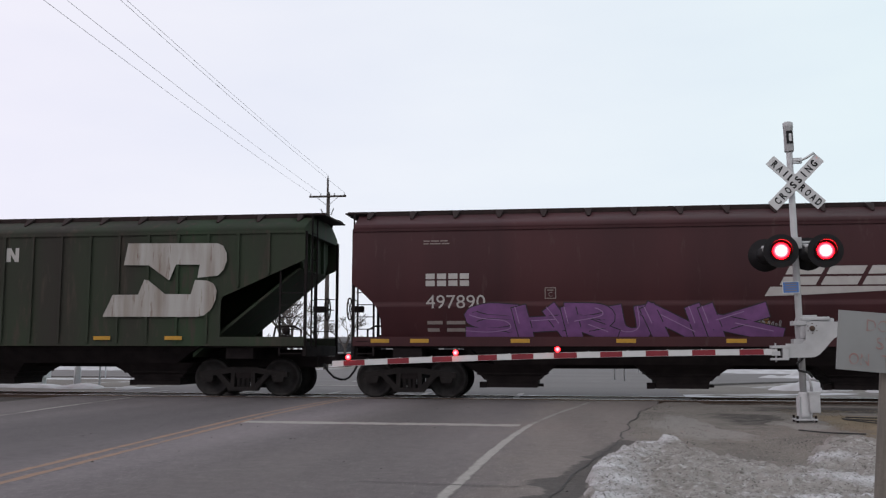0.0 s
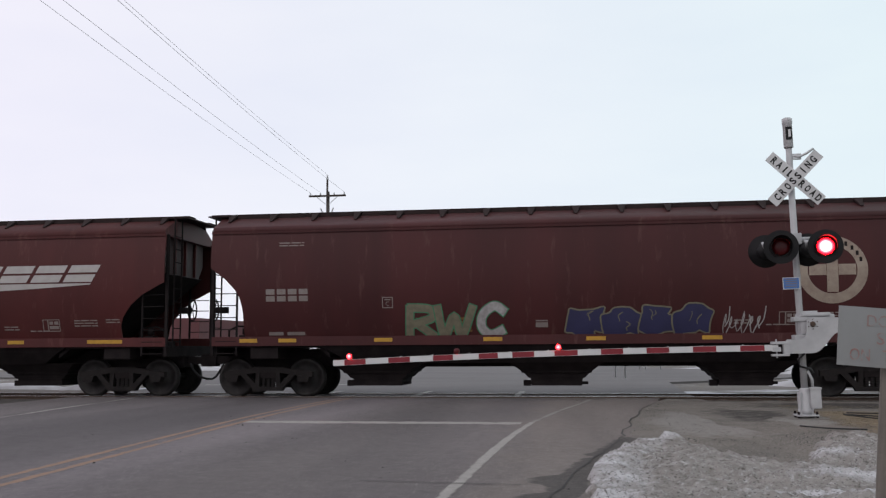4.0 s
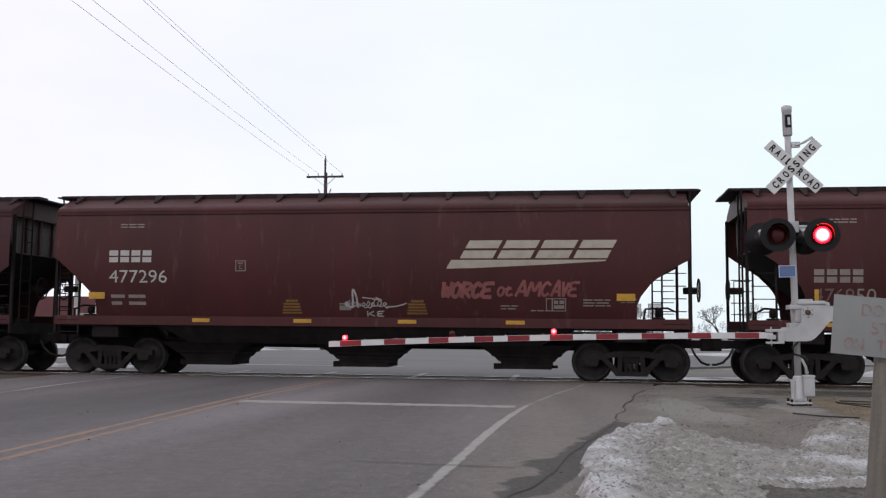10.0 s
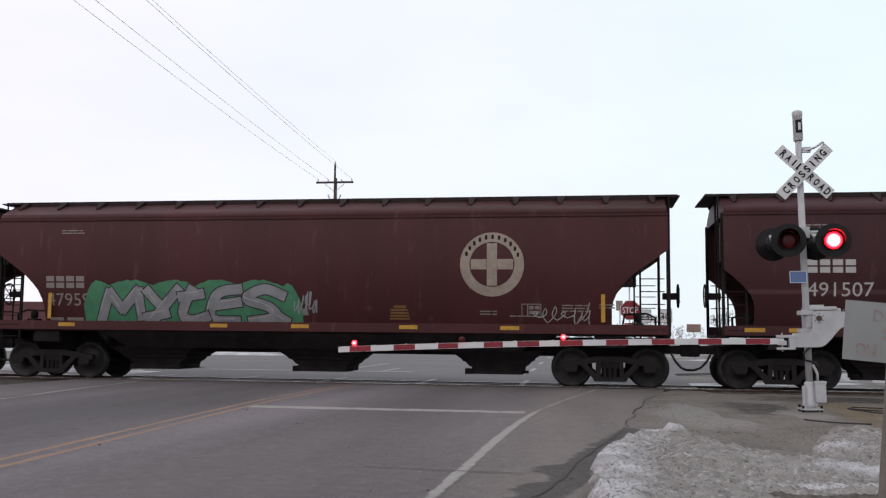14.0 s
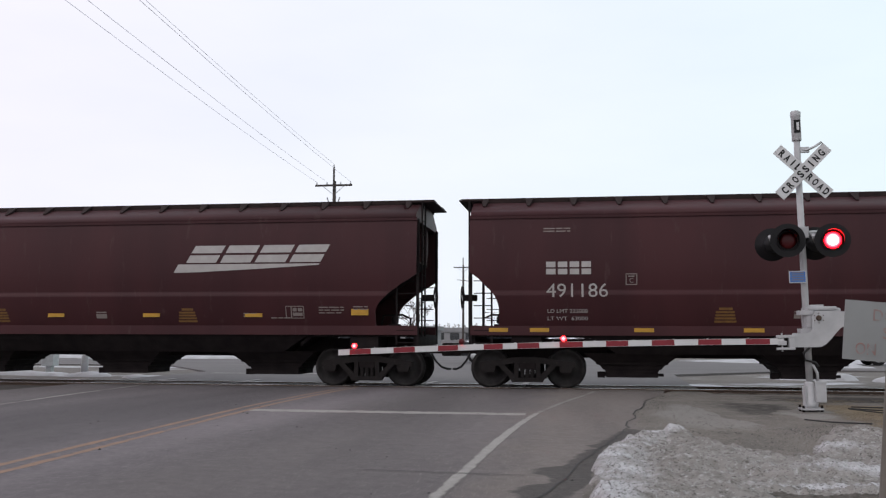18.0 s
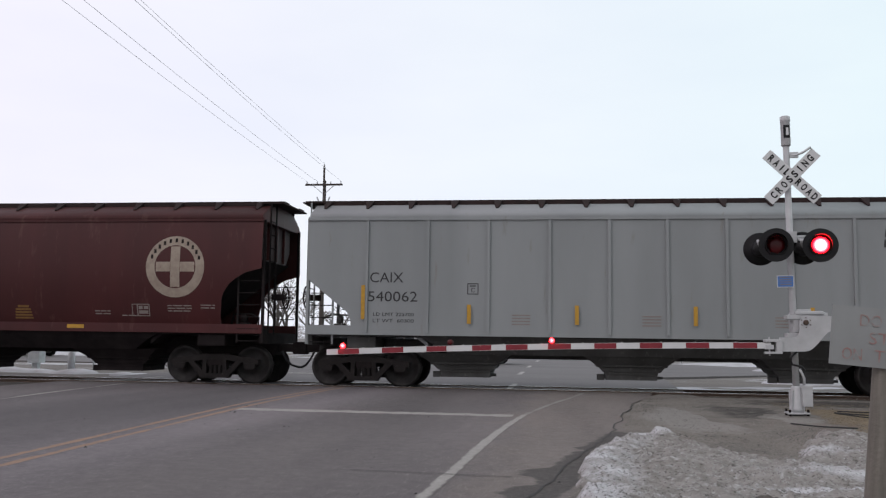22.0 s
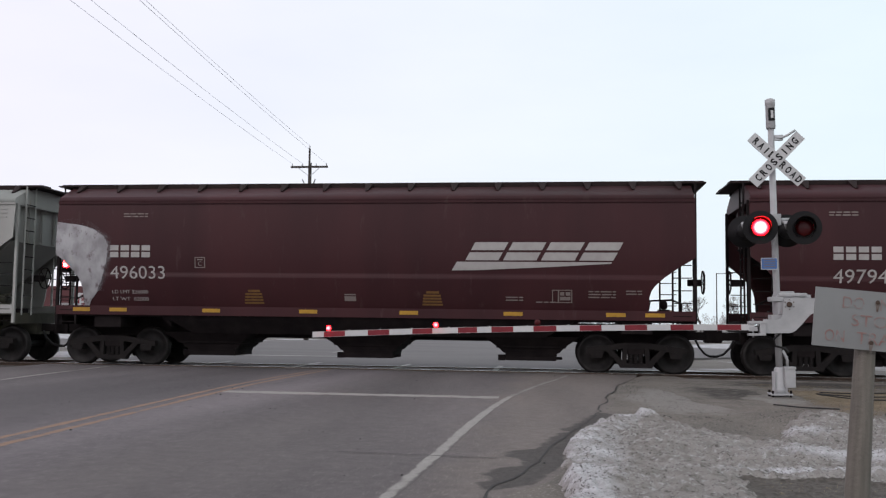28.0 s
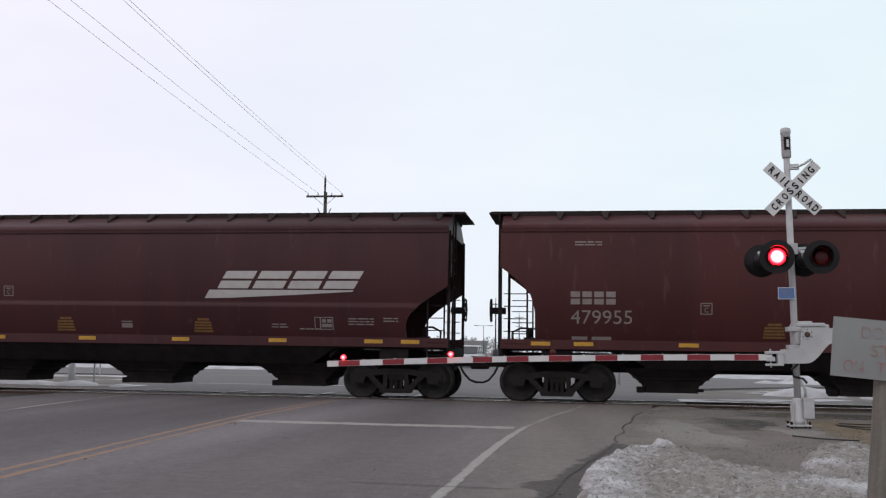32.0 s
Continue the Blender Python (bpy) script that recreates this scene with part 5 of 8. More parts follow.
    part("air_reservoir", lathe([(0.02, -0.45), (0.085, -0.43), (0.10, -0.38), (0.10, 0.38), (0.085, 0.43), (0.02, 0.45)], 14, (-half + 0.7, 0, 1.30)), M_GRIMESHADE, car)
    flank = RIB_PLACES if rib == len(RIB_PLACES) else [-half + 0.9 + (2 * half - 1.8) * k / (rib - 1) for k in range(rib)]
    for x in flank:
        for s in (-1, 1):
            z0 = 1.3
            while z0 < 3 and half - cut_at(trail if x > 0 else cut, z0) < abs(x) + 0.05:
                z0 += 0.05
            part("side_post", box(x - 0.035, x + 0.035, *sorted((s * 1.56, s * 1.615)), z0, 3.95), mat, car)
    return car

# ---------------------------------------------------------------- lettering and spray paint on the sides


def on_side(style, lift=0.006):
    return lambda x, z: (x, -(bulge(style, z) + lift), z)


def slant(x0, z0, w, h, k):
    return [(x0, z0), (x0 + w, z0), (x0 + w + k * h, z0 + h), (x0 + k * h, z0 + h)]


def wordmark(x, z, w, h, lean, gapf=0.14):
    """Four plain blocks in a row, each of two stacked bars; a shape, not letters."""
    polys = []
    bw = w / 4
    for i in range(4):
        ww = bw * (1 - gapf)
        for zz, bh in ((z, h * 0.44), (z + h * 0.56, h * 0.44)):
            polys.append(slant(x + i * bw + lean * (zz - z), zz, ww, bh, lean))
    return polys


def side_mark(car, polys, mat, style, name="side_marking", label="", lift=0.006):
    ob = part(name, shapes(polys, on_side(style, lift)), mat, car, label)
    if name == "small_stencils":
        ob["kind"] = "stuff"
    return ob


def side_text(car, body, x, z, w, h, mat, style, bold=0.0):
    return part("lettering", letters(body, x, z, w, h, on_side(style), bold), mat, car)


def number_block(car, number, half, style, mat, dx=1.73, zn=2.11, gapz=0.52, w=1.40, h=0.31, loads=None):
    x = -half + dx
    polys = wordmark(x, zn + gapz, w * 0.77, h * 0.95, 0.0, 0.2)
    for k in range(4):
        side_mark(car, polys[2 * k:2 * k + 2], mat, style, "reporting_mark_block")
    if number:
        side_text(car, number, x, zn, w, h, mat, style)
    if loads:
        side_text(car, loads[0], x + 0.02, zn - 0.36, 0.92, 0.085, mat, style)
        side_text(car, loads[1], x + 0.02, zn - 0.53, 0.92, 0.085, mat, style)
    else:
        side_mark(car, [rect(x + 0.02, x + 0.38, zn - 0.37, zn - 0.29), rect(x + 0.48, x + 0.92, zn - 0.37, zn - 0.29), rect(x + 0.02, x + 0.30, zn - 0.54, zn - 0.46), rect(x + 0.48, x + 0.92, zn - 0.54, zn - 0.46)], M_DULLWHITE, style, "weight_stencil")


def swoosh(car, x, style, mat, z=2.57, w=4.1, h=0.66):
    """The slanted wordmark with its long wedge below, as plain blocks."""
    polys = wordmark(x + 0.32, z + 0.24, w - 0.62, h - 0.24, 0.55, 0.12)
    for k in range(4):
        side_mark(car, polys[2 * k:2 * k + 2], mat, style, "wordmark_block")
    side_mark(car, [[(x, z), (x + 0.6, z + 0.01), (x + 2.3, z + 0.09), (x + w - 0.45, z + 0.17), (x + w - 0.42, z + 0.205), (x + 0.12, z + 0.205)]], mat, style, "wordmark_wedge")


def ring_polys(cx, cz, r0, r1, n=40):
    out = []
    for i in range(n):
        a, b = 2 * math.pi * i / n, 2 * math.pi * (i + 1) / n
        out.append([(cx + r * math.cos(t), cz + r * math.sin(t)) for r, t in ((r0, a), (r1, a), (r1, b), (r0, b))])
    return out


def round_emblem(car, cx, cz, style, mat, r=0.74):
    """A round emblem: a broad ring and a cross within it, as plain shapes."""
    side_mark(car, ring_polys(cx, cz, r * 0.70, r), mat, style, "round_emblem")
    side_mark(car, [rect(cx - r * 0.16, cx + r * 0.16, cz - r * 0.66, cz + r * 0.66), rect(cx - r * 0.66, cx - r * 0.17, cz - r * 0.16, cz + r * 0.16), rect(cx + r * 0.17, cx + r * 0.66, cz - r * 0.16, cz + r * 0.16)], mat, style, "emblem_cross")
    side_mark(car, [rect(cx + r * math.cos(a) * 0.86 - 0.03, cx + r * math.cos(a) * 0.86 + 0.03, cz + r * math.sin(a) * 0.86 - 0.05, cz + r * math.sin(a) * 0.86 + 0.05) for a in [0.35 + 0.24 * k for k in range(11)]], M_GRIMESHADE, style, "emblem_rim_mark", "", 0.009)


def plate_square(car, x, z, style, mat, s=0.26):
    side_mark(car, [rect(x, x + s, z, z + 0.02), rect(x, x + s, z + s - 0.02, z + s), rect(x, x + 0.02, z + 0.02, z + s - 0.02), rect(x + s - 0.02, x + s, z + 0.02, z + s - 0.02), rect(x + 0.06, x + s - 0.06, z + s - 0.075, z + s - 0.05)], mat, style, "plate_mark")
    side_text(car, "C", x + 0.085, z + 0.05, 0.09, 0.105, mat, style)


def small_stencils(car, half, style, mat, seed, warn=(-1.92, 1.67), frame_x=4.74):
    rnd = random.Random(seed)
    polys = []
    for x, z, rows, w in ((-half + 1.72, 3.62, 2, 0.62), (half - 4.3, 1.66, 2, 0.40), (half - 3.6, 1.62, 1, 0.5), (half - 2.4, 1.74, 3, 0.62), (half - 1.55, 1.82, 2, 0.36)):
        for k in range(rows):
            xx = x
            while xx < x + w - 0.05:
                ww = rnd.uniform(0.10, 0.28)
                polys.append(rect(xx, min(xx + ww, x + w), z + 0.065 * k, z + 0.065 * k + 0.028))
                xx += ww + 0.03
    side_mark(car, polys, mat, style, "small_stencils")
    x = frame_x - 0.23
    side_mark(car, [rect(x, x + 0.46, 1.62, 1.64), rect(x, x + 0.46, 1.90, 1.92), rect(x, x + 0.02, 1.64, 1.90), rect(x + 0.44, x + 0.46, 1.64, 1.90), rect(x + 0.13, x + 0.16, 1.64, 1.90), rect(x + 0.18, x + 0.42, 1.68, 1.76), rect(x + 0.18, x + 0.28, 1.79, 1.87), rect(x + 0.31, x + 0.42, 1.79, 1.87)], mat, style, "consolidated_stencil")
    side_mark(car, [rect(-0.44, -0.16, 1.62, 1.73), rect(-0.44, -0.16, 1.755, 1.785)], M_DULLWHITE, style, "capacity_plate")
    for cx in warn:
        x = cx - 0.24
        side_mark(car, [[(x + 0.10, 1.81), (x + 0.40, 1.81), (x + 0.40, 1.865), (x + 0.10, 1.865)]] + [rect(x + 0.03 - 0.01 * k, x + 0.44 + 0.015 * k, 1.74 - 0.07 * k, 1.785 - 0.07 * k) for k in range(4)], M_DULLYELLOW, style, "warning_stencil")


def strips(car, half, style, xs, z=1.355):
    for x in xs:
        s = part("reflective_strip", ME["strip"], None, car)
        s.location = (x, -(sill_y(style) + 0.005 if z < 1.4 else bulge(style, z) + 0.014), z)


def spline(ctrl, n=7):
    pts, k = [], len(ctrl)
    for j in range(k - 1):
        p0, p1, p2, p3 = (Vector(ctrl[max(0, min(k - 1, j + d))]) for d in (-1, 0, 1, 2))
        for s in range(n):
            t = s / n
            pts.append(tuple(0.5 * ((2 * p1) + (p2 - p0) * t + (2 * p0 - 5 * p1 + 4 * p2 - p3) * t * t + (3 * p1 - p0 - 3 * p2 + p3) * t ** 3)))
    return pts + [tuple(ctrl[-1])]


def tag_strokes(car, x0, x1, z0, z1, n, w, mat, style, seed, lift=0.009):
    """A sprayed scrawl: a loopy line that runs back over itself, with a few long flicks."""
    rnd = random.Random(seed)
    bms = []
    step, hh = (x1 - x0) / n, z1 - z0
    i = 0
    while i < n:
        run = min(n - i, rnd.choice((1, 2, 2, 3, 4)))
        pts, ph = [], rnd.uniform(0, 6.28)
        tall = hh * rnd.uniform(0.30, 0.5)
        mid = z0 + tall + (hh - 2 * tall) * rnd.random()
        turns = run * rnd.uniform(0.7, 1.5)
        m = int(16 * turns)
        wide, sharp, drift = rnd.uniform(0.12, 0.5), rnd.random() < 0.5, rnd.uniform(-0.3, 0.3) * tall
        for k in range(m + 1):
            u = k / m
            a = ph + 2 * math.pi * turns * u
            amp = tall * (0.65 + 0.35 * math.sin(ph * 3 + u * 9))
            pts.append((x0 + step * (i + run * u) + step * wide * math.cos(a) + 0.2 * amp * math.sin(a), mid + drift * (u - 0.5) + amp * (2 / math.pi * math.asin(math.sin(a)) * 1.1 if sharp else math.sin(a + 0.5 * math.sin(2 * a)))))
        bms.append(ribbon(pts, w * rnd.uniform(0.7, 1.05), on_side(style, lift)))
        if rnd.random() < 0.6:
            xa = x0 + step * (i + run * rnd.random())
            bms.append(ribbon(spline([(xa, z0 + hh * rnd.random() * 0.3), (xa + step * rnd.uniform(0.2, 0.8), z0 + hh * 0.55), (xa + step * rnd.uniform(0.4, 1.6), z1)]), w * 0.8, on_side(style, lift + 0.001)))
        i += run
    return part("spray_paint", merge(bms), M_GRAFF[mat], car, "%s sprayed scrawl" % mat)


def block_piece(car, x0, x1, z0, z1, n, fill, line, style, seed, back=None, hi=None, lean=0.15, rim=0.04, spike=0.0):
    """Swollen sprayed shapes crowded together, each with its outline, inner creases and glints."""
    rnd = random.Random(seed)
    step, hh = (x1 - x0) / n, z1 - z0
    blobs = []
    snug = 0.45 if back else 0.54
    for i in range(n):
        cx = x0 + step * (i + 0.5)
        top, bot = z1 - hh * rnd.uniform(0, 0.12), z0 + hh * rnd.uniform(0, 0.08)
        cz, rz = (top + bot) / 2, (top - bot) / 2
        e, ph, tilt = rnd.uniform(0.42, 0.62), rnd.uniform(0, 6.28), lean * rnd.uniform(0.4, 1.3)
        bite = rnd.choice((0.6, 2.2, 3.6, 5.2))
        loop = []
        for k in range(44):
            a = 2 * math.pi * k / 44
            c, s = math.cos(a), math.sin(a)
            r = 1 + 0.07 * math.sin(3 * a + ph) + spike * (abs(math.sin(2.5 * a + ph)) ** 3 - 0.4) - 0.34 * math.exp(-((((a - bite + math.pi) % (2 * math.pi)) - math.pi) / 0.26) ** 2)
            u, v = math.copysign(abs(c) ** e, c) * r, math.copysign(abs(s) ** e, s) * r
            z = cz + rz * v
            loop.append((cx + step * snug * u + tilt * (z - cz), z))
        blobs.append((cx, cz, rz, tilt, loop))
    if back:
        top = [(x0 - 0.15 + (x1 - x0 + 0.3) * k / 40, z1 + 0.06 + rnd.uniform(-0.07, 0.09)) for k in range(41)]
        bm = shapes([[(xa, z0 - 0.02), (xb, z0 - 0.02), (xb, zb), (xa, za)] for (xa, za), (xb, zb) in zip(top, top[1:])], on_side(style, 0.007))
        part("spray_backing", bm, M_GRAFF[back], car, "%s sprayed backing" % back)
    for q, (cx, cz, rz, tilt, loop) in enumerate(blobs):
        up = 0.010 + 0.004 * (q % 2)
        lines = [ribbon(loop + loop[:2], rim * 1.5, on_side(style, up + 0.0025))]
        w = step * 0.4
        for rep in range(2):
            ua, va = rnd.uniform(-0.5, 0.5), rnd.uniform(-0.55, 0.2)
            ctrl = [(cx + w * (ua + n * rnd.uniform(-0.12, 0.12)) + tilt * rz * (va + 0.22 * n), cz + rz * (va + 0.22 * n)) for n in range(4)]
            lines.append(ribbon(spline(ctrl), rim * rnd.uniform(0.6, 1.0), on_side(style, up + 0.003)))
        shape = part("spray_outline", merge(lines), M_GRAFF[line], car, "%s sprayed outline" % line)
        if fill:
            part("spray_fill", shapes([loop], on_side(style, up)), M_GRAFF[fill], shape, "%s sprayed swollen shape" % fill)
        if hi:
            part("spray_highlight", ribbon([(x + 0.25 * (cx - x) * 0.4, z + 0.22 * (cz - z)) for x, z in loop[13:20]], 0.03, on_side(style, up + 0.0035)), M_GRAFF[hi], shape)


GLYPHS = {
    "A": [[(0, 0), (0.45, 1), (0.62, 1), (1, 0)], [(0.2, 0.32), (0.85, 0.32)]],
    "B": [[(0.05, 0), (0.05, 1), (0.6, 1), (0.85, 0.75), (0.3, 0.52), (0.9, 0.38), (0.85, 0.05), (0.05, 0)]],
    "C": [[(1, 0.82), (0.55, 1), (0.05, 0.7), (0.05, 0.25), (0.5, 0), (1, 0.15)]],
    "E": [[(1, 1), (0.2, 0.97), (0.05, 0.75), (0.3, 0.52), (0.75, 0.52)], [(0.3, 0.52), (0.0, 0.3), (0.2, 0.03), (1, 0)]],
    "G": [[(0.95, 0.85), (0.5, 1), (0.05, 0.65), (0.1, 0.15), (0.55, 0), (0.95, 0.15), (0.95, 0.45), (0.55, 0.45)]],
    "H": [[(0.05, 0), (0.0, 1)], [(1.1, 0), (0.75, 1)], [(0.05, 0.42), (0.9, 0.5)]],
    "I": [[(0.5, 0), (0.5, 1)]],
    "K": [[(0.1, 0), (0.0, 1)], [(0.95, 0.95), (0.2, 0.45)], [(0.2, 0.5), (1.15, 0.02)]],
    "L": [[(0.1, 1), (0.05, 0.05)], [(0.05, 0.05), (1, 0.08)]],
    "M": [[(0, 0), (0.15, 1), (0.5, 0.35), (0.85, 1), (1, 0)]],
    "N": [[(0.15, 0), (0.0, 1)], [(0.0, 1), (0.9, 0)], [(0.95, 0), (0.85, 1)]],
    "O": [[(0.5, 1), (0.05, 0.75), (0.05, 0.25), (0.5, 0), (0.95, 0.25), (0.95, 0.75), (0.5, 1)]],
    "R": [[(0.05, 0), (0.0, 1)], [(0.0, 1), (0.8, 0.95), (0.95, 0.65), (0.2, 0.42)], [(0.3, 0.45), (1.05, 0)]],
    "S": [[(1, 0.95), (0.45, 1), (0.05, 0.78), (0.35, 0.55), (0.85, 0.45), (0.95, 0.15), (0.5, 0), (-0.05, 0.05)]],
    "T": [[(0.5, 0), (0.5, 1)], [(0.0, 0.97), (1.0, 1.0)]],
    "D": [[(0.08, 0), (0.0, 1)], [(0.0, 1), (0.7, 0.9), (1.0, 0.5), (0.7, 0.08), (0.08, 0)]],
    "U": [[(0.05, 1), (0.1, 0.25), (0.45, 0.0), (0.85, 0.2), (0.9, 1)]],
    "V": [[(-0.1, 1), (0.45, 0)], [(0.45, 0), (0.95, 0.95)]],
    "W": [[(0, 1), (0.25, 0), (0.5, 0.7), (0.75, 0), (1, 1)]],
    "peaks": [[(0, 0), (0.12, 0.9)], [(0.12, 0.9), (0.5, 0.35)], [(0.5, 0.35), (0.82, 0.95)], [(0.82, 0.95), (1.0, 0.1)]],
    "fork": [[(0.0, 0.95), (0.45, 0.5)], [(0.95, 1.0), (0.3, 0.0)], [(0.1, 0.1), (0.7, 0.25)]],
    "hook": [[(0.35, 1.0), (0.15, 0.25), (0.5, 0.02), (1.0, 0.15)], [(0.0, 0.75), (0.7, 0.85)]],
    "comb": [[(0.9, 1.0), (0.2, 0.85), (0.1, 0.1), (1.0, 0.0)], [(0.2, 0.5), (0.95, 0.6)]],
    "curl": [[(1.0, 0.8), (0.5, 1.0), (0.1, 0.7), (0.7, 0.45), (0.9, 0.15), (0.3, 0.0)], [(0.9, 0.2), (1.2, 0.0)]],
}


def sprayed_letters(car, marks, z0, z1, weight, fill, line, style, rim=0.03, lean=0.12, hi=None, base=0.010):
    """Fat sprayed letters drawn stroke by stroke: marks are (letter, x0, x1); outline below, fill on top, glints last."""
    for q, (ch, x0, x1) in enumerate(marks):
        fills, lines, glints = [], [], []
        up = base + 0.0035 * (q % 3)
        pad = weight / 2
        w, hh = (x1 - x0) - weight, (z1 - z0) - weight
        for k, stroke in enumerate(GLYPHS[ch]):
            pts = [(x0 + pad + w * a + lean * (z0 + pad + hh * b - (z0 + z1) / 2), z0 + pad + hh * b) for a, b in stroke]
            if len(pts) > 2:
                pts = spline(pts, 6)
            else:
                (xa, za), (xb, zb) = pts
                pts = [(xa + (xb - xa) * u / 6, za + (zb - za) * u / 6) for u in range(7)]
            d0, d1 = Vector(pts[0]) - Vector(pts[1]), Vector(pts[-1]) - Vector(pts[-2])
            ends = lambda e: [tuple(Vector(pts[0]) + d0.normalized() * e)] + pts + [tuple(Vector(pts[-1]) + d1.normalized() * e)]
            lines.append(ribbon(ends(weight * 0.3 + rim), weight + 2 * rim, on_side(style, up + 0.0004 * k)))
            fills.append(ribbon(ends(weight * 0.3), weight, on_side(style, up + 0.0018 + 0.0004 * k)))
            if hi:
                off = weight * 0.42
                glints.append(ribbon([(x - off * 0.75, z + off * 0.6) for x, z in pts[len(pts) // 3:]], rim * 0.9, on_side(style, up + 0.0031 + 0.0002 * k)))
        letter = part("spray_outline", merge(lines), M_GRAFF[line], car, "%s sprayed outline" % line)
        part("spray_fill", merge(fills), M_GRAFF[fill], letter, "%s sprayed letter" % fill)
        if hi:
            part("spray_highlight", merge(glints), M_GRAFF[hi], letter)


def ragged_backing(car, x0, x1, z0, z1, colour, style, seed, lift=0.007):
    """A sprayed cloud behind letters, with a lobed upper edge."""
    rnd = random.Random(seed)
    n = 48
    top = []
    for k in range(n + 1):
        u = k / n
        fall = min(1.0, 14 * u + 0.25, 14 * (1 - u) + 0.25) ** 0.5
        top.append((x0 + (x1 - x0) * u, z0 + (z1 - z0) * fall * (0.86 + 0.14 * abs(math.sin(16 * u + seed)) ** 0.7) + rnd.uniform(-0.02, 0.02)))
    bm = shapes([[(xa, z0), (xb, z0), (xb, zb), (xa, za)] for (xa, za), (xb, zb) in zip(top, top[1:])], on_side(style, lift))
    part("spray_backing", bm, M_GRAFF[colour], car, "%s sprayed backing" % colour)


M_EMBLEM = material("rust_streaked_white_paint", (0.36, 0.35, 0.335), 0.75, col2=(0.22, 0.19, 0.165), scale=2.2, stretch=(1.6, 1, 0.18), col3=(0.13, 0.075, 0.05), scale3=7, cover3=0.58)
M_FAINT = material("worn_off_stencil_paint", (0.15, 0.105, 0.095), 0.8, col2=(0.10, 0.055, 0.05), scale=8)
M_PRIMER = material("scuffed_pale_primer", (0.42, 0.415, 0.43), 0.75, col2=(0.24, 0.23, 0.24), scale=3.6, stretch=(1, 1, 0.7), col3=(0.15, 0.115, 0.12), scale3=5.5, cover3=0.56)

# ---------------------------------------------------------------- the train
# where each coupling stands at the start; the train rolls towards -x
COUPLINGS = [-24.35, -5.95, 10.59, 27.23, 44.94, 61.57, 79.37, 97.18, 114.51, 131.01, 148.28, 164.90, 181.56, 199.47, 217.18, 234.98, 252.80, 269.42,
             286.04, 302.55, 319.29, 335.88, 353.69, 370.31, 388.18, 404.50, 423.00, 439.54, 456.91, 473.50, 491.22, 507.73, 524.41, 541.00, 558.18, 574.83, 592.63]
# type, paint, number, emblem
CARS = [("green", "green", "", ""), ("arch", "brown", "497890", "swoosh"), ("diag", "brown", "492391", "swoosh"), ("long", "red", "481097", "swoosh"), ("diag", "red", "477627", "swoosh"),
        ("long", "maroon", "", "round"), ("long", "maroon", "479715", "round"), ("mid", "red", "486829", "swoosh"), ("arch", "brown", "491325", "swoosh"), ("mid", "maroon", "487737", "swoosh"),
        ("arch", "brown", "491453", "swoosh"), ("diag", "maroon", "477296", "swoosh"), ("long", "maroon", "50", "round"), ("long", "red", "480605", "swoosh"), ("long", "maroon", "483854", "swoosh"),
        ("long", "maroon", "479596", "round"), ("arch", "brown", "491507", "swoosh"), ("arch", "brown", "", "swoosh"), ("arch", "brown", "490152", "swoosh"), ("arch", "brown", "490125", "swoosh"),
        ("arch", "brown", "491186", "swoosh"), ("long", "maroon", "483830", "swoosh"), ("arch", "brown", "491326", "swoosh"), ("long", "maroon", "479256", "round"), ("ribbed", "grey", "540062", ""),
        ("longer", "maroon", "482939", "tan"), ("diag", "brown", "498466", "swoosh"), ("mid", "red", "486933", "swoosh"), ("diag", "brown", "498636", "swoosh"), ("smooth", "cream", "", ""),
        ("arch", "brown", "496033", "swoosh"), ("arch", "brown", "497949", "swoosh"), ("arch", "brown", "491771", "swoosh"), ("mid", "red", "486027", "swoosh"), ("arch", "brown", "496830", "swoosh"),
        ("long", "maroon", "479955", "swoosh")]
SHAPES = {"arch": (16.6, ARCH, "curved"), "mid": (17.3, DIAG, "curved"), "diag": (16.64, DIAG, "curved"), "long": (17.8, LONGCUT, "curved"), "longer": (18.4, LONGCUT, "curved"), "rounded": (17.8, ROUNDCUT, "curved"), "green": (18.4, GREENCUT, "flat"), "ribbed": (16.51, RIBCUT, "flat"), "smooth": (17.72, LONGCUT, "curved")}
WORDS = {"brown": "brown painted", "red": "faded red painted", "maroon": "dark maroon painted", "green": "weathered green", "grey": "light grey", "cream": "dusty cream grey"}
LOADS = {"492391": ("LD LMT 223500", "LT WT  62500"), "490152": ("LD LMT 224900", "LT WT  61100"), "491507": ("LD LMT 223100", "LT WT  62900"), "491186": ("LD LMT 223000", "LT WT  63000"), "491326": ("LD LMT 223100", "LT WT  62900"), "497949": ("LD LMT 222800", "LT WT  63200"), "491771": ("LD LMT 223100", "LT WT  62900"), "486027": ("LD LMT 224000", "LT WT  62000"), "486829": ("LD LMT 223700", "LT WT  62300"), "490125": ("LD LMT 225100", "LT WT  60900"), "498466": ("LD LMT 224800", "LT WT  61200"), "483830": ("LD LMT 223400", "LT WT  62600"), "482939": ("LD LMT 223400", "LT WT  62600"), "540062": ("LD LMT 225700", "LT WT  60300"), "496033": ("LD LMT 224000", "LT WT  62000")}
templates, train = {}, []
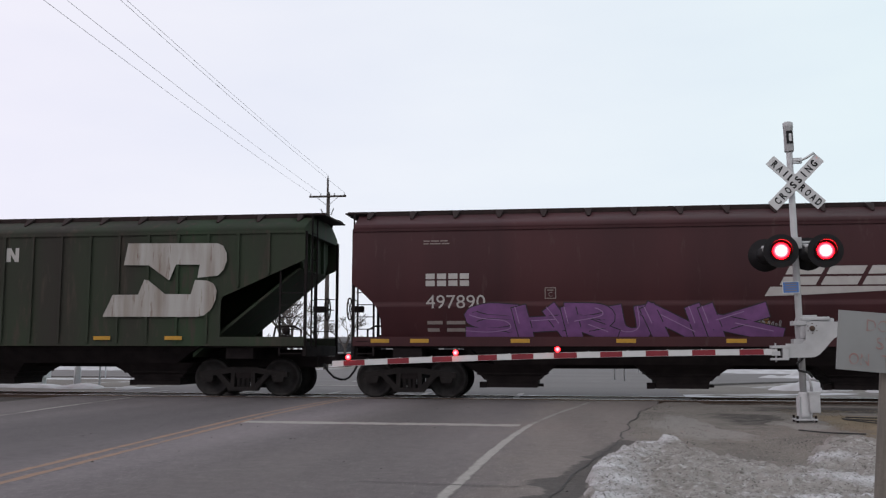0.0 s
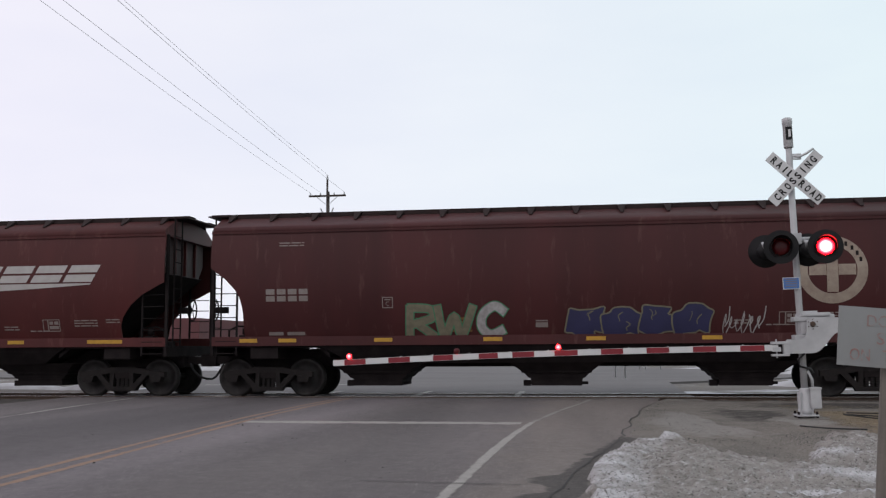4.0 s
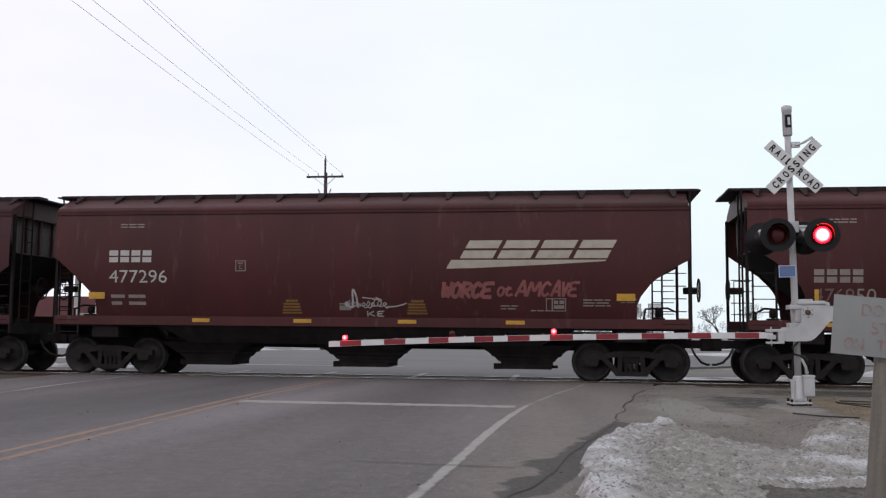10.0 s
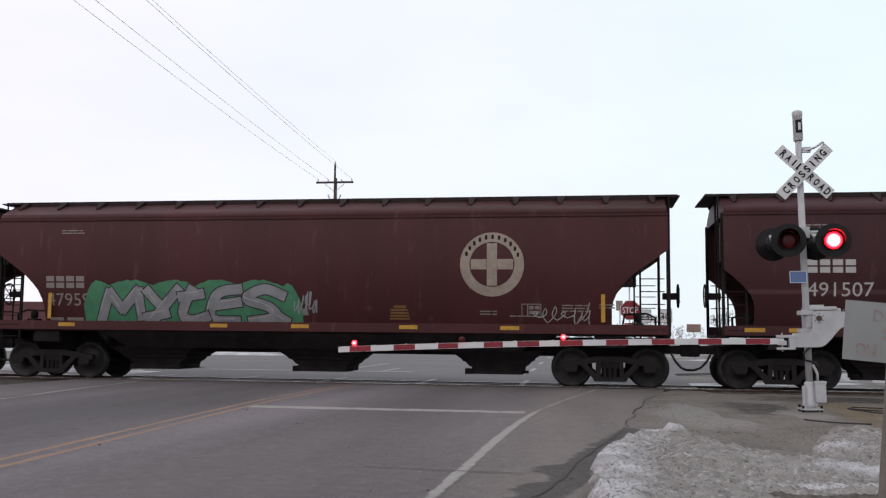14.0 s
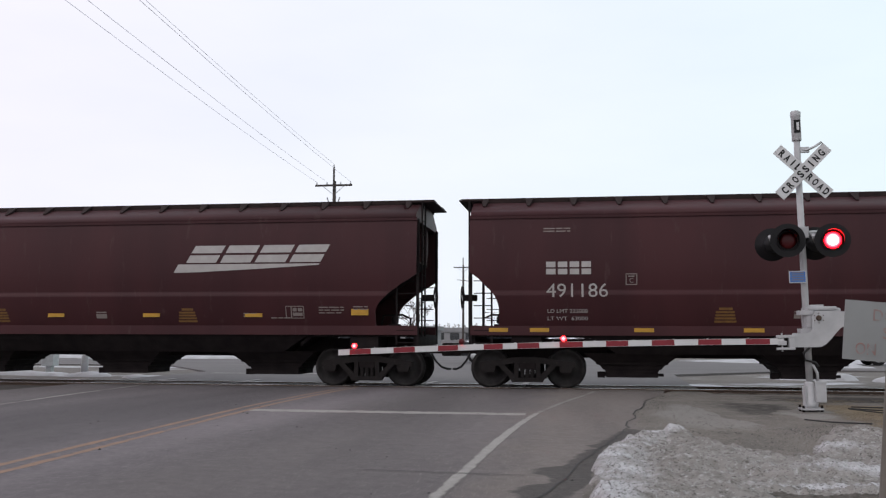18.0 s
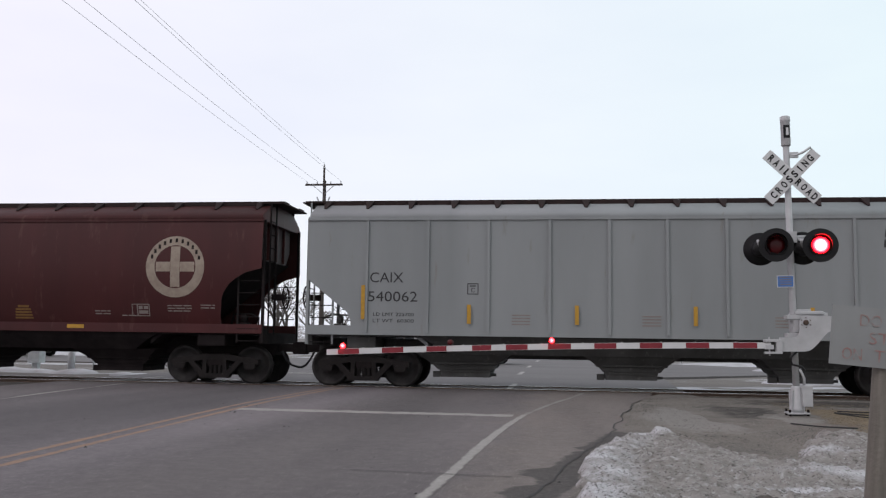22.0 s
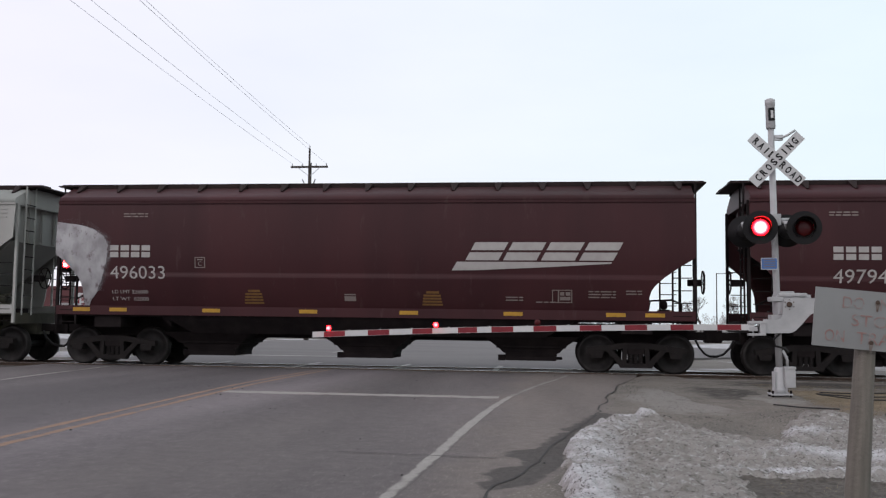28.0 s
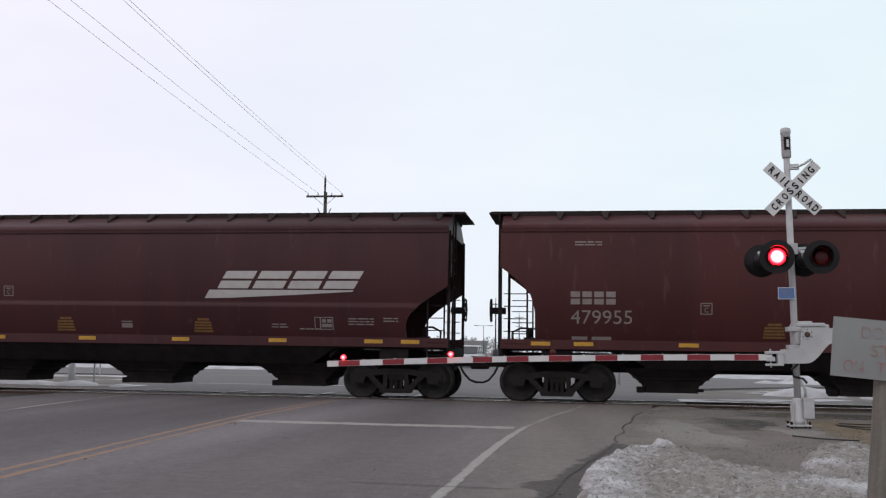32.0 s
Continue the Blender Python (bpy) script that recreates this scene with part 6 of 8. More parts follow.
for i, (kind, paint, number, emblem) in enumerate(CARS):
    if number in ("50", "479596"):
        kind = "rounded"
    length, cut, style = SHAPES[kind]
    label = "%s covered hopper car on the track, %s" % (WORDS[paint], {"swoosh": "white lettering", "round": "round emblem", "tan": "dusty lettering", "": "grain hopper"}[emblem])
    if kind not in templates:
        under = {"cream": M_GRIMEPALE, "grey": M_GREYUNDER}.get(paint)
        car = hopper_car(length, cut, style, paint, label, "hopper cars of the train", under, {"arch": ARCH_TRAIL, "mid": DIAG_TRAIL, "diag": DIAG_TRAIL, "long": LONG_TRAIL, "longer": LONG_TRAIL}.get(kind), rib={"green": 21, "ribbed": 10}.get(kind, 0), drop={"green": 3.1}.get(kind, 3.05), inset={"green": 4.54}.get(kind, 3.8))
        templates[kind] = (car, paint, [c for c in (car, *car.children_recursive)])
    else:
        base, base_paint, original = templates[kind]
        # copy the bare car, without the lettering of the first one
        extra = [c for c in base.children if c not in original]
        for c in extra:
            c.parent = None
        car = copy_thing(base, pose(0, TRACK_Y, 0))
        for c in extra:
            c.parent = base
        car["label"] = label
        if paint != base_paint:
            for c in car.children_recursive:
                if c.type == "MESH" and c.material_slots and c.material_slots[0].material == PAINTS[base_paint]:
                    c.material_slots[0].link = "OBJECT"
                    c.material_slots[0].material = PAINTS[paint]
    half = length / 2 - 0.60
    ink = M_TAN if emblem == "tan" else M_CREAMINK if i in (7, 9, 11, 14, 27, 33) else M_WHITE
    if kind in ("arch", "mid", "diag", "long", "longer", "rounded"):
        shape_kind, kind = kind, {"longer": "long", "rounded": "long"}.get(kind, kind)
        series = number[:3]
        x_no, z_no, w_no, gap_no = {"arch": (-5.92, 2.11, 1.40, 0.52), "mid": (-5.69, 2.30, 1.70, 0.53), "diag": (-6.29, 2.28, 1.50, 0.50), "long": (-6.95, 2.03, 1.50, 0.43)}[kind]
        if series == "490":
            x_no, z_no, gap_no, w_no = -5.98, 2.04, 0.44, 1.53
        elif series == "498":
            x_no, z_no, w_no, gap_no = -6.11, 2.23, 1.54, 0.53
        elif emblem == "round" or series == "479":
            x_no, z_no, w_no, gap_no = -6.90, 1.85, 1.42, 0.44
        x_no, z_no, w_no = {2: (-6.33, 2.25, 1.53), 3: (-6.88, 2.10, 1.39), 6: (-6.82, 1.88, 1.42), 11: (-6.25, 2.26, 1.50), 13: (-7.08, 2.02, 1.40), 14: (-7.01, 2.02, 1.56), 15: (-6.93, 1.82, 1.39), 21: (-7.03, 2.05, 1.51),
                            23: (-6.97, 1.85, 1.50), 30: (-6.28, 2.11, 1.40), 25: (-7.24, 2.01, 1.51), 35: (-6.68, 1.82, 1.39)}.get(i, (x_no, z_no, w_no))
        if i == 12:
            side_text(car, number, x_no + 0.90, z_no, 0.42, 0.31, M_DULLWHITE, style)
            side_text(car, "4769", x_no, z_no, 0.86, 0.31, M_FAINT, style)
            number = ""
        number_block(car, number, half, style, M_DULLWHITE if emblem == "round" or series == "479" else (M_TAN if emblem == "tan" else M_WHITE), dx=half + x_no, zn=z_no, w=w_no, gapz=gap_no, loads=LOADS.get(number))
        plate_x, plate_z = {"arch": (-4.12, 2.38), "mid": (-2.27, 2.56), "diag": (-4.24, 2.52), "long": (-4.05, 2.10)}[kind]
        plate_x, plate_z = {1: (-3.14, 2.32), 3: (-3.18, 2.28), 11: (-3.0, 2.54), 18: (-3.53, 2.25), 19: (-3.56, 2.25), 21: (-4.24, 2.29), 25: (-4.44, 2.25), 31: (-3.64, 2.35), 34: (-3.54, 2.37), 35: (-3.78, 2.05)}.get(i, (plate_x, plate_z))
        if i != 15:
            plate_square(car, plate_x, plate_z, style, M_DULLWHITE)
        if emblem in ("swoosh", "tan"):
            mark_x = {2: 2.11, 3: 3.14, 8: 1.66, 11: 2.15, 13: 2.32, 14: 2.31, 18: 1.71, 19: 1.65, 21: 2.39, 26: 2.05, 28: 2.05, 30: 2.14, 31: 1.81, 32: 1.67}.get(i, {"arch": 1.74, "mid": 2.40, "diag": 2.11, "long": 2.25}[kind])
            mark_z = 2.35 if series in ("496", "497") else 2.73 if series == "490" else 2.60
            if i == 3:
                swoosh(car, mark_x, style, ink, z=2.66, w=3.28, h=0.50)
            else:
                swoosh(car, mark_x, style, ink, z=mark_z, w=4.12)
        else:
            round_emblem(car, {5: 6.12, 6: 4.46, 12: 5.43, 15: 4.29, 23: 6.11}[i], 2.83, style, M_TAN, 0.75)
        small_stencils(car, half, style, M_DULLWHITE, i, (-2.67, 1.67) if i == 30 else (-1.55, 1.14) if i == 13 else (-3.05, 1.96) if i in (18, 19) else {"diag": (-1.62, 1.44), "long": (-2.17, 2.08)}.get(kind, (-1.92, 1.67)), {"mid": 4.40, "long": 5.2}.get(kind, 4.70))
        if i in (18, 19):
            strips(car, half, style, (-4.06, -1.52, 1.02, 3.66), 1.70)
            for x in (-6.31, 6.31):
                part("reflective_strip", ME["broad_strip"], None, car).location = (x, -(bulge(style, 1.78) + 0.016), 1.78)
        elif kind == "arch":
            strips(car, half, style, (-7.04, -6.09, -3.72, -1.31, 1.12, 3.57, 5.92, 6.80))
        elif kind == "diag":
            strips(car, half, style, (-3.6, -1.2, 1.08, 3.45) if i == 26 else (-3.89, -1.34, 1.21, 3.76))
            for x in (-6.6, 6.29) if i == 11 else (-6.2, 6.14):
                if i == 11:
                    part("reflective_strip", ME["broad_strip"], None, car).location = (x, -(bulge(style, 1.95) + 0.016), 1.95)
                else:
                    part("reflective_strip", ME["long_strip"], None, car).location = (x, -(sill_y(style) + 0.005), 1.355)
        elif kind == "mid":
            strips(car, half, style, (-6.84, -6.28, -3.88, -1.38, 1.18, 3.72, 6.12, 6.70))
        elif shape_kind == "rounded":
            strips(car, half, style, (-half + 1.9, -half + 5.9, -0.35, 2.3, 4.7))
            for x in (-half + 1.46, half - 1.46):
                part("reflective_strip", ME["tall_strip"], None, car).location = (x, -(bulge(style, 2.05) + 0.016), 1.90)
        elif i == 3:
            strips(car, half, style, (-6.29, -4.04, -2.11, -0.01, 1.88, 3.71, 5.89))
        elif i == 13:
            strips(car, half, style, (-5.03, -2.23, 0.54, 4.08), 1.58)
            for x in (-7.0, 6.88):
                part("reflective_strip", ME["broad_strip"], None, car).location = (x, -(bulge(style, 1.82) + 0.016), 1.82)
        else:
            strips(car, half, style, (-7.37, -6.39, -4.04, -1.44, 0.93, 3.51))
    train.append(car)

# what sets single cars apart
car = train[0]
h0 = 18.4 / 2 - 0.6
pl = "flat"
bar = lambda x0, x1, z0, z1: rect(h0 - x0, h0 - x1, z0, z1)
part("big_emblem", shapes([[(4.10, 3.75), (6.42, 3.72), (6.56, 3.65), (6.65, 3.48), (6.66, 3.29), (6.58, 3.07), (6.44, 2.93), (5.92, 2.88), (5.97, 3.20), (5.36, 3.21), (5.20, 2.82), (4.65, 3.20), (4.00, 3.21)]], on_side("flat", 0.062)), M_EMBLEM, car, "large white painted emblem, rust streaked")
part("big_emblem", shapes([[(3.74, 2.48), (4.40, 2.48), (4.55, 2.85), (4.67, 2.82), (5.10, 2.49), (5.76, 2.48), (5.86, 2.83), (6.18, 2.81), (6.34, 2.73), (6.42, 2.57), (6.40, 2.35), (6.29, 2.11), (6.12, 1.97), (5.92, 1.93), (3.49, 1.94)]], on_side("flat", 0.062)), M_EMBLEM, car, "large white painted emblem, rust streaked")
side_mark(car, [rect(0.81, 0.93, 3.33, 3.68), rect(1.05, 1.15, 3.33, 3.68), [(0.93, 3.68), (0.93, 3.52), (1.05, 3.33), (1.05, 3.48)]], M_WHITE, "flat", "painted_letter_shape", lift=0.008)
for x in (h0 - 8.4, h0 - 5.1, h0 - 3.25):
    part("reflective_strip", ME["strip"], None, car).matrix_basis = pose(x, -1.63, 1.42)

sprayed_letters(train[1], (("S", -5.05, -3.66), ("H", -3.85, -2.55), ("R", -2.72, -1.52), ("U", -1.72, -0.66), ("N", -0.92, 0.58), ("K", 0.36, 1.98)), 1.31, 2.22, 0.335, "purple", "black", "curved", 0.022, -0.16, "lilac")
tag_strokes(train[1], 1.55, 2.12, 1.55, 1.84, 5, 0.025, "silver", "curved", 3)
block_piece(train[3], -0.2, 2.5, 1.36, 2.2, 5, None, "olive", "curved", 5, rim=0.022, spike=0.14)
tag_strokes(train[3], 4.07, 4.58, 1.76, 2.09, 7, 0.03, "blue", "curved", 4)
tag_strokes(train[3], -6.7, -5.8, 1.42, 1.7, 5, 0.03, "grey", "curved", 6)
sprayed_letters(train[5], (("R", -3.5, -2.75), ("W", -2.85, -1.85)), 1.36, 2.18, 0.17, "olive", "greenp", "curved", 0.025, 0.1)
sprayed_letters(train[5], (("C", -1.8, -1.1),), 1.36, 2.22, 0.2, "white", "greenp", "curved", 0.025, 0.1)
block_piece(train[5], 0.31, 3.5, 1.38, 2.09, 4, "navy", "olive", "curved", 9, rim=0.024, spike=0.2)
tag_strokes(train[5], 3.75, 4.6, 1.4, 2.05, 6, 0.03, "white", "curved", 10)
ragged_backing(train[6], -3.32, 3.06, 1.36, 2.56, "silver", "curved", 2.0, 0.007)
ragged_backing(train[6], -3.24, 2.98, 1.36, 2.49, "orange", "curved", 2.0, 0.0095)
sprayed_letters(train[6], (("A", -2.95, -1.45), ("L", -1.25, 0.0), ("E", 0.05, 1.38), ("S", 1.42, 2.78)), 1.40, 2.36, 0.23, "gold", "navy", "curved", 0.10, 0.05, None, base=0.0115)
tag_strokes(train[6], -3.7, -3.05, 1.7, 2.5, 8, 0.035, "silver", "curved", 22)
tag_strokes(train[6], 3.0, 3.5, 1.7, 2.38, 8, 0.035, "silver", "curved", 23)
tag_strokes(train[6], 5.39, 6.86, 1.72, 2.06, 7, 0.022, "grey", "curved", 25)
tag_strokes(train[7], -5.2, -1.3, 1.40, 1.55, 16, 0.02, "grey", "curved", 24)
sprayed_letters(train[9], (("B", -1.15, -0.62), ("I", -0.70, -0.38), ("G", -0.45, 0.14), ("G", 0.06, 0.64), ("I", 0.56, 0.88), ("E", 0.82, 1.58)), 1.47, 2.18, 0.15, "grey", "teal", "curved", 0.03, 0.0)
tag_strokes(train[9], 1.72, 2.9, 1.44, 1.70, 6, 0.03, "teal", "curved", 32)
sprayed_letters(train[11], (("W", 2.02, 2.30), ("O", 2.26, 2.52), ("R", 2.50, 2.76), ("C", 2.74, 2.98), ("E", 2.96, 3.26)), 1.90, 2.30, 0.085, "pink", "pink", "curved", 0.004, 0.25)
sprayed_letters(train[11], (("O", 3.34, 3.52), ("hook", 3.52, 3.72)), 1.95, 2.20, 0.05, "pink", "pink", "curved", 0.004, 0.2)
sprayed_letters(train[11], (("A", 3.78, 4.06), ("M", 4.04, 4.38), ("C", 4.36, 4.58), ("A", 4.60, 4.84), ("V", 4.82, 5.0), ("E", 4.98, 5.22)), 1.95, 2.31, 0.06, "pink", "pink", "curved", 0.004, 0.25)
tag_strokes(train[11], -0.3, 0.75, 1.66, 1.86, 7, 0.026, "white", "curved", 42)
part("spray_paint", ribbon(spline([(-0.28, 1.78), (-0.12, 1.70), (-0.10, 2.10), (-0.02, 1.95), (0.02, 1.68)]), 0.045, on_side("curved", 0.011)), M_GRAFF["white"], train[11], "white sprayed tag stroke")
part("spray_paint", ribbon(spline([(0.12, 1.92), (0.32, 1.90), (0.60, 1.86), (0.45, 1.92)]), 0.028, on_side("curved", 0.012)), M_GRAFF["white"], train[11], "white sprayed tag stroke")
part("spray_paint", ribbon(spline([(0.70, 1.70), (0.95, 1.72), (1.20, 1.79)]), 0.030, on_side("curved", 0.013)), M_GRAFF["white"], train[11], "white sprayed tag stroke")
sprayed_letters(train[11], (("K", 0.22, 0.40), ("E", 0.46, 0.64)), 1.47, 1.61, 0.028, "white", "white", "curved", 0.001, 0.1)
for k, (xa, xb) in enumerate(((-5.5, -4.3), (-4.0, -3.2), (-2.7, -1.5), (-1.2, 0.4), (0.7, 2.2), (2.5, 4.4))):
    block_piece(train[12], xa, xb, 1.47, 1.95, 3, None, "grey", "curved", 143 + k, rim=0.026, spike=0.35)
tag_strokes(train[13], -4.7, -3.3, 1.36, 1.95, 6, 0.03, "grey", "curved", 44)
sprayed_letters(train[13], (("C", 1.46, 1.82), ("U", 1.74, 2.06), ("A", 2.0, 2.36), ("T", 2.28, 2.62), ("S", 2.58, 3.0)), 1.74, 2.32, 0.085, "black", "black", "curved", 0.002, 0.1)
tag_strokes(train[14], -6.9, -6.5, 1.5, 1.8, 3, 0.03, "grey", "curved", 46)
ragged_backing(train[15], -5.95, -0.3, 1.28, 2.46, "greenp", "curved", 1.1, 0.007)
sprayed_letters(train[15], (("peaks", -5.55, -4.25), ("fork", -4.45, -3.35), ("hook", -3.55, -2.55), ("comb", -2.75, -1.75), ("curl", -1.95, -0.7)), 1.34, 2.36, 0.24, "silver", "black", "curved", 0.028, 0.22, "white")
tag_strokes(train[15], -5.5, -0.6, 1.32, 1.46, 14, 0.05, "violet", "curved", 52)
tag_strokes(train[15], -0.48, 0.08, 1.45, 2.19, 5, 0.03, "silver", "curved", 54)
tag_strokes(train[15], 5.2, 6.6, 1.40, 1.95, 6, 0.03, "white", "curved", 53)
block_piece(train[18], -2.29, 0.35, 1.34, 2.03, 5, "black", "silver", "curved", 61, lean=0.1, rim=0.022)
sprayed_letters(train[18], (("V", 1.62, 2.85), ("O", 2.70, 3.66), ("I", 3.58, 4.0), ("S", 3.88, 4.92), ("E", 4.82, 5.85)), 1.32, 2.06, 0.24, "black", "silver", "curved", 0.018, 0.1)
tag_strokes(train[18], 6.14, 7.3, 2.2, 3.0, 5, 0.025, "silver", "curved", 63)
tag_strokes(train[18], -3.1, -2.5, 1.36, 1.6, 4, 0.025, "silver", "curved", 60)
tag_strokes(train[21], 2.0, 4.6, 1.5, 2.0, 9, 0.04, "black", "curved", 64)
for k, (xa, xb) in enumerate(((-5.7, -4.6), (-4.3, -3.1), (-2.8, -1.9), (-1.5, -0.6), (-0.4, 0.7))):
    block_piece(train[25], xa, xb, 1.50, 1.82, 4, None, "olive", "curved", 171 + k, rim=0.022, spike=0.4)
tag_strokes(train[25], 1.27, 2.5, 1.44, 2.22, 9, 0.05, "white", "curved", 72)
part("spray_paint", ribbon([(2.62 + 0.24 * math.cos(a), 1.83 + 0.26 * math.sin(a)) for a in [0.3 * k for k in range(22)]], 0.045, on_side("curved", 0.011)), M_GRAFF["white"], train[25], "white sprayed ring")
tag_strokes(train[25], 5.57, 6.75, 1.46, 2.1, 9, 0.05, "white", "curved", 73)
part("spray_paint", ribbon([(6.85 + 0.2 * math.cos(a), 1.76 + 0.24 * math.sin(a)) for a in [0.3 * k for k in range(22)]], 0.04, on_side("curved", 0.011)), M_GRAFF["white"], train[25], "white sprayed ring")
tag_strokes(train[25], 4.9, 5.4, 1.80, 2.05, 4, 0.05, "white", "curved", 75)
tag_strokes(train[25], -8.1, -7.6, 2.2, 2.7, 4, 0.08, "greenp", "curved", 74)
tag_strokes(train[25], -3.4, -2.8, 1.85, 2.05, 3, 0.06, "greenp", "curved", 76)
tag_strokes(train[26], 0.2, 2.0, 1.55, 1.85, 6, 0.05, "black", "curved", 77)
tag_strokes(train[27], -5.2, -2.3, 1.42, 1.75, 8, 0.035, "silver", "curved", 81)
sprayed_letters(train[27], (("O", -2.14, -1.84), ("C", -1.86, -1.54), ("E", -1.56, -1.24), ("A", -1.26, -0.92), ("D", -0.94, -0.56)), 1.50, 2.10, 0.042, "silver", "silver", "curved", 0.003, 0.1)
sprayed_letters(train[27], (("S", -0.38, -0.06), ("C", -0.06, 0.24), ("T", 0.22, 0.58), ("A", 0.54, 0.92), ("S", 0.90, 1.24)), 1.64, 2.16, 0.042, "silver", "silver", "curved", 0.003, 0.15)
part("spray_paint", ribbon([(0.1, 1.48), (0.42, 1.56), (0.52, 1.46), (0.9, 1.54)], 0.03, on_side("curved", 0.011)), M_GRAFF["silver"], train[27], "silver sprayed underline")
tag_strokes(train[27], 2.08, 3.4, 1.65, 2.22, 4, 0.045, "silver", "curved", 85)
block_piece(train[27], 4.7, 5.7, 1.5, 2.2, 1, None, "silver", "curved", 86, rim=0.026, spike=0.55)
tag_strokes(train[27], -5.0, -4.1, 1.75, 2.15, 4, 0.045, "silver", "curved", 82)
block_piece(train[31], -4.62, -2.65, 1.32, 1.74, 3, "navy", "silver", "curved", 91, lean=0.1, rim=0.03)
block_piece(train[31], -4.58, -2.60, 1.76, 2.16, 3, "navy", "silver", "curved", 95, lean=0.1, rim=0.03)
tag_strokes(train[31], -2.62, -2.0, 1.62, 2.02, 5, 0.028, "silver", "curved", 94)
sprayed_letters(train[31], (("O", -0.88, -0.08), ("M", -0.2, 0.5), ("A", 0.36, 0.85), ("S", 0.72, 1.15)), 1.48, 2.16, 0.035, "silver", "silver", "curved", 0.002, 0.12)
tag_strokes(train[31], 2.3, 4.5, 1.48, 1.92, 9, 0.035, "teal", "curved", 93)
# repainted pale corner, its edge fading out in specks of overspray
def primer_edge(z):
    table = ((1.40, -6.92), (1.53, -6.87), (1.74, -6.68), (2.15, -6.49), (2.57, -6.37), (2.92, -6.33), (3.15, -6.47), (3.32, -6.74), (3.42, -7.05), (3.50, -7.70))
    for (za, xa), (zb, xb) in zip(table, table[1:]):
        if z <= zb:
            return xa + (xb - xa) * (z - za) / (zb - za)
    return table[-1][1]


bm = bmesh.new()
rows = []
place = on_side("curved", 0.010)
for k in range(61):
    z = 1.45 + 2.05 * k / 60
    left = -(16.6 / 2 - 0.6) + cut_at(ARCH, z) + 0.01
    right = max(left + 0.03, primer_edge(z) + 0.05 * noise.noise(Vector((z * 9, 3, 0))))
    rows.append([bm.verts.new(place(left + (right - left) * q / 4, z)) for q in range(5)])
for ra, rb in zip(rows, rows[1:]):
    for q in range(4):
        bm.faces.new((ra[q], ra[q + 1], rb[q + 1], rb[q]))
part("primer_patch", bm, M_PRIMER, train[30], "pale grey painted-over patch, scuffed and streaked")
rnd = random.Random(77)
specks = []
for k in range(700):
    z = rnd.uniform(1.8, 3.49)
    out = abs(rnd.gauss(0, 0.075))
    steep = ease((z - 2.9) / 0.5)
    x, zz, r = primer_edge(z) + out * (1 - 0.6 * steep), z + out * steep, rnd.uniform(0.004, 0.010) * (1.15 - min(out, 0.15) * 4)
    specks.append([(x - r, zz), (x, zz - r), (x + r, zz), (x, zz + r)])
fringe = part("overspray", shapes(specks, on_side("curved", 0.007)), M_GRAFF["silver"], train[30])
fringe["kind"] = "stuff"

car = train[24]
h24 = 16.51 / 2 - 0.6
side_text(car, "CAIX", -6.12, 2.47, 0.80, 0.24, M_BLACKPAINT, "flat")
side_text(car, "540062", -6.16, 2.02, 1.18, 0.24, M_BLACKPAINT, "flat")
side_text(car, LOADS["540062"][0], -h24 + 1.62, 1.68, 0.98, 0.08, M_BLACKPAINT, "flat", 0)
side_text(car, LOADS["540062"][1], -h24 + 1.62, 1.53, 0.98, 0.08, M_BLACKPAINT, "flat", 0)
plate_square(car, -3.80, 2.2, "flat", M_BLACKPAINT)
side_mark(car, wordmark(5.2, 3.3, 0.92, 0.40, 0.12, 0.2)[2:], M_BLACKPAINT, "flat", "owner_emblem")
for x in (-3.75, -1.27, 1.37, 3.88):
    part("reflective_strip", ME["strip"], None, car).matrix_basis = pose(x, -1.63, 1.74, 0, 90, 0)
for x in (-6.27, 6.41):
    part("reflective_strip", ME["tall_strip"], None, car).location = (x, -1.63, 2.0)
side_mark(car, [rect(x, x + 0.42, z, z + 0.03) for x in (-h24 + 4.9, 0.2, 3.1, h24 - 2.6) for z in (1.50, 1.57, 1.64, 1.71)], M_DULLWHITE, "flat", "small_stencils")
car = train[29]
h29 = 17.72 / 2 - 0.6
part("board_emblem", shapes([rect(3.75, 4.2, 1.6, 1.88)], on_side("curved")), M_BLACKPAINT, car, "small dark data panel")
side_mark(car, [rect(h29 - 3.5, h29 - 2.0, z, z + 0.04) for z in (2.45, 2.54)] + [rect(h29 - 3.45, h29 - 3.0, z, z + 0.03) for z in (1.62, 1.7)], M_GRIMESHADE, "curved", "small_stencils")
strips(car, h29, "curved", (h29 - 2.0, h29 - 5.2, h29 - 7.0, 0.5, -2.5, -5.5))
for z in (3.62, 3.72, 3.82):
    part("body_bead", box(-h29 + 0.2, h29 - 0.2, -(bulge("curved", z) + 0.012), -(bulge("curved", z) - 0.01), z, z + 0.03), PAINTS["cream"], car)


def rolled(t):
    """How far the train has come by t seconds."""
    u = (t - 16) / 16
    return t * (17.9031 + 0.15107 * u - 0.02647 * u * u + 0.00934 * u ** 3)


def right_lit(t):
    """Which of the two alternating lamps is lit: the right-hand one, or else the left."""
    if t < 25.75:
        late = 22.3 < t < 23.4 or t > 24.4
        return ((t - (1.015 if late else 0.945)) / 1.001) % 1.0 < 0.5
    return not ((t - 27.96) / 0.978) % 1.0 < 0.48


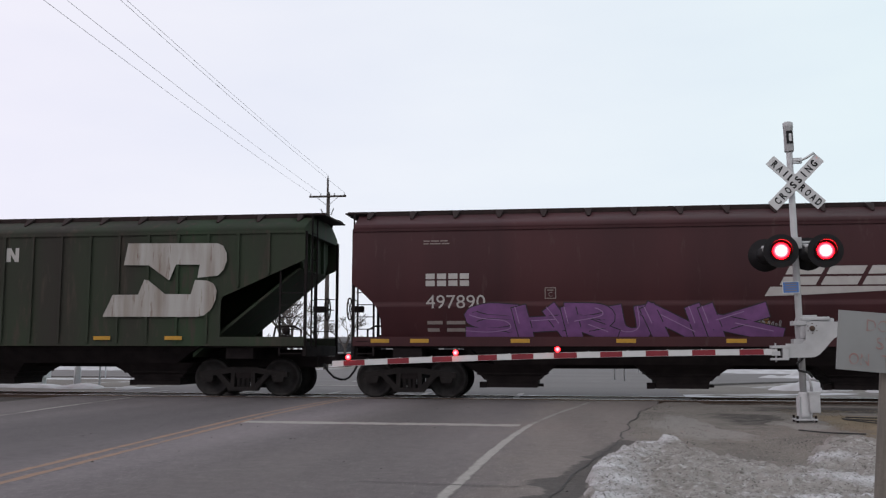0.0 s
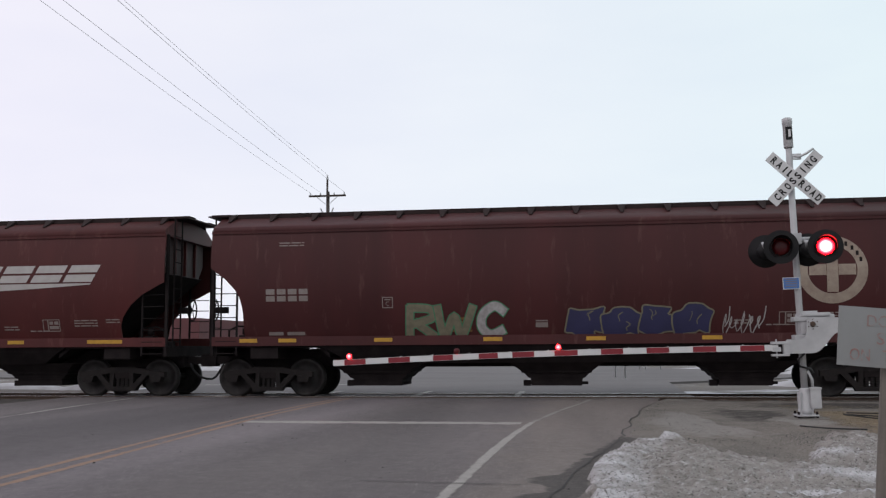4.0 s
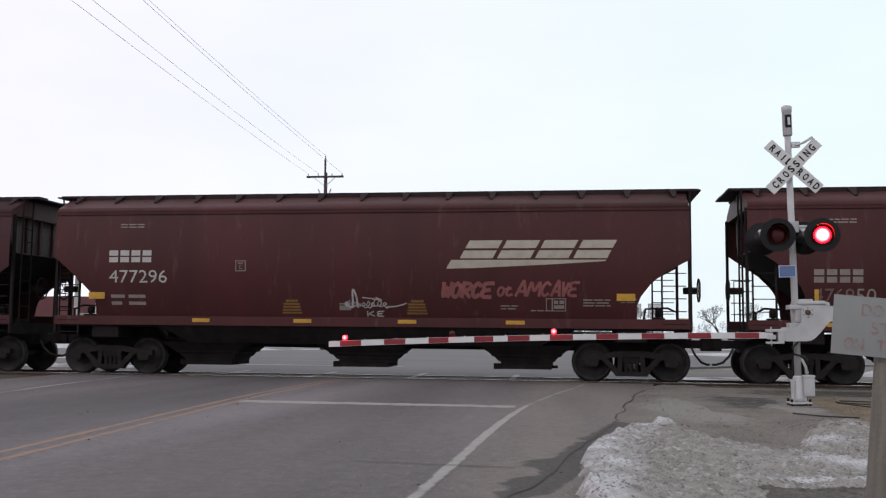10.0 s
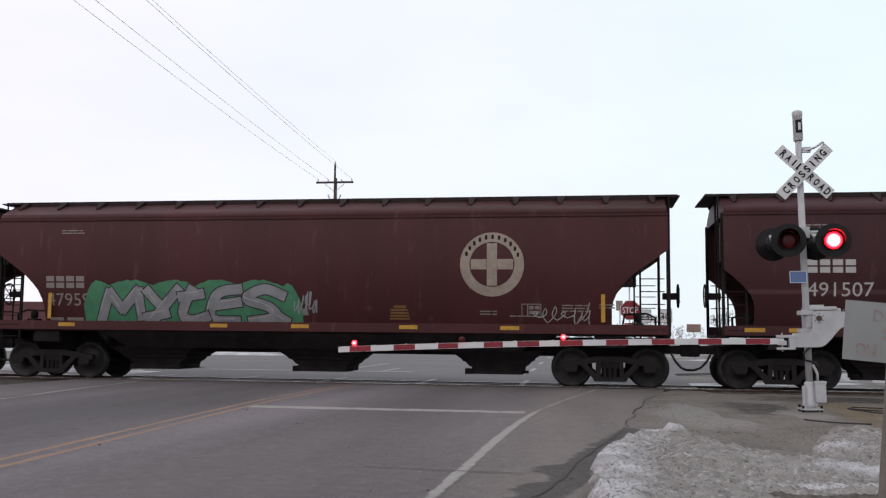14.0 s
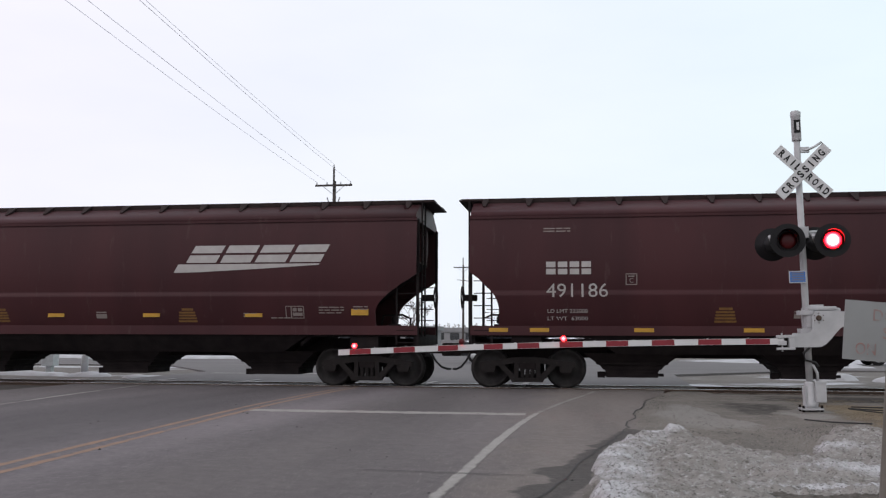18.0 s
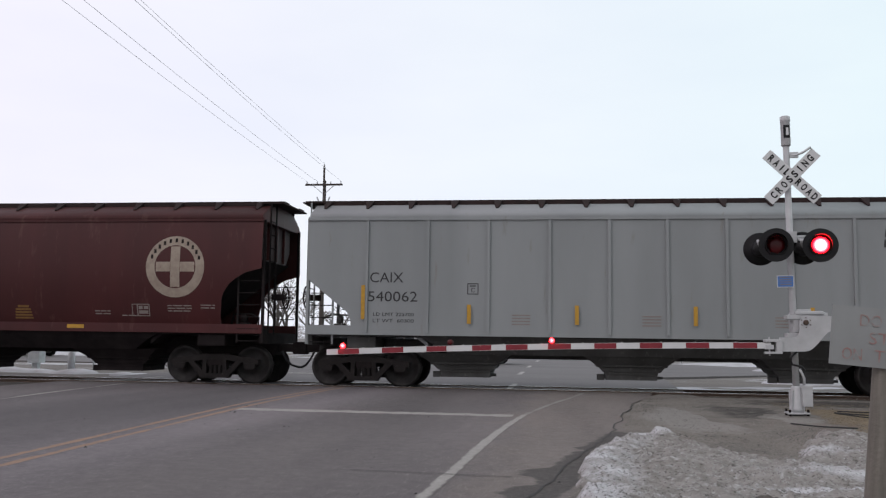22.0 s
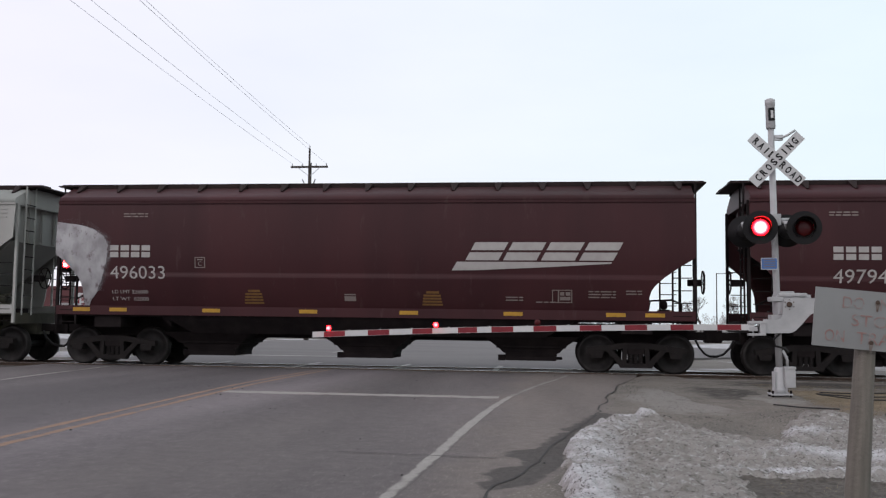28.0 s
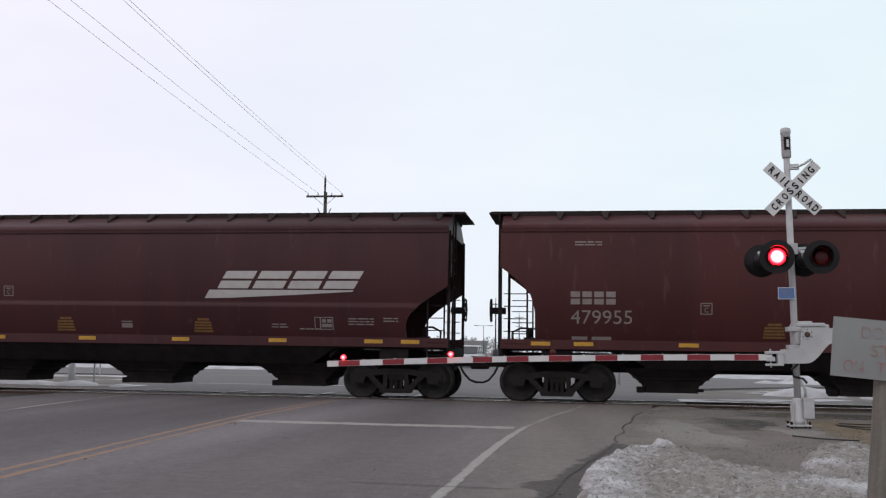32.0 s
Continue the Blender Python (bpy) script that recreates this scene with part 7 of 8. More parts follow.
def lamp_rows(lit_when_right):
    """Turns of a two-faced lamp disc, half a turn at each change."""
    rows, angle = [], 0.0 if right_lit(0.0) == lit_when_right else 180.0
    state = right_lit(0.0)
    if angle:
        # the lamp going out at the start still glows
        rows += [(0.0, 0.0), (0.02, 0.0), (0.05, 60.0), (0.08, 120.0), (0.11, 180.0)]
    else:
        rows.append((0.0, angle))
    for k in range(2, 961):
        if right_lit(k / 30) != state:
            state = not state
            for s in range(4):
                rows.append((min((k - 2 + s) / 30, 31.99), angle + 60 * s))
            angle += 180
    rows.append((32.0, angle))
    return rows


def motions():
    for i, car in enumerate(train):
        x0 = (COUPLINGS[i] + COUPLINGS[i + 1]) / 2
        walk(car, [(t, pose(x0 - rolled(t), TRACK_Y, 0)) for t in range(33)])
        # the wheels roll while the car is near the crossing
        seen = [k for k in range(0, 961) if abs(x0 - rolled(k / 30)) < 23]
        first, last = seen[0], seen[-1]
        start = rolled(first / 30)
        turns = [(k / 30, -math.degrees((rolled(k / 30) - start) / 0.457)) for k in seen]
        if first > 0:
            turns = [(0.0, 0.0)] + turns
        if last < 960:
            turns.append((32.0, turns[-1][1]))
        for tr in car.children:
            if tr.name.startswith("truck"):
                for w in tr.children:
                    if w.name.startswith("wheelset"):
                        at = Matrix.Translation(w.location)
                        walk(w, [(t, at @ Matrix.Rotation(radians(a), 4, "Y")) for t, a in turns])
    for car, places in CROSSING_CARS:
        walk(car, [(t, pose(x, CROSS_Y, -0.05, 0, 0, 180)) for t, x in places])
    for disc, right in MOVING_LAMPS:
        at = Matrix.Translation(disc.location)
        walk(disc, [(t, at @ Matrix.Rotation(radians(a), 4, "Z")) for t, a in lamp_rows(right)])

# ---------------------------------------------------------------- crossing signal
MX, MY = 3.90, 17.60
signal = thing("crossing_signal", (MX, MY, ROAD_Z), "silver railroad crossing signal mast with crossbuck and flashing lamps", "crossing signal")
NEARER = Matrix.Translation((0, 0, 1.147)) @ Matrix.Scale(0.918, 4) @ Matrix.Translation((0, 0, -1.147))
signal.matrix_basis = NEARER @ pose(MX, MY, ROAD_Z) @ Matrix.Rotation(radians(-1.1), 4, "Y")
part("foundation", box(-0.34, 0.34, -0.34, 0.34, -0.45, -0.085, bevel=0.03), M_SHOULDERPALE, signal, "pale concrete footing")
part("base_plate", box(-0.185, 0.185, -0.18, 0.18, -0.05, -0.02, bevel=0.01), M_SIGNAL, signal)
for sx in (-1, 1):
    for sy in (-1, 1):
        part("bolt", rod((sx * 0.155, sy * 0.145, -0.10), (sx * 0.155, sy * 0.145, 0.03), 0.022, 6), M_GRIMESHADE, signal)
part("mast_base", lathe([(0.13, -0.02), (0.125, 0.06), (0.10, 0.10), (0.092, 0.40), (0.088, 0.42), (0.066, 0.44)], 18, (0, 0, 0), "z"), M_SIGNAL, signal)
for a in range(4):
    w = part("base_web", box(-0.006, 0.006, 0.07, 0.15, -0.02, 0.36), M_SIGNAL, signal)
    w.matrix_basis = Matrix.Rotation(radians(45 + 90 * a), 4, "Z")
jb = part("junction_box", box(0.07, 0.25, -0.14, 0.06, 0.08, 0.44, bevel=0.02), M_SIGNAL, signal, "grey junction box on the mast")
part("box_lid", box(0.06, 0.26, -0.15, 0.07, 0.41, 0.45, bevel=0.008), M_SIGNAL, jb)
part("conduit", tube([(0.13, -0.04, 0.44), (0.13, -0.05, 0.58), (0.09, -0.05, 0.68), (0.06, -0.03, 0.74)], 0.025), M_SIGNAL, signal)
part("mast", lathe([(0.060, 0.4), (0.060, 2.4), (0.056, 5.1)], 16, (0, 0, 0), "z"), M_SIGNAL, signal)
part("mast_cap", lathe([(0.075, 4.78), (0.085, 4.80), (0.085, 5.22), (0.092, 5.23), (0.092, 5.32), (0.06, 5.34)], 16, (0, 0, 0), "z"), M_SIGNAL, signal, "sleeve and cap on top of the mast")
part("cap_mark", shapes([rect(-0.055, 0.055, 4.92, 5.16)], lambda x, z: (x, -0.088, z)), M_BLACK, signal, "dark letter mark on the cap")
part("cap_mark_window", shapes([rect(-0.01, 0.035, 4.97, 5.11)], lambda x, z: (x, -0.091, z)), M_SIGNWHITE, signal)
part("bell_bracket", merge([tube([(0.05, -0.03, 4.62), (0.16, -0.05, 4.60), (0.27, -0.10, 4.64), (0.40, -0.14, 4.72)], 0.022), box(0.05, 0.20, -0.05, 0.02, 4.56, 4.66)]), M_GALV, signal)
CB = 4.20
for angle, words, off in ((45, (("CROSSING", -0.515, 0.133),), -0.115), (-45, (("RAIL", -0.53, 0.125), ("ROAD", 0.115, 0.125)), -0.092)):
    tilt = pose(0.06, off, CB) @ Matrix.Rotation(radians(-angle), 4, "Y")
    b = part("crossbuck_board", box(-0.61, 0.61, -0.008, 0.008, -0.105, 0.105), M_SIGNWHITE, signal, "white crossbuck board with black lettering")
    b.matrix_basis = tilt
    flat = lambda x, z: (x, -0.012, z)
    for word, x, gap in words:
        for k, ch in enumerate(word):
            wide = 0.026 if ch == "I" else 0.086
            part("lettering", letters(ch, x + gap * k + (0.086 - wide) / 2, -0.068, wide, 0.136, flat, 0.035), M_BLACK, b)
part("flasher_arm", merge([rod((-0.45, -0.02, 3.10), (0.50, -0.02, 3.10), 0.035, 10), box(-0.10, 0.10, -0.11, 0.10, 3.0, 3.2), rod((0.1, -0.05, 3.06), (0.42, -0.35, 2.98), 0.028, 8)]), M_SIGNAL, signal)


def flasher(name, at, yaw, back=False):
    """A lamp housing with its round black background and hood; the lamp within it turns its lit or its dark face to the road."""
    f = part(name, lathe([(0.30, 0.0), (0.30, 0.018), (0.16, 0.02), (0.15, 0.10), (0.12, 0.19), (0.05, 0.21)], 28), M_BLACK, signal, "black flasher lamp with hood and round background")
    f.matrix_basis = pose(*at, 0, 0, yaw)
    hood = bmesh.new()
    rows = []
    for k in range(37):
        a = radians(-60 + 300 * k / 36)
        deep = 0.33 * max(0.22, 0.5 + 0.5 * math.sin(a))
        rows.append([hood.verts.new((rr * math.cos(a), -dd, rr * math.sin(a))) for rr, dd in ((0.192, 0.0), (0.186, deep), (0.180, deep), (0.186, 0.0))])
    for a, b in zip(rows, rows[1:]):
        for q in range(4):
            hood.faces.new((a[q], a[(q + 1) % 4], b[(q + 1) % 4], b[q])).smooth = q in (0, 2)
    hood.faces.new(rows[0])
    hood.faces.new(rows[-1])
    bmesh.ops.recalc_face_normals(hood, faces=hood.faces)
    part("hood", hood, M_BLACK, f)
    part("lens_ring", lathe([(0.175, 0.0), (0.175, -0.02), (0.16, -0.02), (0.16, 0.0)], 24), M_BLACK, f)
    return f


fl = flasher("flasher_lamp", (-0.33, -0.42, 2.93), -8)
fr = flasher("flasher_lamp", (0.42, -0.42, 2.91), -8)
bl = flasher("flasher_lamp", (-0.52, 0.02, 2.90), 172)
br = flasher("flasher_lamp", (0.22, 0.02, 2.90), 172)
for f in (bl, br):
    part("lens", lathe([(0.02, -0.02), (0.15, -0.01), (0.15, 0.0)], 24), M_REDLENS, f)
for f in (fl, fr, bl, br):
    s = 1 if f in (fl, fr) else -1
    part("lamp_stem", rod((0, 0.18, 0.0), (0.05, 0.36, 0.12), 0.03, 8), M_SIGNAL, f)


def bulb(host, r=0.15, deep=0.03, hot=0.66):
    """A two-faced lamp disc: one face lit, the other a dark red lens."""
    b = part("lamp_disc", lathe([(0.02, 0.006), (r, 0.004), (r, -0.004), (0.02, -0.006)], 24), M_BLACK, host)
    part("lit_face", lathe([(0.01, -0.010 - deep), (r * 0.55, -0.010 - deep * 0.8), (r * 0.97, -0.010), (r * 0.97, -0.007)], 24), M_GLOW, b, "lit red lamp face")
    part("lit_core", lathe([(0.01, -0.014 - deep), (r * hot, -0.014 - deep * 0.72), (r * hot, -0.012)], 20), M_GLOWCORE, b)
    part("lit_glow", lathe([(0.01, -0.0115 - deep), (r * 0.82, -0.0125 - deep * 0.6), (r * 0.82, -0.011)], 20), M_GLOWMID, b)
    part("dark_face", lathe([(0.01, 0.012 + deep * 0.6), (r * 0.6, 0.012 + deep * 0.5), (r * 0.97, 0.010), (r * 0.97, 0.007)], 24), M_REDLENS, b, "unlit dark red lamp face")
    return b


lamp_left, lamp_right = bulb(fl), bulb(fr)
for b in (lamp_left, lamp_right):
    b.location = (0, -0.012, 0)
plate = part("info_plate", box(-0.17, 0.17, -0.006, 0.006, -0.125, 0.125, bevel=0.004), M_SIGNWHITE, signal, "small blue information plate on the mast")
plate.matrix_basis = pose(-0.13, -0.10, 2.30) @ Matrix.Scale(0.86, 4)
part("plate_face", box(-0.155, 0.155, -0.009, -0.0065, -0.11, 0.11), M_BLUE, plate)
part("plate_lines", shapes([rect(-0.12, 0.12, z, z + 0.018) for z in (-0.07, -0.02, 0.03, 0.075)], lambda x, z: (x, -0.012, z)), M_DULLWHITE, plate)

# gate machine and arm
part("gate_machine", box(-0.02, 0.58, -0.10, 0.34, 1.38, 1.74, bevel=0.05), M_SIGNAL, signal, "silver gate machine housing")
part("machine_lid", merge([box(0.0, 0.50, -0.13, 0.36, 1.70, 1.765, bevel=0.025), box(0.05, 0.30, -0.05, 0.2, 1.76, 1.80, bevel=0.015)]), M_SIGNAL, signal)
for z in (1.30, 1.62):
    part("mast_clamp", box(-0.14, 0.10, -0.12, 0.12, z, z + 0.08, bevel=0.01), M_SIGNAL, signal)
arm_side = prism([(-0.29, 1.05), (0.13, 1.05), (0.20, 1.06), (0.27, 1.10), (0.37, 1.20), (0.47, 1.32), (0.53, 1.38), (0.60, 1.41), (0.80, 1.42), (0.80, 1.66), (0.17, 1.685), (0.12, 1.675), (0.085, 1.645), (0.065, 1.58), (0.055, 1.42), (0.04, 1.35), (0.0, 1.31), (-0.05, 1.30), (-0.29, 1.30)], -0.20, -0.165)
part("gate_bracket", arm_side, M_SIGNAL, signal, "silver gate arm bracket with rounded web")
part("bracket_hub", lathe([(0.03, -0.235), (0.045, -0.225), (0.05, -0.20)], 14, (0.17, 0, 1.56)), M_RAIL, signal)
for k in range(6):
    a = 2 * math.pi * (k + 0.5) / 6
    part("bolt", rod((0.17 + 0.085 * math.cos(a), -0.215, 1.56 + 0.085 * math.sin(a)), (0.17 + 0.085 * math.cos(a), -0.20, 1.56 + 0.085 * math.sin(a)), 0.010, 6), M_RAIL, signal)
part("arm_clamp", merge([box(-0.56, -0.26, -0.26, -0.12, 1.01, 1.05, bevel=0.008), box(-0.56, -0.26, -0.26, -0.12, 1.22, 1.27, bevel=0.008), box(-0.36, -0.26, -0.25, -0.13, 1.04, 1.24), box(-0.54, -0.40, -0.24, -0.14, 1.09, 1.17, bevel=0.01), rod((-0.47, -0.19, 0.98), (-0.47, -0.19, 1.31), 0.014, 6)]), M_SIGNAL, signal)
part("counterweight_arm", box(0.80, 1.9, -0.20, -0.16, 1.46, 1.62, bevel=0.01), M_SIGNAL, signal)
part("counterweight", box(1.35, 1.8, -0.30, -0.06, 1.36, 1.72, bevel=0.03), M_SIGNAL, signal)
part("cable", tube([(0.02, -0.1, 1.05), (-0.10, -0.13, 0.95), (-0.08, -0.12, 0.82), (0.10, -0.06, 0.78), (0.16, -0.05, 0.70)], 0.022), M_CABLE, signal, "black flexible cable")
gate = thing("gate_arm", (MX - 0.47, MY - 0.21, ROAD_Z + 1.15), "lowered crossing gate arm with red and white stripes", "gate arm")
SLOPE = math.degrees(math.atan2(0.235, 7.9))
gate.matrix_basis = NEARER @ pose(MX - 0.47, MY - 0.21, ROAD_Z + 1.15) @ Matrix.Rotation(radians(-SLOPE), 4, "Y")


def bow(x):
    """The arm's slight upward bend between its root and its tip."""
    u = -x / 8.1
    return 0.16 * u * (1 - u)


def bowed_bar(x0, x1, y0, y1, z0, z1):
    """A bar along the bent arm."""
    bm = bmesh.new()
    n = max(1, int((x1 - x0) / 0.4))
    rows = []
    for k in range(n + 1):
        x = x0 + (x1 - x0) * k / n
        rows.append([bm.verts.new((x, yy, bow(x) + z)) for yy, z in ((y0, z0), (y1, z0), (y1, z1), (y0, z1))])
    for a, b in zip(rows, rows[1:]):
        for q in range(4):
            bm.faces.new((a[q], a[(q + 1) % 4], b[(q + 1) % 4], b[q]))
    bm.faces.new(rows[0])
    bm.faces.new(rows[-1])
    bmesh.ops.recalc_face_normals(bm, faces=bm.faces)
    return bm


part("arm_blade", bowed_bar(-8.10, 0.0, -0.020, 0.020, -0.054, 0.054), M_SIGNWHITE, gate, "white arm blade")
for a, b in ((0.155, 0.57), (0.985, 1.39), (1.805, 2.205), (2.62, 3.015), (3.435, 3.855), (4.225, 4.627), (4.895, 5.25), (5.73, 6.106), (6.545, 6.953), (7.392, 7.80)):
    part("red_stripe", bowed_bar(-b - 0.08, -a - 0.08, -0.0235, 0.0235, -0.049, 0.049), M_SIGNRED, gate, "red reflective stripe")
for a in (0.6, 1.3, 1.9, 2.6, 3.3, 4.05, 4.75, 5.5, 6.2, 6.8, 7.4):
    part("arm_bolt", rod((-a, 0, 0.052 + bow(-a)), (-a, 0, 0.070 + bow(-a)), 0.012, 6), M_GALV, gate)
part("arm_stiffener", bowed_bar(-5.2, 0.0, 0.025, 0.05, -0.025, 0.025), M_GALV, gate)
gate_bulbs = []
for x, z in ((-7.78, 0.11), (-5.74, 0.11), (-3.86, 0.11)):
    gl = part("arm_lamp", lathe([(0.042, 0.0), (0.056, 0.01), (0.056, 0.05), (0.038, 0.07)], 16, (0, 0, 0)), M_REDLENS, gate, "small red lamp on the gate arm")
    gl.location = (x, -0.03, z + bow(x))
    part("lamp_stand", rod((0, 0.03, -0.14), (0, 0.03, -0.04), 0.012, 6), M_GALV, gl)
    b = bulb(gl, 0.050, 0.02, 0.36)
    b.location = (0, -0.01, 0)
    gate_bulbs.append(b)
MOVING_LAMPS = [(lamp_left, False), (lamp_right, True), (gate_bulbs[1], False), (gate_bulbs[2], True)]

# ---------------------------------------------------------------- board on a wooden post
post = thing("warning_board", (1.52, 5.26, -0.12), "weathered grey metal warning board on a wooden post", "sign")
pm = Matrix.Rotation(radians(4.2), 4, "Y")
pst = part("post", lathe([(0.067, -0.3), (0.064, 0.4), (0.058, 0.8), (0.052, 1.2), (0.049, 1.42)], 14, (0, 0, 0), "z"), M_WOOD, post, "grey weathered round wooden post")
pst.matrix_basis = pm
bd = part("board", box(-0.31, 0.31, -0.006, 0.006, -0.155, 0.155), M_BOARD, post)
bd.matrix_basis = pose(0.118, -0.066, 1.298) @ Matrix.Rotation(radians(5.0), 4, "Y")
fl2 = lambda x, z: (x, -0.009, z)
for body, x, z, w in (("DO", -0.17, 0.055, 0.11), ("NOT", 0.02, 0.055, 0.17), ("STOP", -0.12, -0.035, 0.24), ("ON", -0.25, -0.125, 0.10), ("TRACKS", -0.09, -0.125, 0.34)):
    part("lettering", letters(body, x, z, w, 0.062, fl2, 0.0), M_FADEDRED, bd, "faded red hand-painted letters")
for x, z in ((0.005, 0.10), (-0.015, -0.115)):
    part("nail", rod((x, -0.014, z), (x, -0.004, z), 0.011, 8), M_RAIL, bd, "rusty nail head")
    part("rust_run", shapes([[(x - 0.013, z), (x + 0.013, z), (x + 0.004, z - 0.05), (x - 0.003, z - 0.05)]], lambda a, b: (a, -0.0095, b)), M_RUSTRUN, bd)

# ---------------------------------------------------------------- power line along the road


def power_pole(x, y, height, label, arms=1, lean=0.0):
    p = thing("utility_pole", (x, y, -0.15), label, "utility pole", "utility poles")
    part("shaft", lathe([(0.17, -0.5), (0.16, 1.0), (0.11, height - 0.9), (0.10, height - 0.9)], 12, (0, 0, 0), "z"), M_POLE, p)
    part("pole_top_pin", box(-0.055, 0.055, -0.2, -0.1, height - 1.5, height, bevel=0.01), M_POLE, p)
    part("insulator", lathe([(0.03, height), (0.06, height + 0.04), (0.03, height + 0.08), (0.055, height + 0.12), (0.02, height + 0.2)], 10, (0, -0.15, 0), "z"), M_GALV, p)
    za = height - 1.25
    part("crossarm", box(-1.22, 1.22, -0.22, -0.11, za, za + 0.12, bevel=0.01), M_POLE, p)
    for xx in (-1.12, -0.45, 0.45, 1.12):
        part("insulator", lathe([(0.02, za + 0.12), (0.05, za + 0.17), (0.03, za + 0.2), (0.05, za + 0.24), (0.02, za + 0.28)], 8, (xx, -0.16, 0), "z"), M_GALV, p)
    for s in (-1, 1):
        part("arm_brace", rod((s * 0.7, -0.23, za), (s * 0.08, -0.13, za - 0.5), 0.02, 6), M_GALV, p)
    part("lower_arm", rod((-0.75, -0.2, height - 2.75), (0.8, -0.2, height - 2.95), 0.045, 6), M_POLE, p)
    if arms > 1:
        part("cutout", merge([rod((0.25, -0.2, height - 2.4), (0.45, -0.3, height - 2.0), 0.04, 6), rod((-0.25, -0.2, height - 2.4), (-0.4, -0.3, height - 2.0), 0.04, 6)]), M_GALV, p)
    return p


PX, PY, PH = -16.05, 58.2, 12.3
power_pole(PX, PY, PH, "dark wooden utility pole with one crossarm beside the road", 2)


def span(a, b, sag, r, label):
    pts = []
    for k in range(25):
        t = k / 24
        p = Vector(a).lerp(Vector(b), t)
        p.z -= 4 * sag * t * (1 - t)
        pts.append(p)
    return thing("power_line", (0, 0, 0), label, "power line", "overhead wires", tube(pts, r, 5), M_WIRE)


power_pole(PX + 3.8, -12.0, PH + 1.2, "dark wooden utility pole beside the road", 1)
for dx, dz in ((0.0, 0.2), (-1.12, -0.97), (-0.45, -0.97), (0.45, -0.97), (1.12, -0.97)):
    if dx == 0.45:
        continue
    span((PX + dx, PY - 0.16, PH + dz - 0.15), (PX + 3.8 + dx, -12.16, PH + dz + 1.05), 0.5, 0.0085, "thin overhead power line along the road")

# ---------------------------------------------------------------- beyond the tracks
far_sig = thing("crossing_signal", (-16.5, 29.2, -0.08), "silver crossing signal mast beyond the tracks", "crossing signal")
part("mast", lathe([(0.12, 0.0), (0.11, 0.6), (0.07, 0.65), (0.068, 5.0), (0.03, 5.05)], 12, (0, 0, 0), "z"), M_SIGNAL, far_sig)
part("flasher_arm", rod((-0.45, 0, 3.1), (0.45, 0, 3.1), 0.035, 8), M_SIGNAL, far_sig)
for angle in (45, -45):
    b = part("crossbuck_board", box(-0.66, 0.66, -0.008, 0.008, -0.115, 0.115), M_SIGNWHITE, far_sig)
    b.matrix_basis = pose(0, 0.10 if angle > 0 else 0.12, 4.2) @ Matrix.Rotation(radians(angle), 4, "Y")
for x, right in ((-0.38, True), (0.38, False)):
    f = part("flasher_lamp", lathe([(0.30, 0.0), (0.30, 0.018), (0.16, 0.02), (0.14, 0.16), (0.05, 0.2)], 20), M_BLACK, far_sig, "black flasher lamp with round background")
    f.location = (x, -0.25, 2.98)
    d = bulb(f)
    d.location = (0, -0.012, 0)
    MOVING_LAMPS.append((d, right))
part("gate_machine", box(0.1, 0.6, -0.2, 0.3, 1.2, 1.7, bevel=0.03), M_SIGNAL, far_sig)

post2 = thing("sign_post", (-15.55, 28.9, -0.1), "thin steel post standing beyond the tracks", "post")
part("shaft", rod((0, 0, -0.2), (0, 0, 2.0), 0.03, 8), M_GALV, post2)
relay = thing("relay_box", (-18.6, 30.6, -0.1), "grey metal relay box on a short pedestal", "relay box")
part("cabinet", box(-0.22, 0.22, -0.2, 0.2, 0.25, 0.95, bevel=0.03), M_GALV, relay)
part("pedestal", box(-0.1, 0.1, -0.1, 0.1, -0.2, 0.25), M_GALV, relay)


def sign_octagon(r):
    return [(r * math.cos(math.pi / 8 + k * math.pi / 4), r * math.sin(math.pi / 8 + k * math.pi / 4)) for k in range(8)]


stop = thing("stop_sign", (1.62, 37.2, -0.1), "red stop sign on a steel post with a beacon above", "stop sign")
part("shaft", rod((0, 0, -0.2), (0, 0, 3.3), 0.03, 8), M_GALV, stop)
so = part("sign_plate", prism(sign_octagon(0.41), -0.045, -0.04), M_SIGNWHITE, stop)
so.location = (0.03, 0, 2.33)
part("sign_face", prism(sign_octagon(0.385), -0.050, -0.0455), M_SIGNRED, so)
part("lettering", letters("STOP", -0.30, -0.125, 0.60, 0.25, lambda x, z: (x, -0.054, z), 0.015), M_SIGNWHITE, so)
sp = part("supplementary_plate", box(-0.23, 0.23, -0.05, -0.045, -0.075, 0.075), M_SIGNRED, stop)
sp.location = (0.03, 0, 1.76)
part("lettering", letters("ALL WAY", -0.17, -0.035, 0.34, 0.07, lambda x, z: (x, -0.054, z), 0.0), M_SIGNWHITE, sp)
bc = part("beacon", box(-0.26, 0.26, -0.06, 0.02, -0.26, 0.26, bevel=0.03), M_BLACK, stop, "black square beacon housing with a red lens")
bc.location = (0.0, 0, 3.48)
part("lens", lathe([(0.02, -0.10), (0.10, -0.09), (0.11, -0.06)], 16, (0, 0, 0)), M_REDLENS, bc)
side_post = thing("sign_post", (1.30, 38.6, -0.1), "brown sign edge-on on a thin steel post", "sign")
part("shaft", rod((0, 0, -0.2), (0, 0, 2.6), 0.03, 8), M_GALV, side_post)
part("sign_plate", box(-0.16, 0.10, -0.2, -0.18, 2.35, 2.75), M_TAN, side_post)


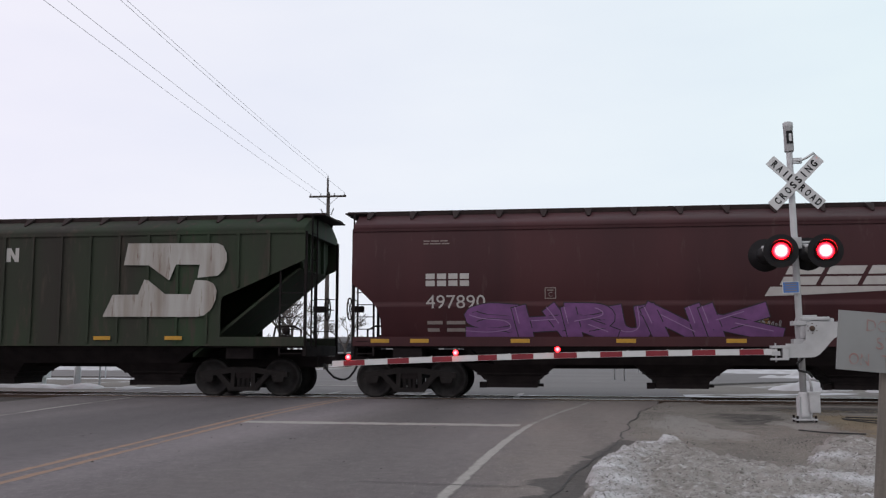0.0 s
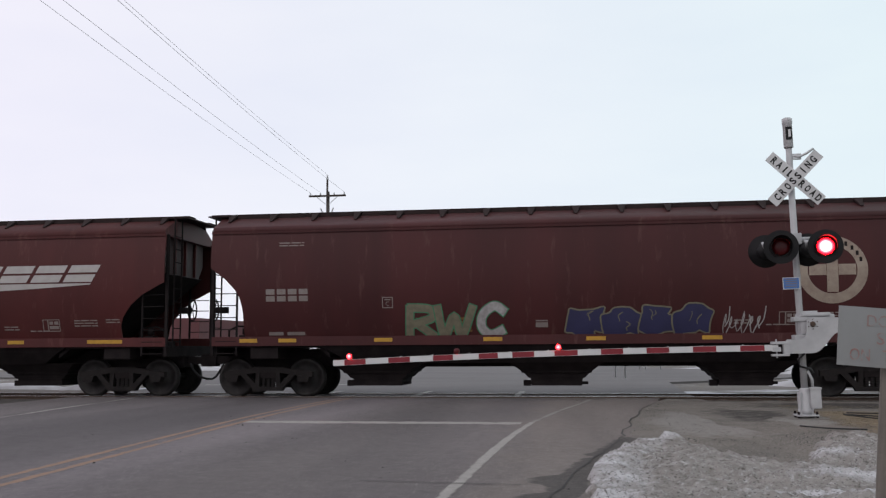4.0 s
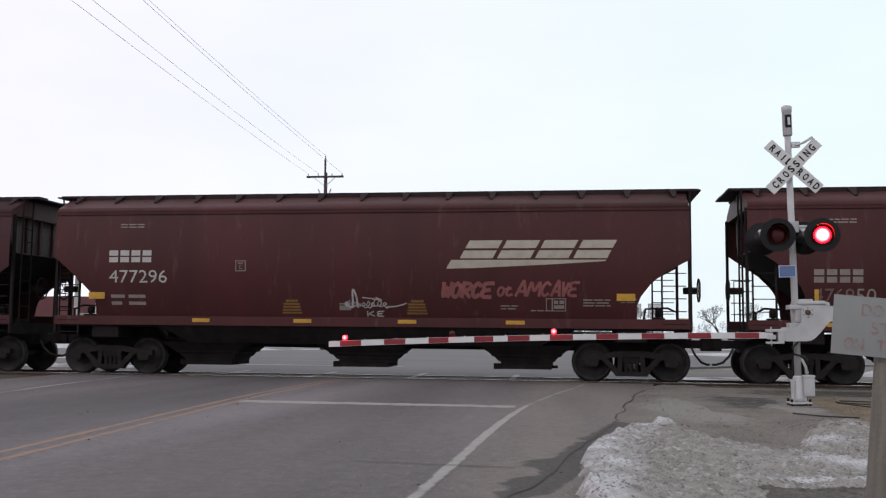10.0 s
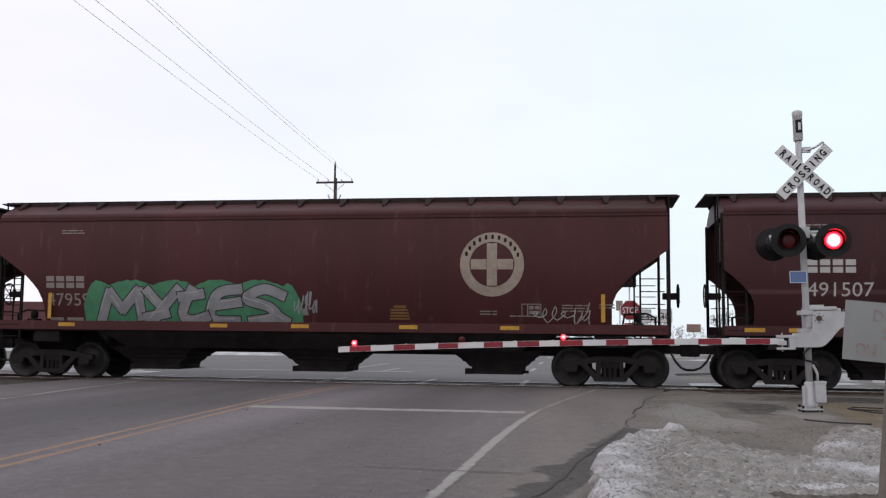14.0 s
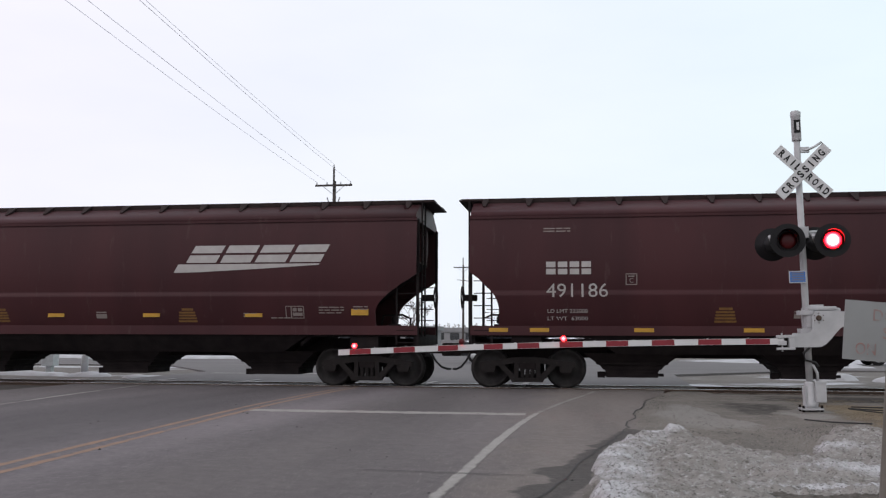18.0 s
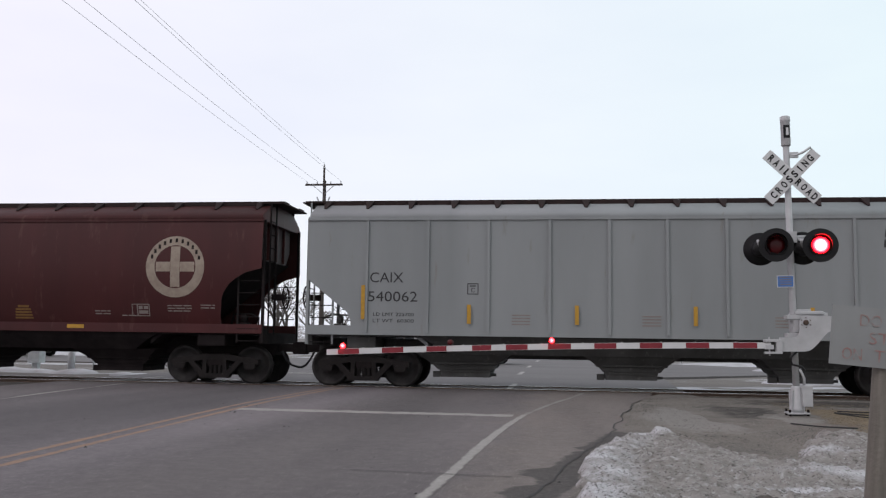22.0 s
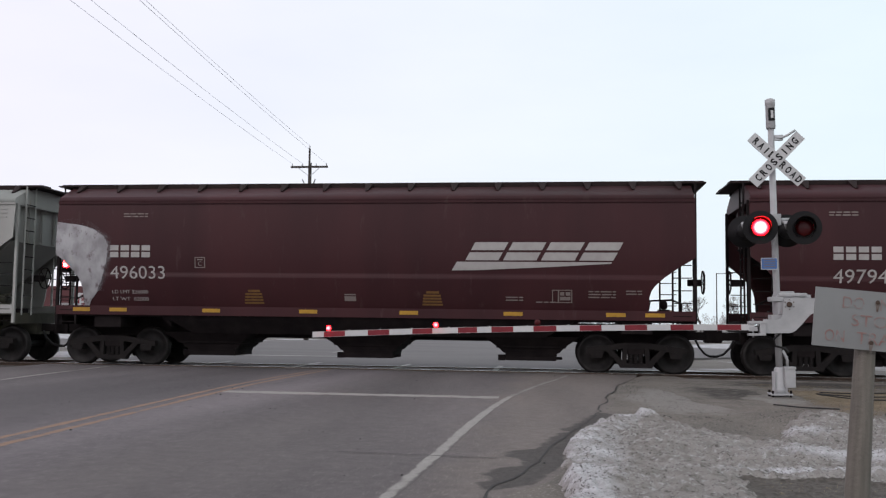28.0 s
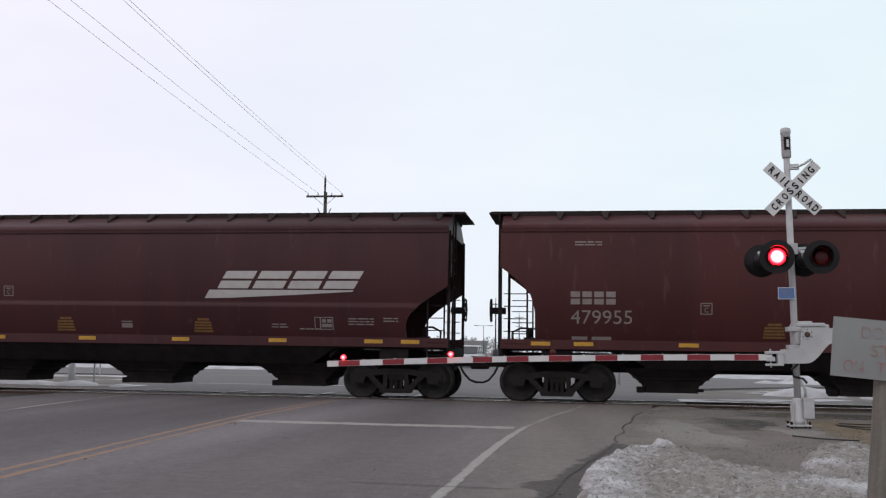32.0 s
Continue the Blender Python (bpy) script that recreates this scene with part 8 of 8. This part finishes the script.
def route_sign(x, y, label, digits):
    s = thing("route_sign", (x, y, -0.1), label, "route sign", "route signs")
    part("shaft", rod((0, 0, -0.2), (0, 0, 2.75), 0.03, 8), M_GALV, s)
    p = part("route_plate", box(-0.36, 0.36, -0.05, -0.045, -0.36, 0.36, bevel=0.02), M_BLACK, s)
    p.location = (0, 0, 2.42)
    part("route_face", box(-0.335, 0.335, -0.055, -0.051, -0.335, 0.335, bevel=0.001), M_SIGNWHITE, p)
    part("route_digits", letters(digits, -0.24, -0.18, 0.48, 0.36, lambda a, b: (a, -0.059, b), 0.0), M_BLACK, p)
    q = part("arrow_plate", box(-0.27, 0.27, -0.05, -0.045, -0.19, 0.19), M_SIGNWHITE, s)
    q.location = (0, 0, 1.82)
    part("arrow", shapes([[(-0.18, -0.02), (0.08, -0.02), (0.08, -0.08), (0.2, 0.0), (0.08, 0.08), (0.08, 0.02), (-0.18, 0.02)]], lambda a, b: (a, -0.055, b)), M_BLACK, q)
    return s


route_sign(4.05, 50.8, "white route sign with an arrow plate on a post", "30")
route_sign(3.0, 51.2, "white route sign with an arrow plate on a post", "23")
board = thing("delineator", (3.35, 52.0, -0.1), "red and white striped delineator post", "delineator")
part("shaft", rod((0, 0, -0.2), (0, 0, 1.3), 0.03, 8), M_GALV, board)
part("striped_face", box(-0.12, 0.12, -0.05, -0.045, 0.6, 1.3), M_SIGNRED, board)
part("stripe", shapes([[(-0.12, z), (0.12, z + 0.1), (0.12, z + 0.2), (-0.12, z + 0.1)] for z in (0.65, 0.95)], lambda a, b: (a, -0.053, b)), M_SIGNWHITE, board)


def street_light(x, y, height, arm, label):
    s = thing("street_lamp", (x, y, -0.1), label, "street lamp", "street lamps")
    part("column", lathe([(0.12, -0.3), (0.10, 1.0), (0.07, height)], 10, (0, 0, 0), "z"), M_POLE, s)
    for k in arm:
        part("arm", rod((0, 0, height - 0.05), (k, 0, height), 0.05, 6), M_POLE, s)
        part("lantern", box(*sorted((k * 0.75, k * 1.3)), -0.2, 0.2, height - 0.12, height + 0.08, bevel=0.03), M_POLE, s)
    return s


street_light(23.0, 144.0, 9.0, (1.8,), "dark street lamp with a single arm")
street_light(-28.0, 285.0, 9.2, (-2.2, 2.2), "street lamp with two arms far down the road")
street_light(-9.5, 230.0, 8.4, (-2.0, 2.0), "street lamp with two arms far down the road")
for x, y, hh in ((-15.5, 118, 11.5), (-15.2, 178, 11.5), (-14.8, 245, 11.5), (-20, 330, 11.5)):
    power_pole(x, y, hh, "wooden utility pole farther down the road", 1)
street_light(20.5, 68.0, 3.0, (), "short dark post beyond the junction")

M_TWIG = material("bare_twigs", (0.115, 0.100, 0.095), 0.95, var=0.25, scale=3)
# distance haze is mixed into these two tree colours, hence the pale grey
M_WOODS = material("hazy_bare_woods", (0.20, 0.19, 0.195), 0.95, col2=(0.25, 0.235, 0.24), scale=0.2)
M_CONIFER = material("hazy_dark_conifers", (0.15, 0.165, 0.175), 0.95, var=0.3, scale=0.3)


def bare_tree(x, y, height, spread, seed, label):
    """A leafless tree: tapered trunk and limbs, and a crown of fine twigs."""
    rnd = random.Random(seed)
    tree = thing("tree", (x, y, -0.15), label, "tree", "bare trees")
    limbs, twigs = bmesh.new(), bmesh.new()

    def grow(p, d, length, r, level):
        q = p + d * length
        if level < 3:
            add_rod(limbs, p, q, r, 6, r * 0.66)
        else:
            add_rod(twigs, p, q, r, 3, r * 0.5)
        if level == 6:
            return
        for k in range(3 if level < 2 else rnd.choice((2, 3))):
            a, b = rnd.uniform(0, 6.28), rnd.uniform(0.35, 0.75) * spread
            side = Vector((math.cos(a), math.sin(a), 0))
            nd = (d * math.cos(b) + side * math.sin(b) + Vector((0, 0, 0.12))).normalized()
            grow(p + d * length * rnd.uniform(0.7, 1.0), nd, length * rnd.uniform(0.62, 0.82), max(r * 0.6, 0.020), level + 1)
    grow(Vector((0, 0, -0.2)), Vector((rnd.uniform(-0.05, 0.05), 0, 1)).normalized(), height * 0.26, height * 0.022, 0)
    part("trunk", limbs, M_BARK, tree)
    part("crown", twigs, M_TWIG, tree)
    return tree


for k, (x, y, hh, sp) in enumerate(((21.5, 150, 8.5, 1.25), (27.5, 152, 8.0, 1.2), (-27, 86, 9.5, 1.0), (-30, 92, 10.5, 1.0), (-24.5, 96, 8.0, 1.1), (-34, 104, 10, 1.0), (-22, 120, 8.5, 1.1), (-40, 140, 10, 1.1), (-47, 95, 8.0, 1.1), (14, 190, 9, 1.1))):
    bare_tree(x, y, hh, sp, 100 + k, "leafless grey tree beyond the junction")


def woods(name, x0, x1, y0, y1, hmin, hmax, n, mat, label, seed, cone=False):
    rnd = random.Random(seed)
    verts, faces = [], []
    for _ in range(n):
        x, y, hh = rnd.uniform(x0, x1), rnd.uniform(y0, y1), rnd.uniform(hmin, hmax)
        hh *= 0.8 + 0.4 * (0.5 + 0.5 * noise.noise(Vector((x * 0.02, 0, seed))))
        w = hh * (0.16 if cone else 0.30)
        for _k in range(110):
            f = rnd.random()
            rad = w * ((1 - f) if cone else math.sin(math.pi * (0.12 + 0.86 * f)) ** 0.7)
            a = rnd.uniform(0, 6.28)
            c = Vector((x + rad * math.cos(a) * rnd.random(), y + rad * math.sin(a), hh * (0.12 + 0.88 * f)))
            s = hh * rnd.uniform(0.025, 0.06)
            i = len(verts)
            for _q in range(3):
                verts.append(tuple(c + Vector((rnd.uniform(-s, s), rnd.uniform(-s, s), rnd.uniform(-s, s) * 1.3))))
            faces.append((i, i + 1, i + 2))
    me = bpy.data.meshes.new(name)
    me.from_pydata(verts, [], faces)
    me.materials.append(mat)
    return tagged(new(name, me), label, "woods", "", "stuff")


woods("far_woods", -230, 40, 430, 520, 5, 8.5, 420, M_WOODS, "line of bare woods on the horizon", 1)
woods("far_woods", -420, -180, 300, 420, 5, 9, 200, M_WOODS, "line of bare woods on the horizon", 2)
woods("far_woods", 40, 330, 520, 640, 5, 9, 200, M_WOODS, "line of bare woods on the horizon", 3)
woods("far_conifers", -5, 22, 400, 430, 5, 9, 26, M_CONIFER, "row of dark conifers far off", 4, True)

M_WALLPALE = material("pale_rendered_wall", (0.42, 0.41, 0.40), 0.9, var=0.15, scale=0.8, col3=(0.3, 0.29, 0.28), scale3=2, cover3=0.62)
M_FASCIA = material("dark_red_metal_fascia", (0.105, 0.032, 0.035), 0.7, var=0.2, scale=0.6)
M_GREYWALL = material("grey_metal_siding", (0.24, 0.24, 0.25), 0.8, var=0.2, scale=0.5)


def low_building(x, y, w, d, wall_h, top_h, m_wall, m_top, label, doors):
    b = thing("building", (x, y, -0.15), label, "building", "low buildings")
    wall = bmesh.new()
    add_box(wall, -w / 2, w / 2, -d / 2, d / 2, 0, wall_h)
    part("wall", wall, m_wall, b)
    part("roof", box(-w / 2 - 0.4, w / 2 + 0.4, -d / 2 - 0.4, d / 2 + 0.4, wall_h, top_h, bevel=0.05), m_top, b)
    for k in range(doors):
        px = -w / 2 + w * (k + 0.5) / doors
        win = part("window", box(px - w / doors * 0.3, px + w / doors * 0.3, -d / 2 - 0.02, -d / 2 + 0.05, 0.9, wall_h - 0.3), M_GLASS, b)
        part("frame", box(px - w / doors * 0.33, px + w / doors * 0.33, -d / 2 - 0.035, -d / 2 - 0.021, 0.8, 0.9), M_SIGNWHITE, win)
    return b


low_building(-42.5, 79, 22, 10, 2.0, 3.9, M_WALLPALE, M_FASCIA, "low pale building with a dark red fascia", 6)
low_building(-32, 150, 16, 9, 2.6, 3.3, M_GREYWALL, M_GREYWALL, "low grey shed beyond the junction", 3)
low_building(-44, 320, 26, 14, 3.5, 5.0, M_GREYWALL, M_GREYWALL, "grey building far down the road", 5)

# ---------------------------------------------------------------- vehicles standing beyond the junction
M_CARWHITE = material("white_car_paint", (0.50, 0.51, 0.53), 0.35, var=0.08, spec=0.5)
CROSS_Y = 47.5
M_CARSILVER = material("grey_car_paint", (0.16, 0.165, 0.17), 0.35, var=0.1, spec=0.5)
M_CARDARK = material("dark_car_paint", (0.03, 0.032, 0.038), 0.35, var=0.1, spec=0.5)
M_TYRE = material("tyre_rubber", (0.015, 0.015, 0.016), 0.85)


def vehicle(x, y, turn, mat, label):
    v = thing("car", (x, y, -0.10), label, "car", "cars", turn=turn)
    body = prism([(-2.3, 0.35), (2.3, 0.35), (2.35, 0.75), (2.2, 1.0), (1.2, 1.08), (-2.25, 1.08), (-2.35, 0.7)], -0.9, 0.9)
    bmesh.ops.bevel(body, geom=list(body.edges), offset=0.06, segments=2, affect="EDGES")
    part("body", body, mat, v)
    cabin = prism([(1.15, 1.06), (0.45, 1.66), (0.2, 1.72), (-1.9, 1.72), (-2.15, 1.6), (-2.25, 1.06)], -0.78, 0.78)
    bmesh.ops.bevel(cabin, geom=list(cabin.edges), offset=0.06, segments=2, affect="EDGES")
    part("cabin", cabin, mat, v)
    glass = prism([(1.08, 1.12), (0.46, 1.62), (-1.95, 1.62), (-2.1, 1.12)], -0.79, 0.79)
    part("side_glass", glass, M_GLASS, v)
    part("windscreen", prism([(1.19, 1.12), (0.52, 1.63), (0.5, 1.63), (1.10, 1.12)], -0.68, 0.68), M_GLASS, v)
    for sx in (-1.4, 1.4):
        for sy in (-1, 1):
            w = part("wheel", lathe([(0.05, -0.11), (0.33, -0.11), (0.35, -0.07), (0.35, 0.07), (0.33, 0.11), (0.05, 0.11)], 20), M_TYRE, v)
            w.location = (sx, sy * 0.82, 0.35)
            part("rim", lathe([(0.02, -0.118), (0.2, -0.112), (0.2, 0.112), (0.02, 0.118)], 16), M_GALV, w)
    for sy in (-0.62, 0.62):
        part("headlight", box(2.25, 2.34, sy - 0.18, sy + 0.18, 0.72, 0.88, bevel=0.02), M_SIGNWHITE, v)
        part("tail_light", box(-2.34, -2.27, sy - 0.14, sy + 0.14, 0.75, 1.0, bevel=0.02), M_SIGNRED, v)
    return v


vehicle(-7.9, 70.0, -90, M_CARWHITE, "white sport utility car waiting beyond the junction")
vehicle(-8.4, 130.0, -90, M_CARWHITE, "pale car farther down the road")
vehicle(-12.5, 165.0, 20, M_CARDARK, "dark car farther down the road")
# two cars pull away along the cross street while the train passes: seconds and place of the middle of the wheelbase
CROSSING_CARS = [
    (vehicle(60.0, CROSS_Y, 180, M_CARDARK, "dark car driving along the cross street"), ((0.0, 30.0), (13.0, 12.0), (15.0, 5.0), (16.6, 0.65), (17.5, -2.2), (18.4, -6.0), (19.4, -11.75), (20.5, -19.0), (22.5, -34.0), (25.0, -56.0), (32.0, -120.0))),
    (vehicle(70.0, CROSS_Y, 180, M_CARSILVER, "grey car driving along the cross street"), ((0.0, 60.0), (13.0, 34.0), (18.0, 12.0), (19.3, 6.9), (20.3, 2.8), (21.3, -1.4), (22.2, -6.2), (23.2, -10.75), (24.5, -17.5), (27.0, -32.0), (32.0, -75.0))),
]

info = thing("notice_board", (6.5, 60.0, -0.1), "pale yellow notice board on a short post", "sign")
part("shaft", rod((0, 0, -0.2), (0, 0, 1.9), 0.03, 8), M_GALV, info)
part("board", box(-0.42, 0.42, -0.06, -0.035, 1.65, 2.15), M_ROADYELLOW, info)
part("board_line", shapes([rect(-0.3, 0.3, z, z + 0.07) for z in (1.76, 1.90)], lambda x, z: (x, -0.065, z)), M_DULLWHITE, info)

wrong_way = thing("do_not_enter_sign", (-20.19, 38.0, -0.1), "red and white do not enter sign on a steel post", "road sign")
part("shaft", rod((0, 0, -0.2), (0, 0, 2.27), 0.03, 8), M_GALV, wrong_way)
dn = part("sign_plate", box(-0.38, 0.38, -0.045, -0.04, -0.38, 0.38, bevel=0.002), M_SIGNWHITE, wrong_way)
dn.location = (0, 0, 1.92)
part("red_disc", lathe([(0.01, -0.052), (0.345, -0.052), (0.345, -0.0465)], 32), M_SIGNRED, dn)
part("white_bar", box(-0.25, 0.25, -0.058, -0.053, -0.055, 0.055), M_SIGNWHITE, dn)
part("lettering", letters("DO NOT", -0.20, 0.10, 0.40, 0.10, lambda x, z: (x, -0.056, z), 0.0), M_SIGNWHITE, dn)
part("lettering", letters("ENTER", -0.18, -0.20, 0.36, 0.10, lambda x, z: (x, -0.056, z), 0.0), M_SIGNWHITE, dn)

# ---------------------------------------------------------------- last: everything that moves
motions()
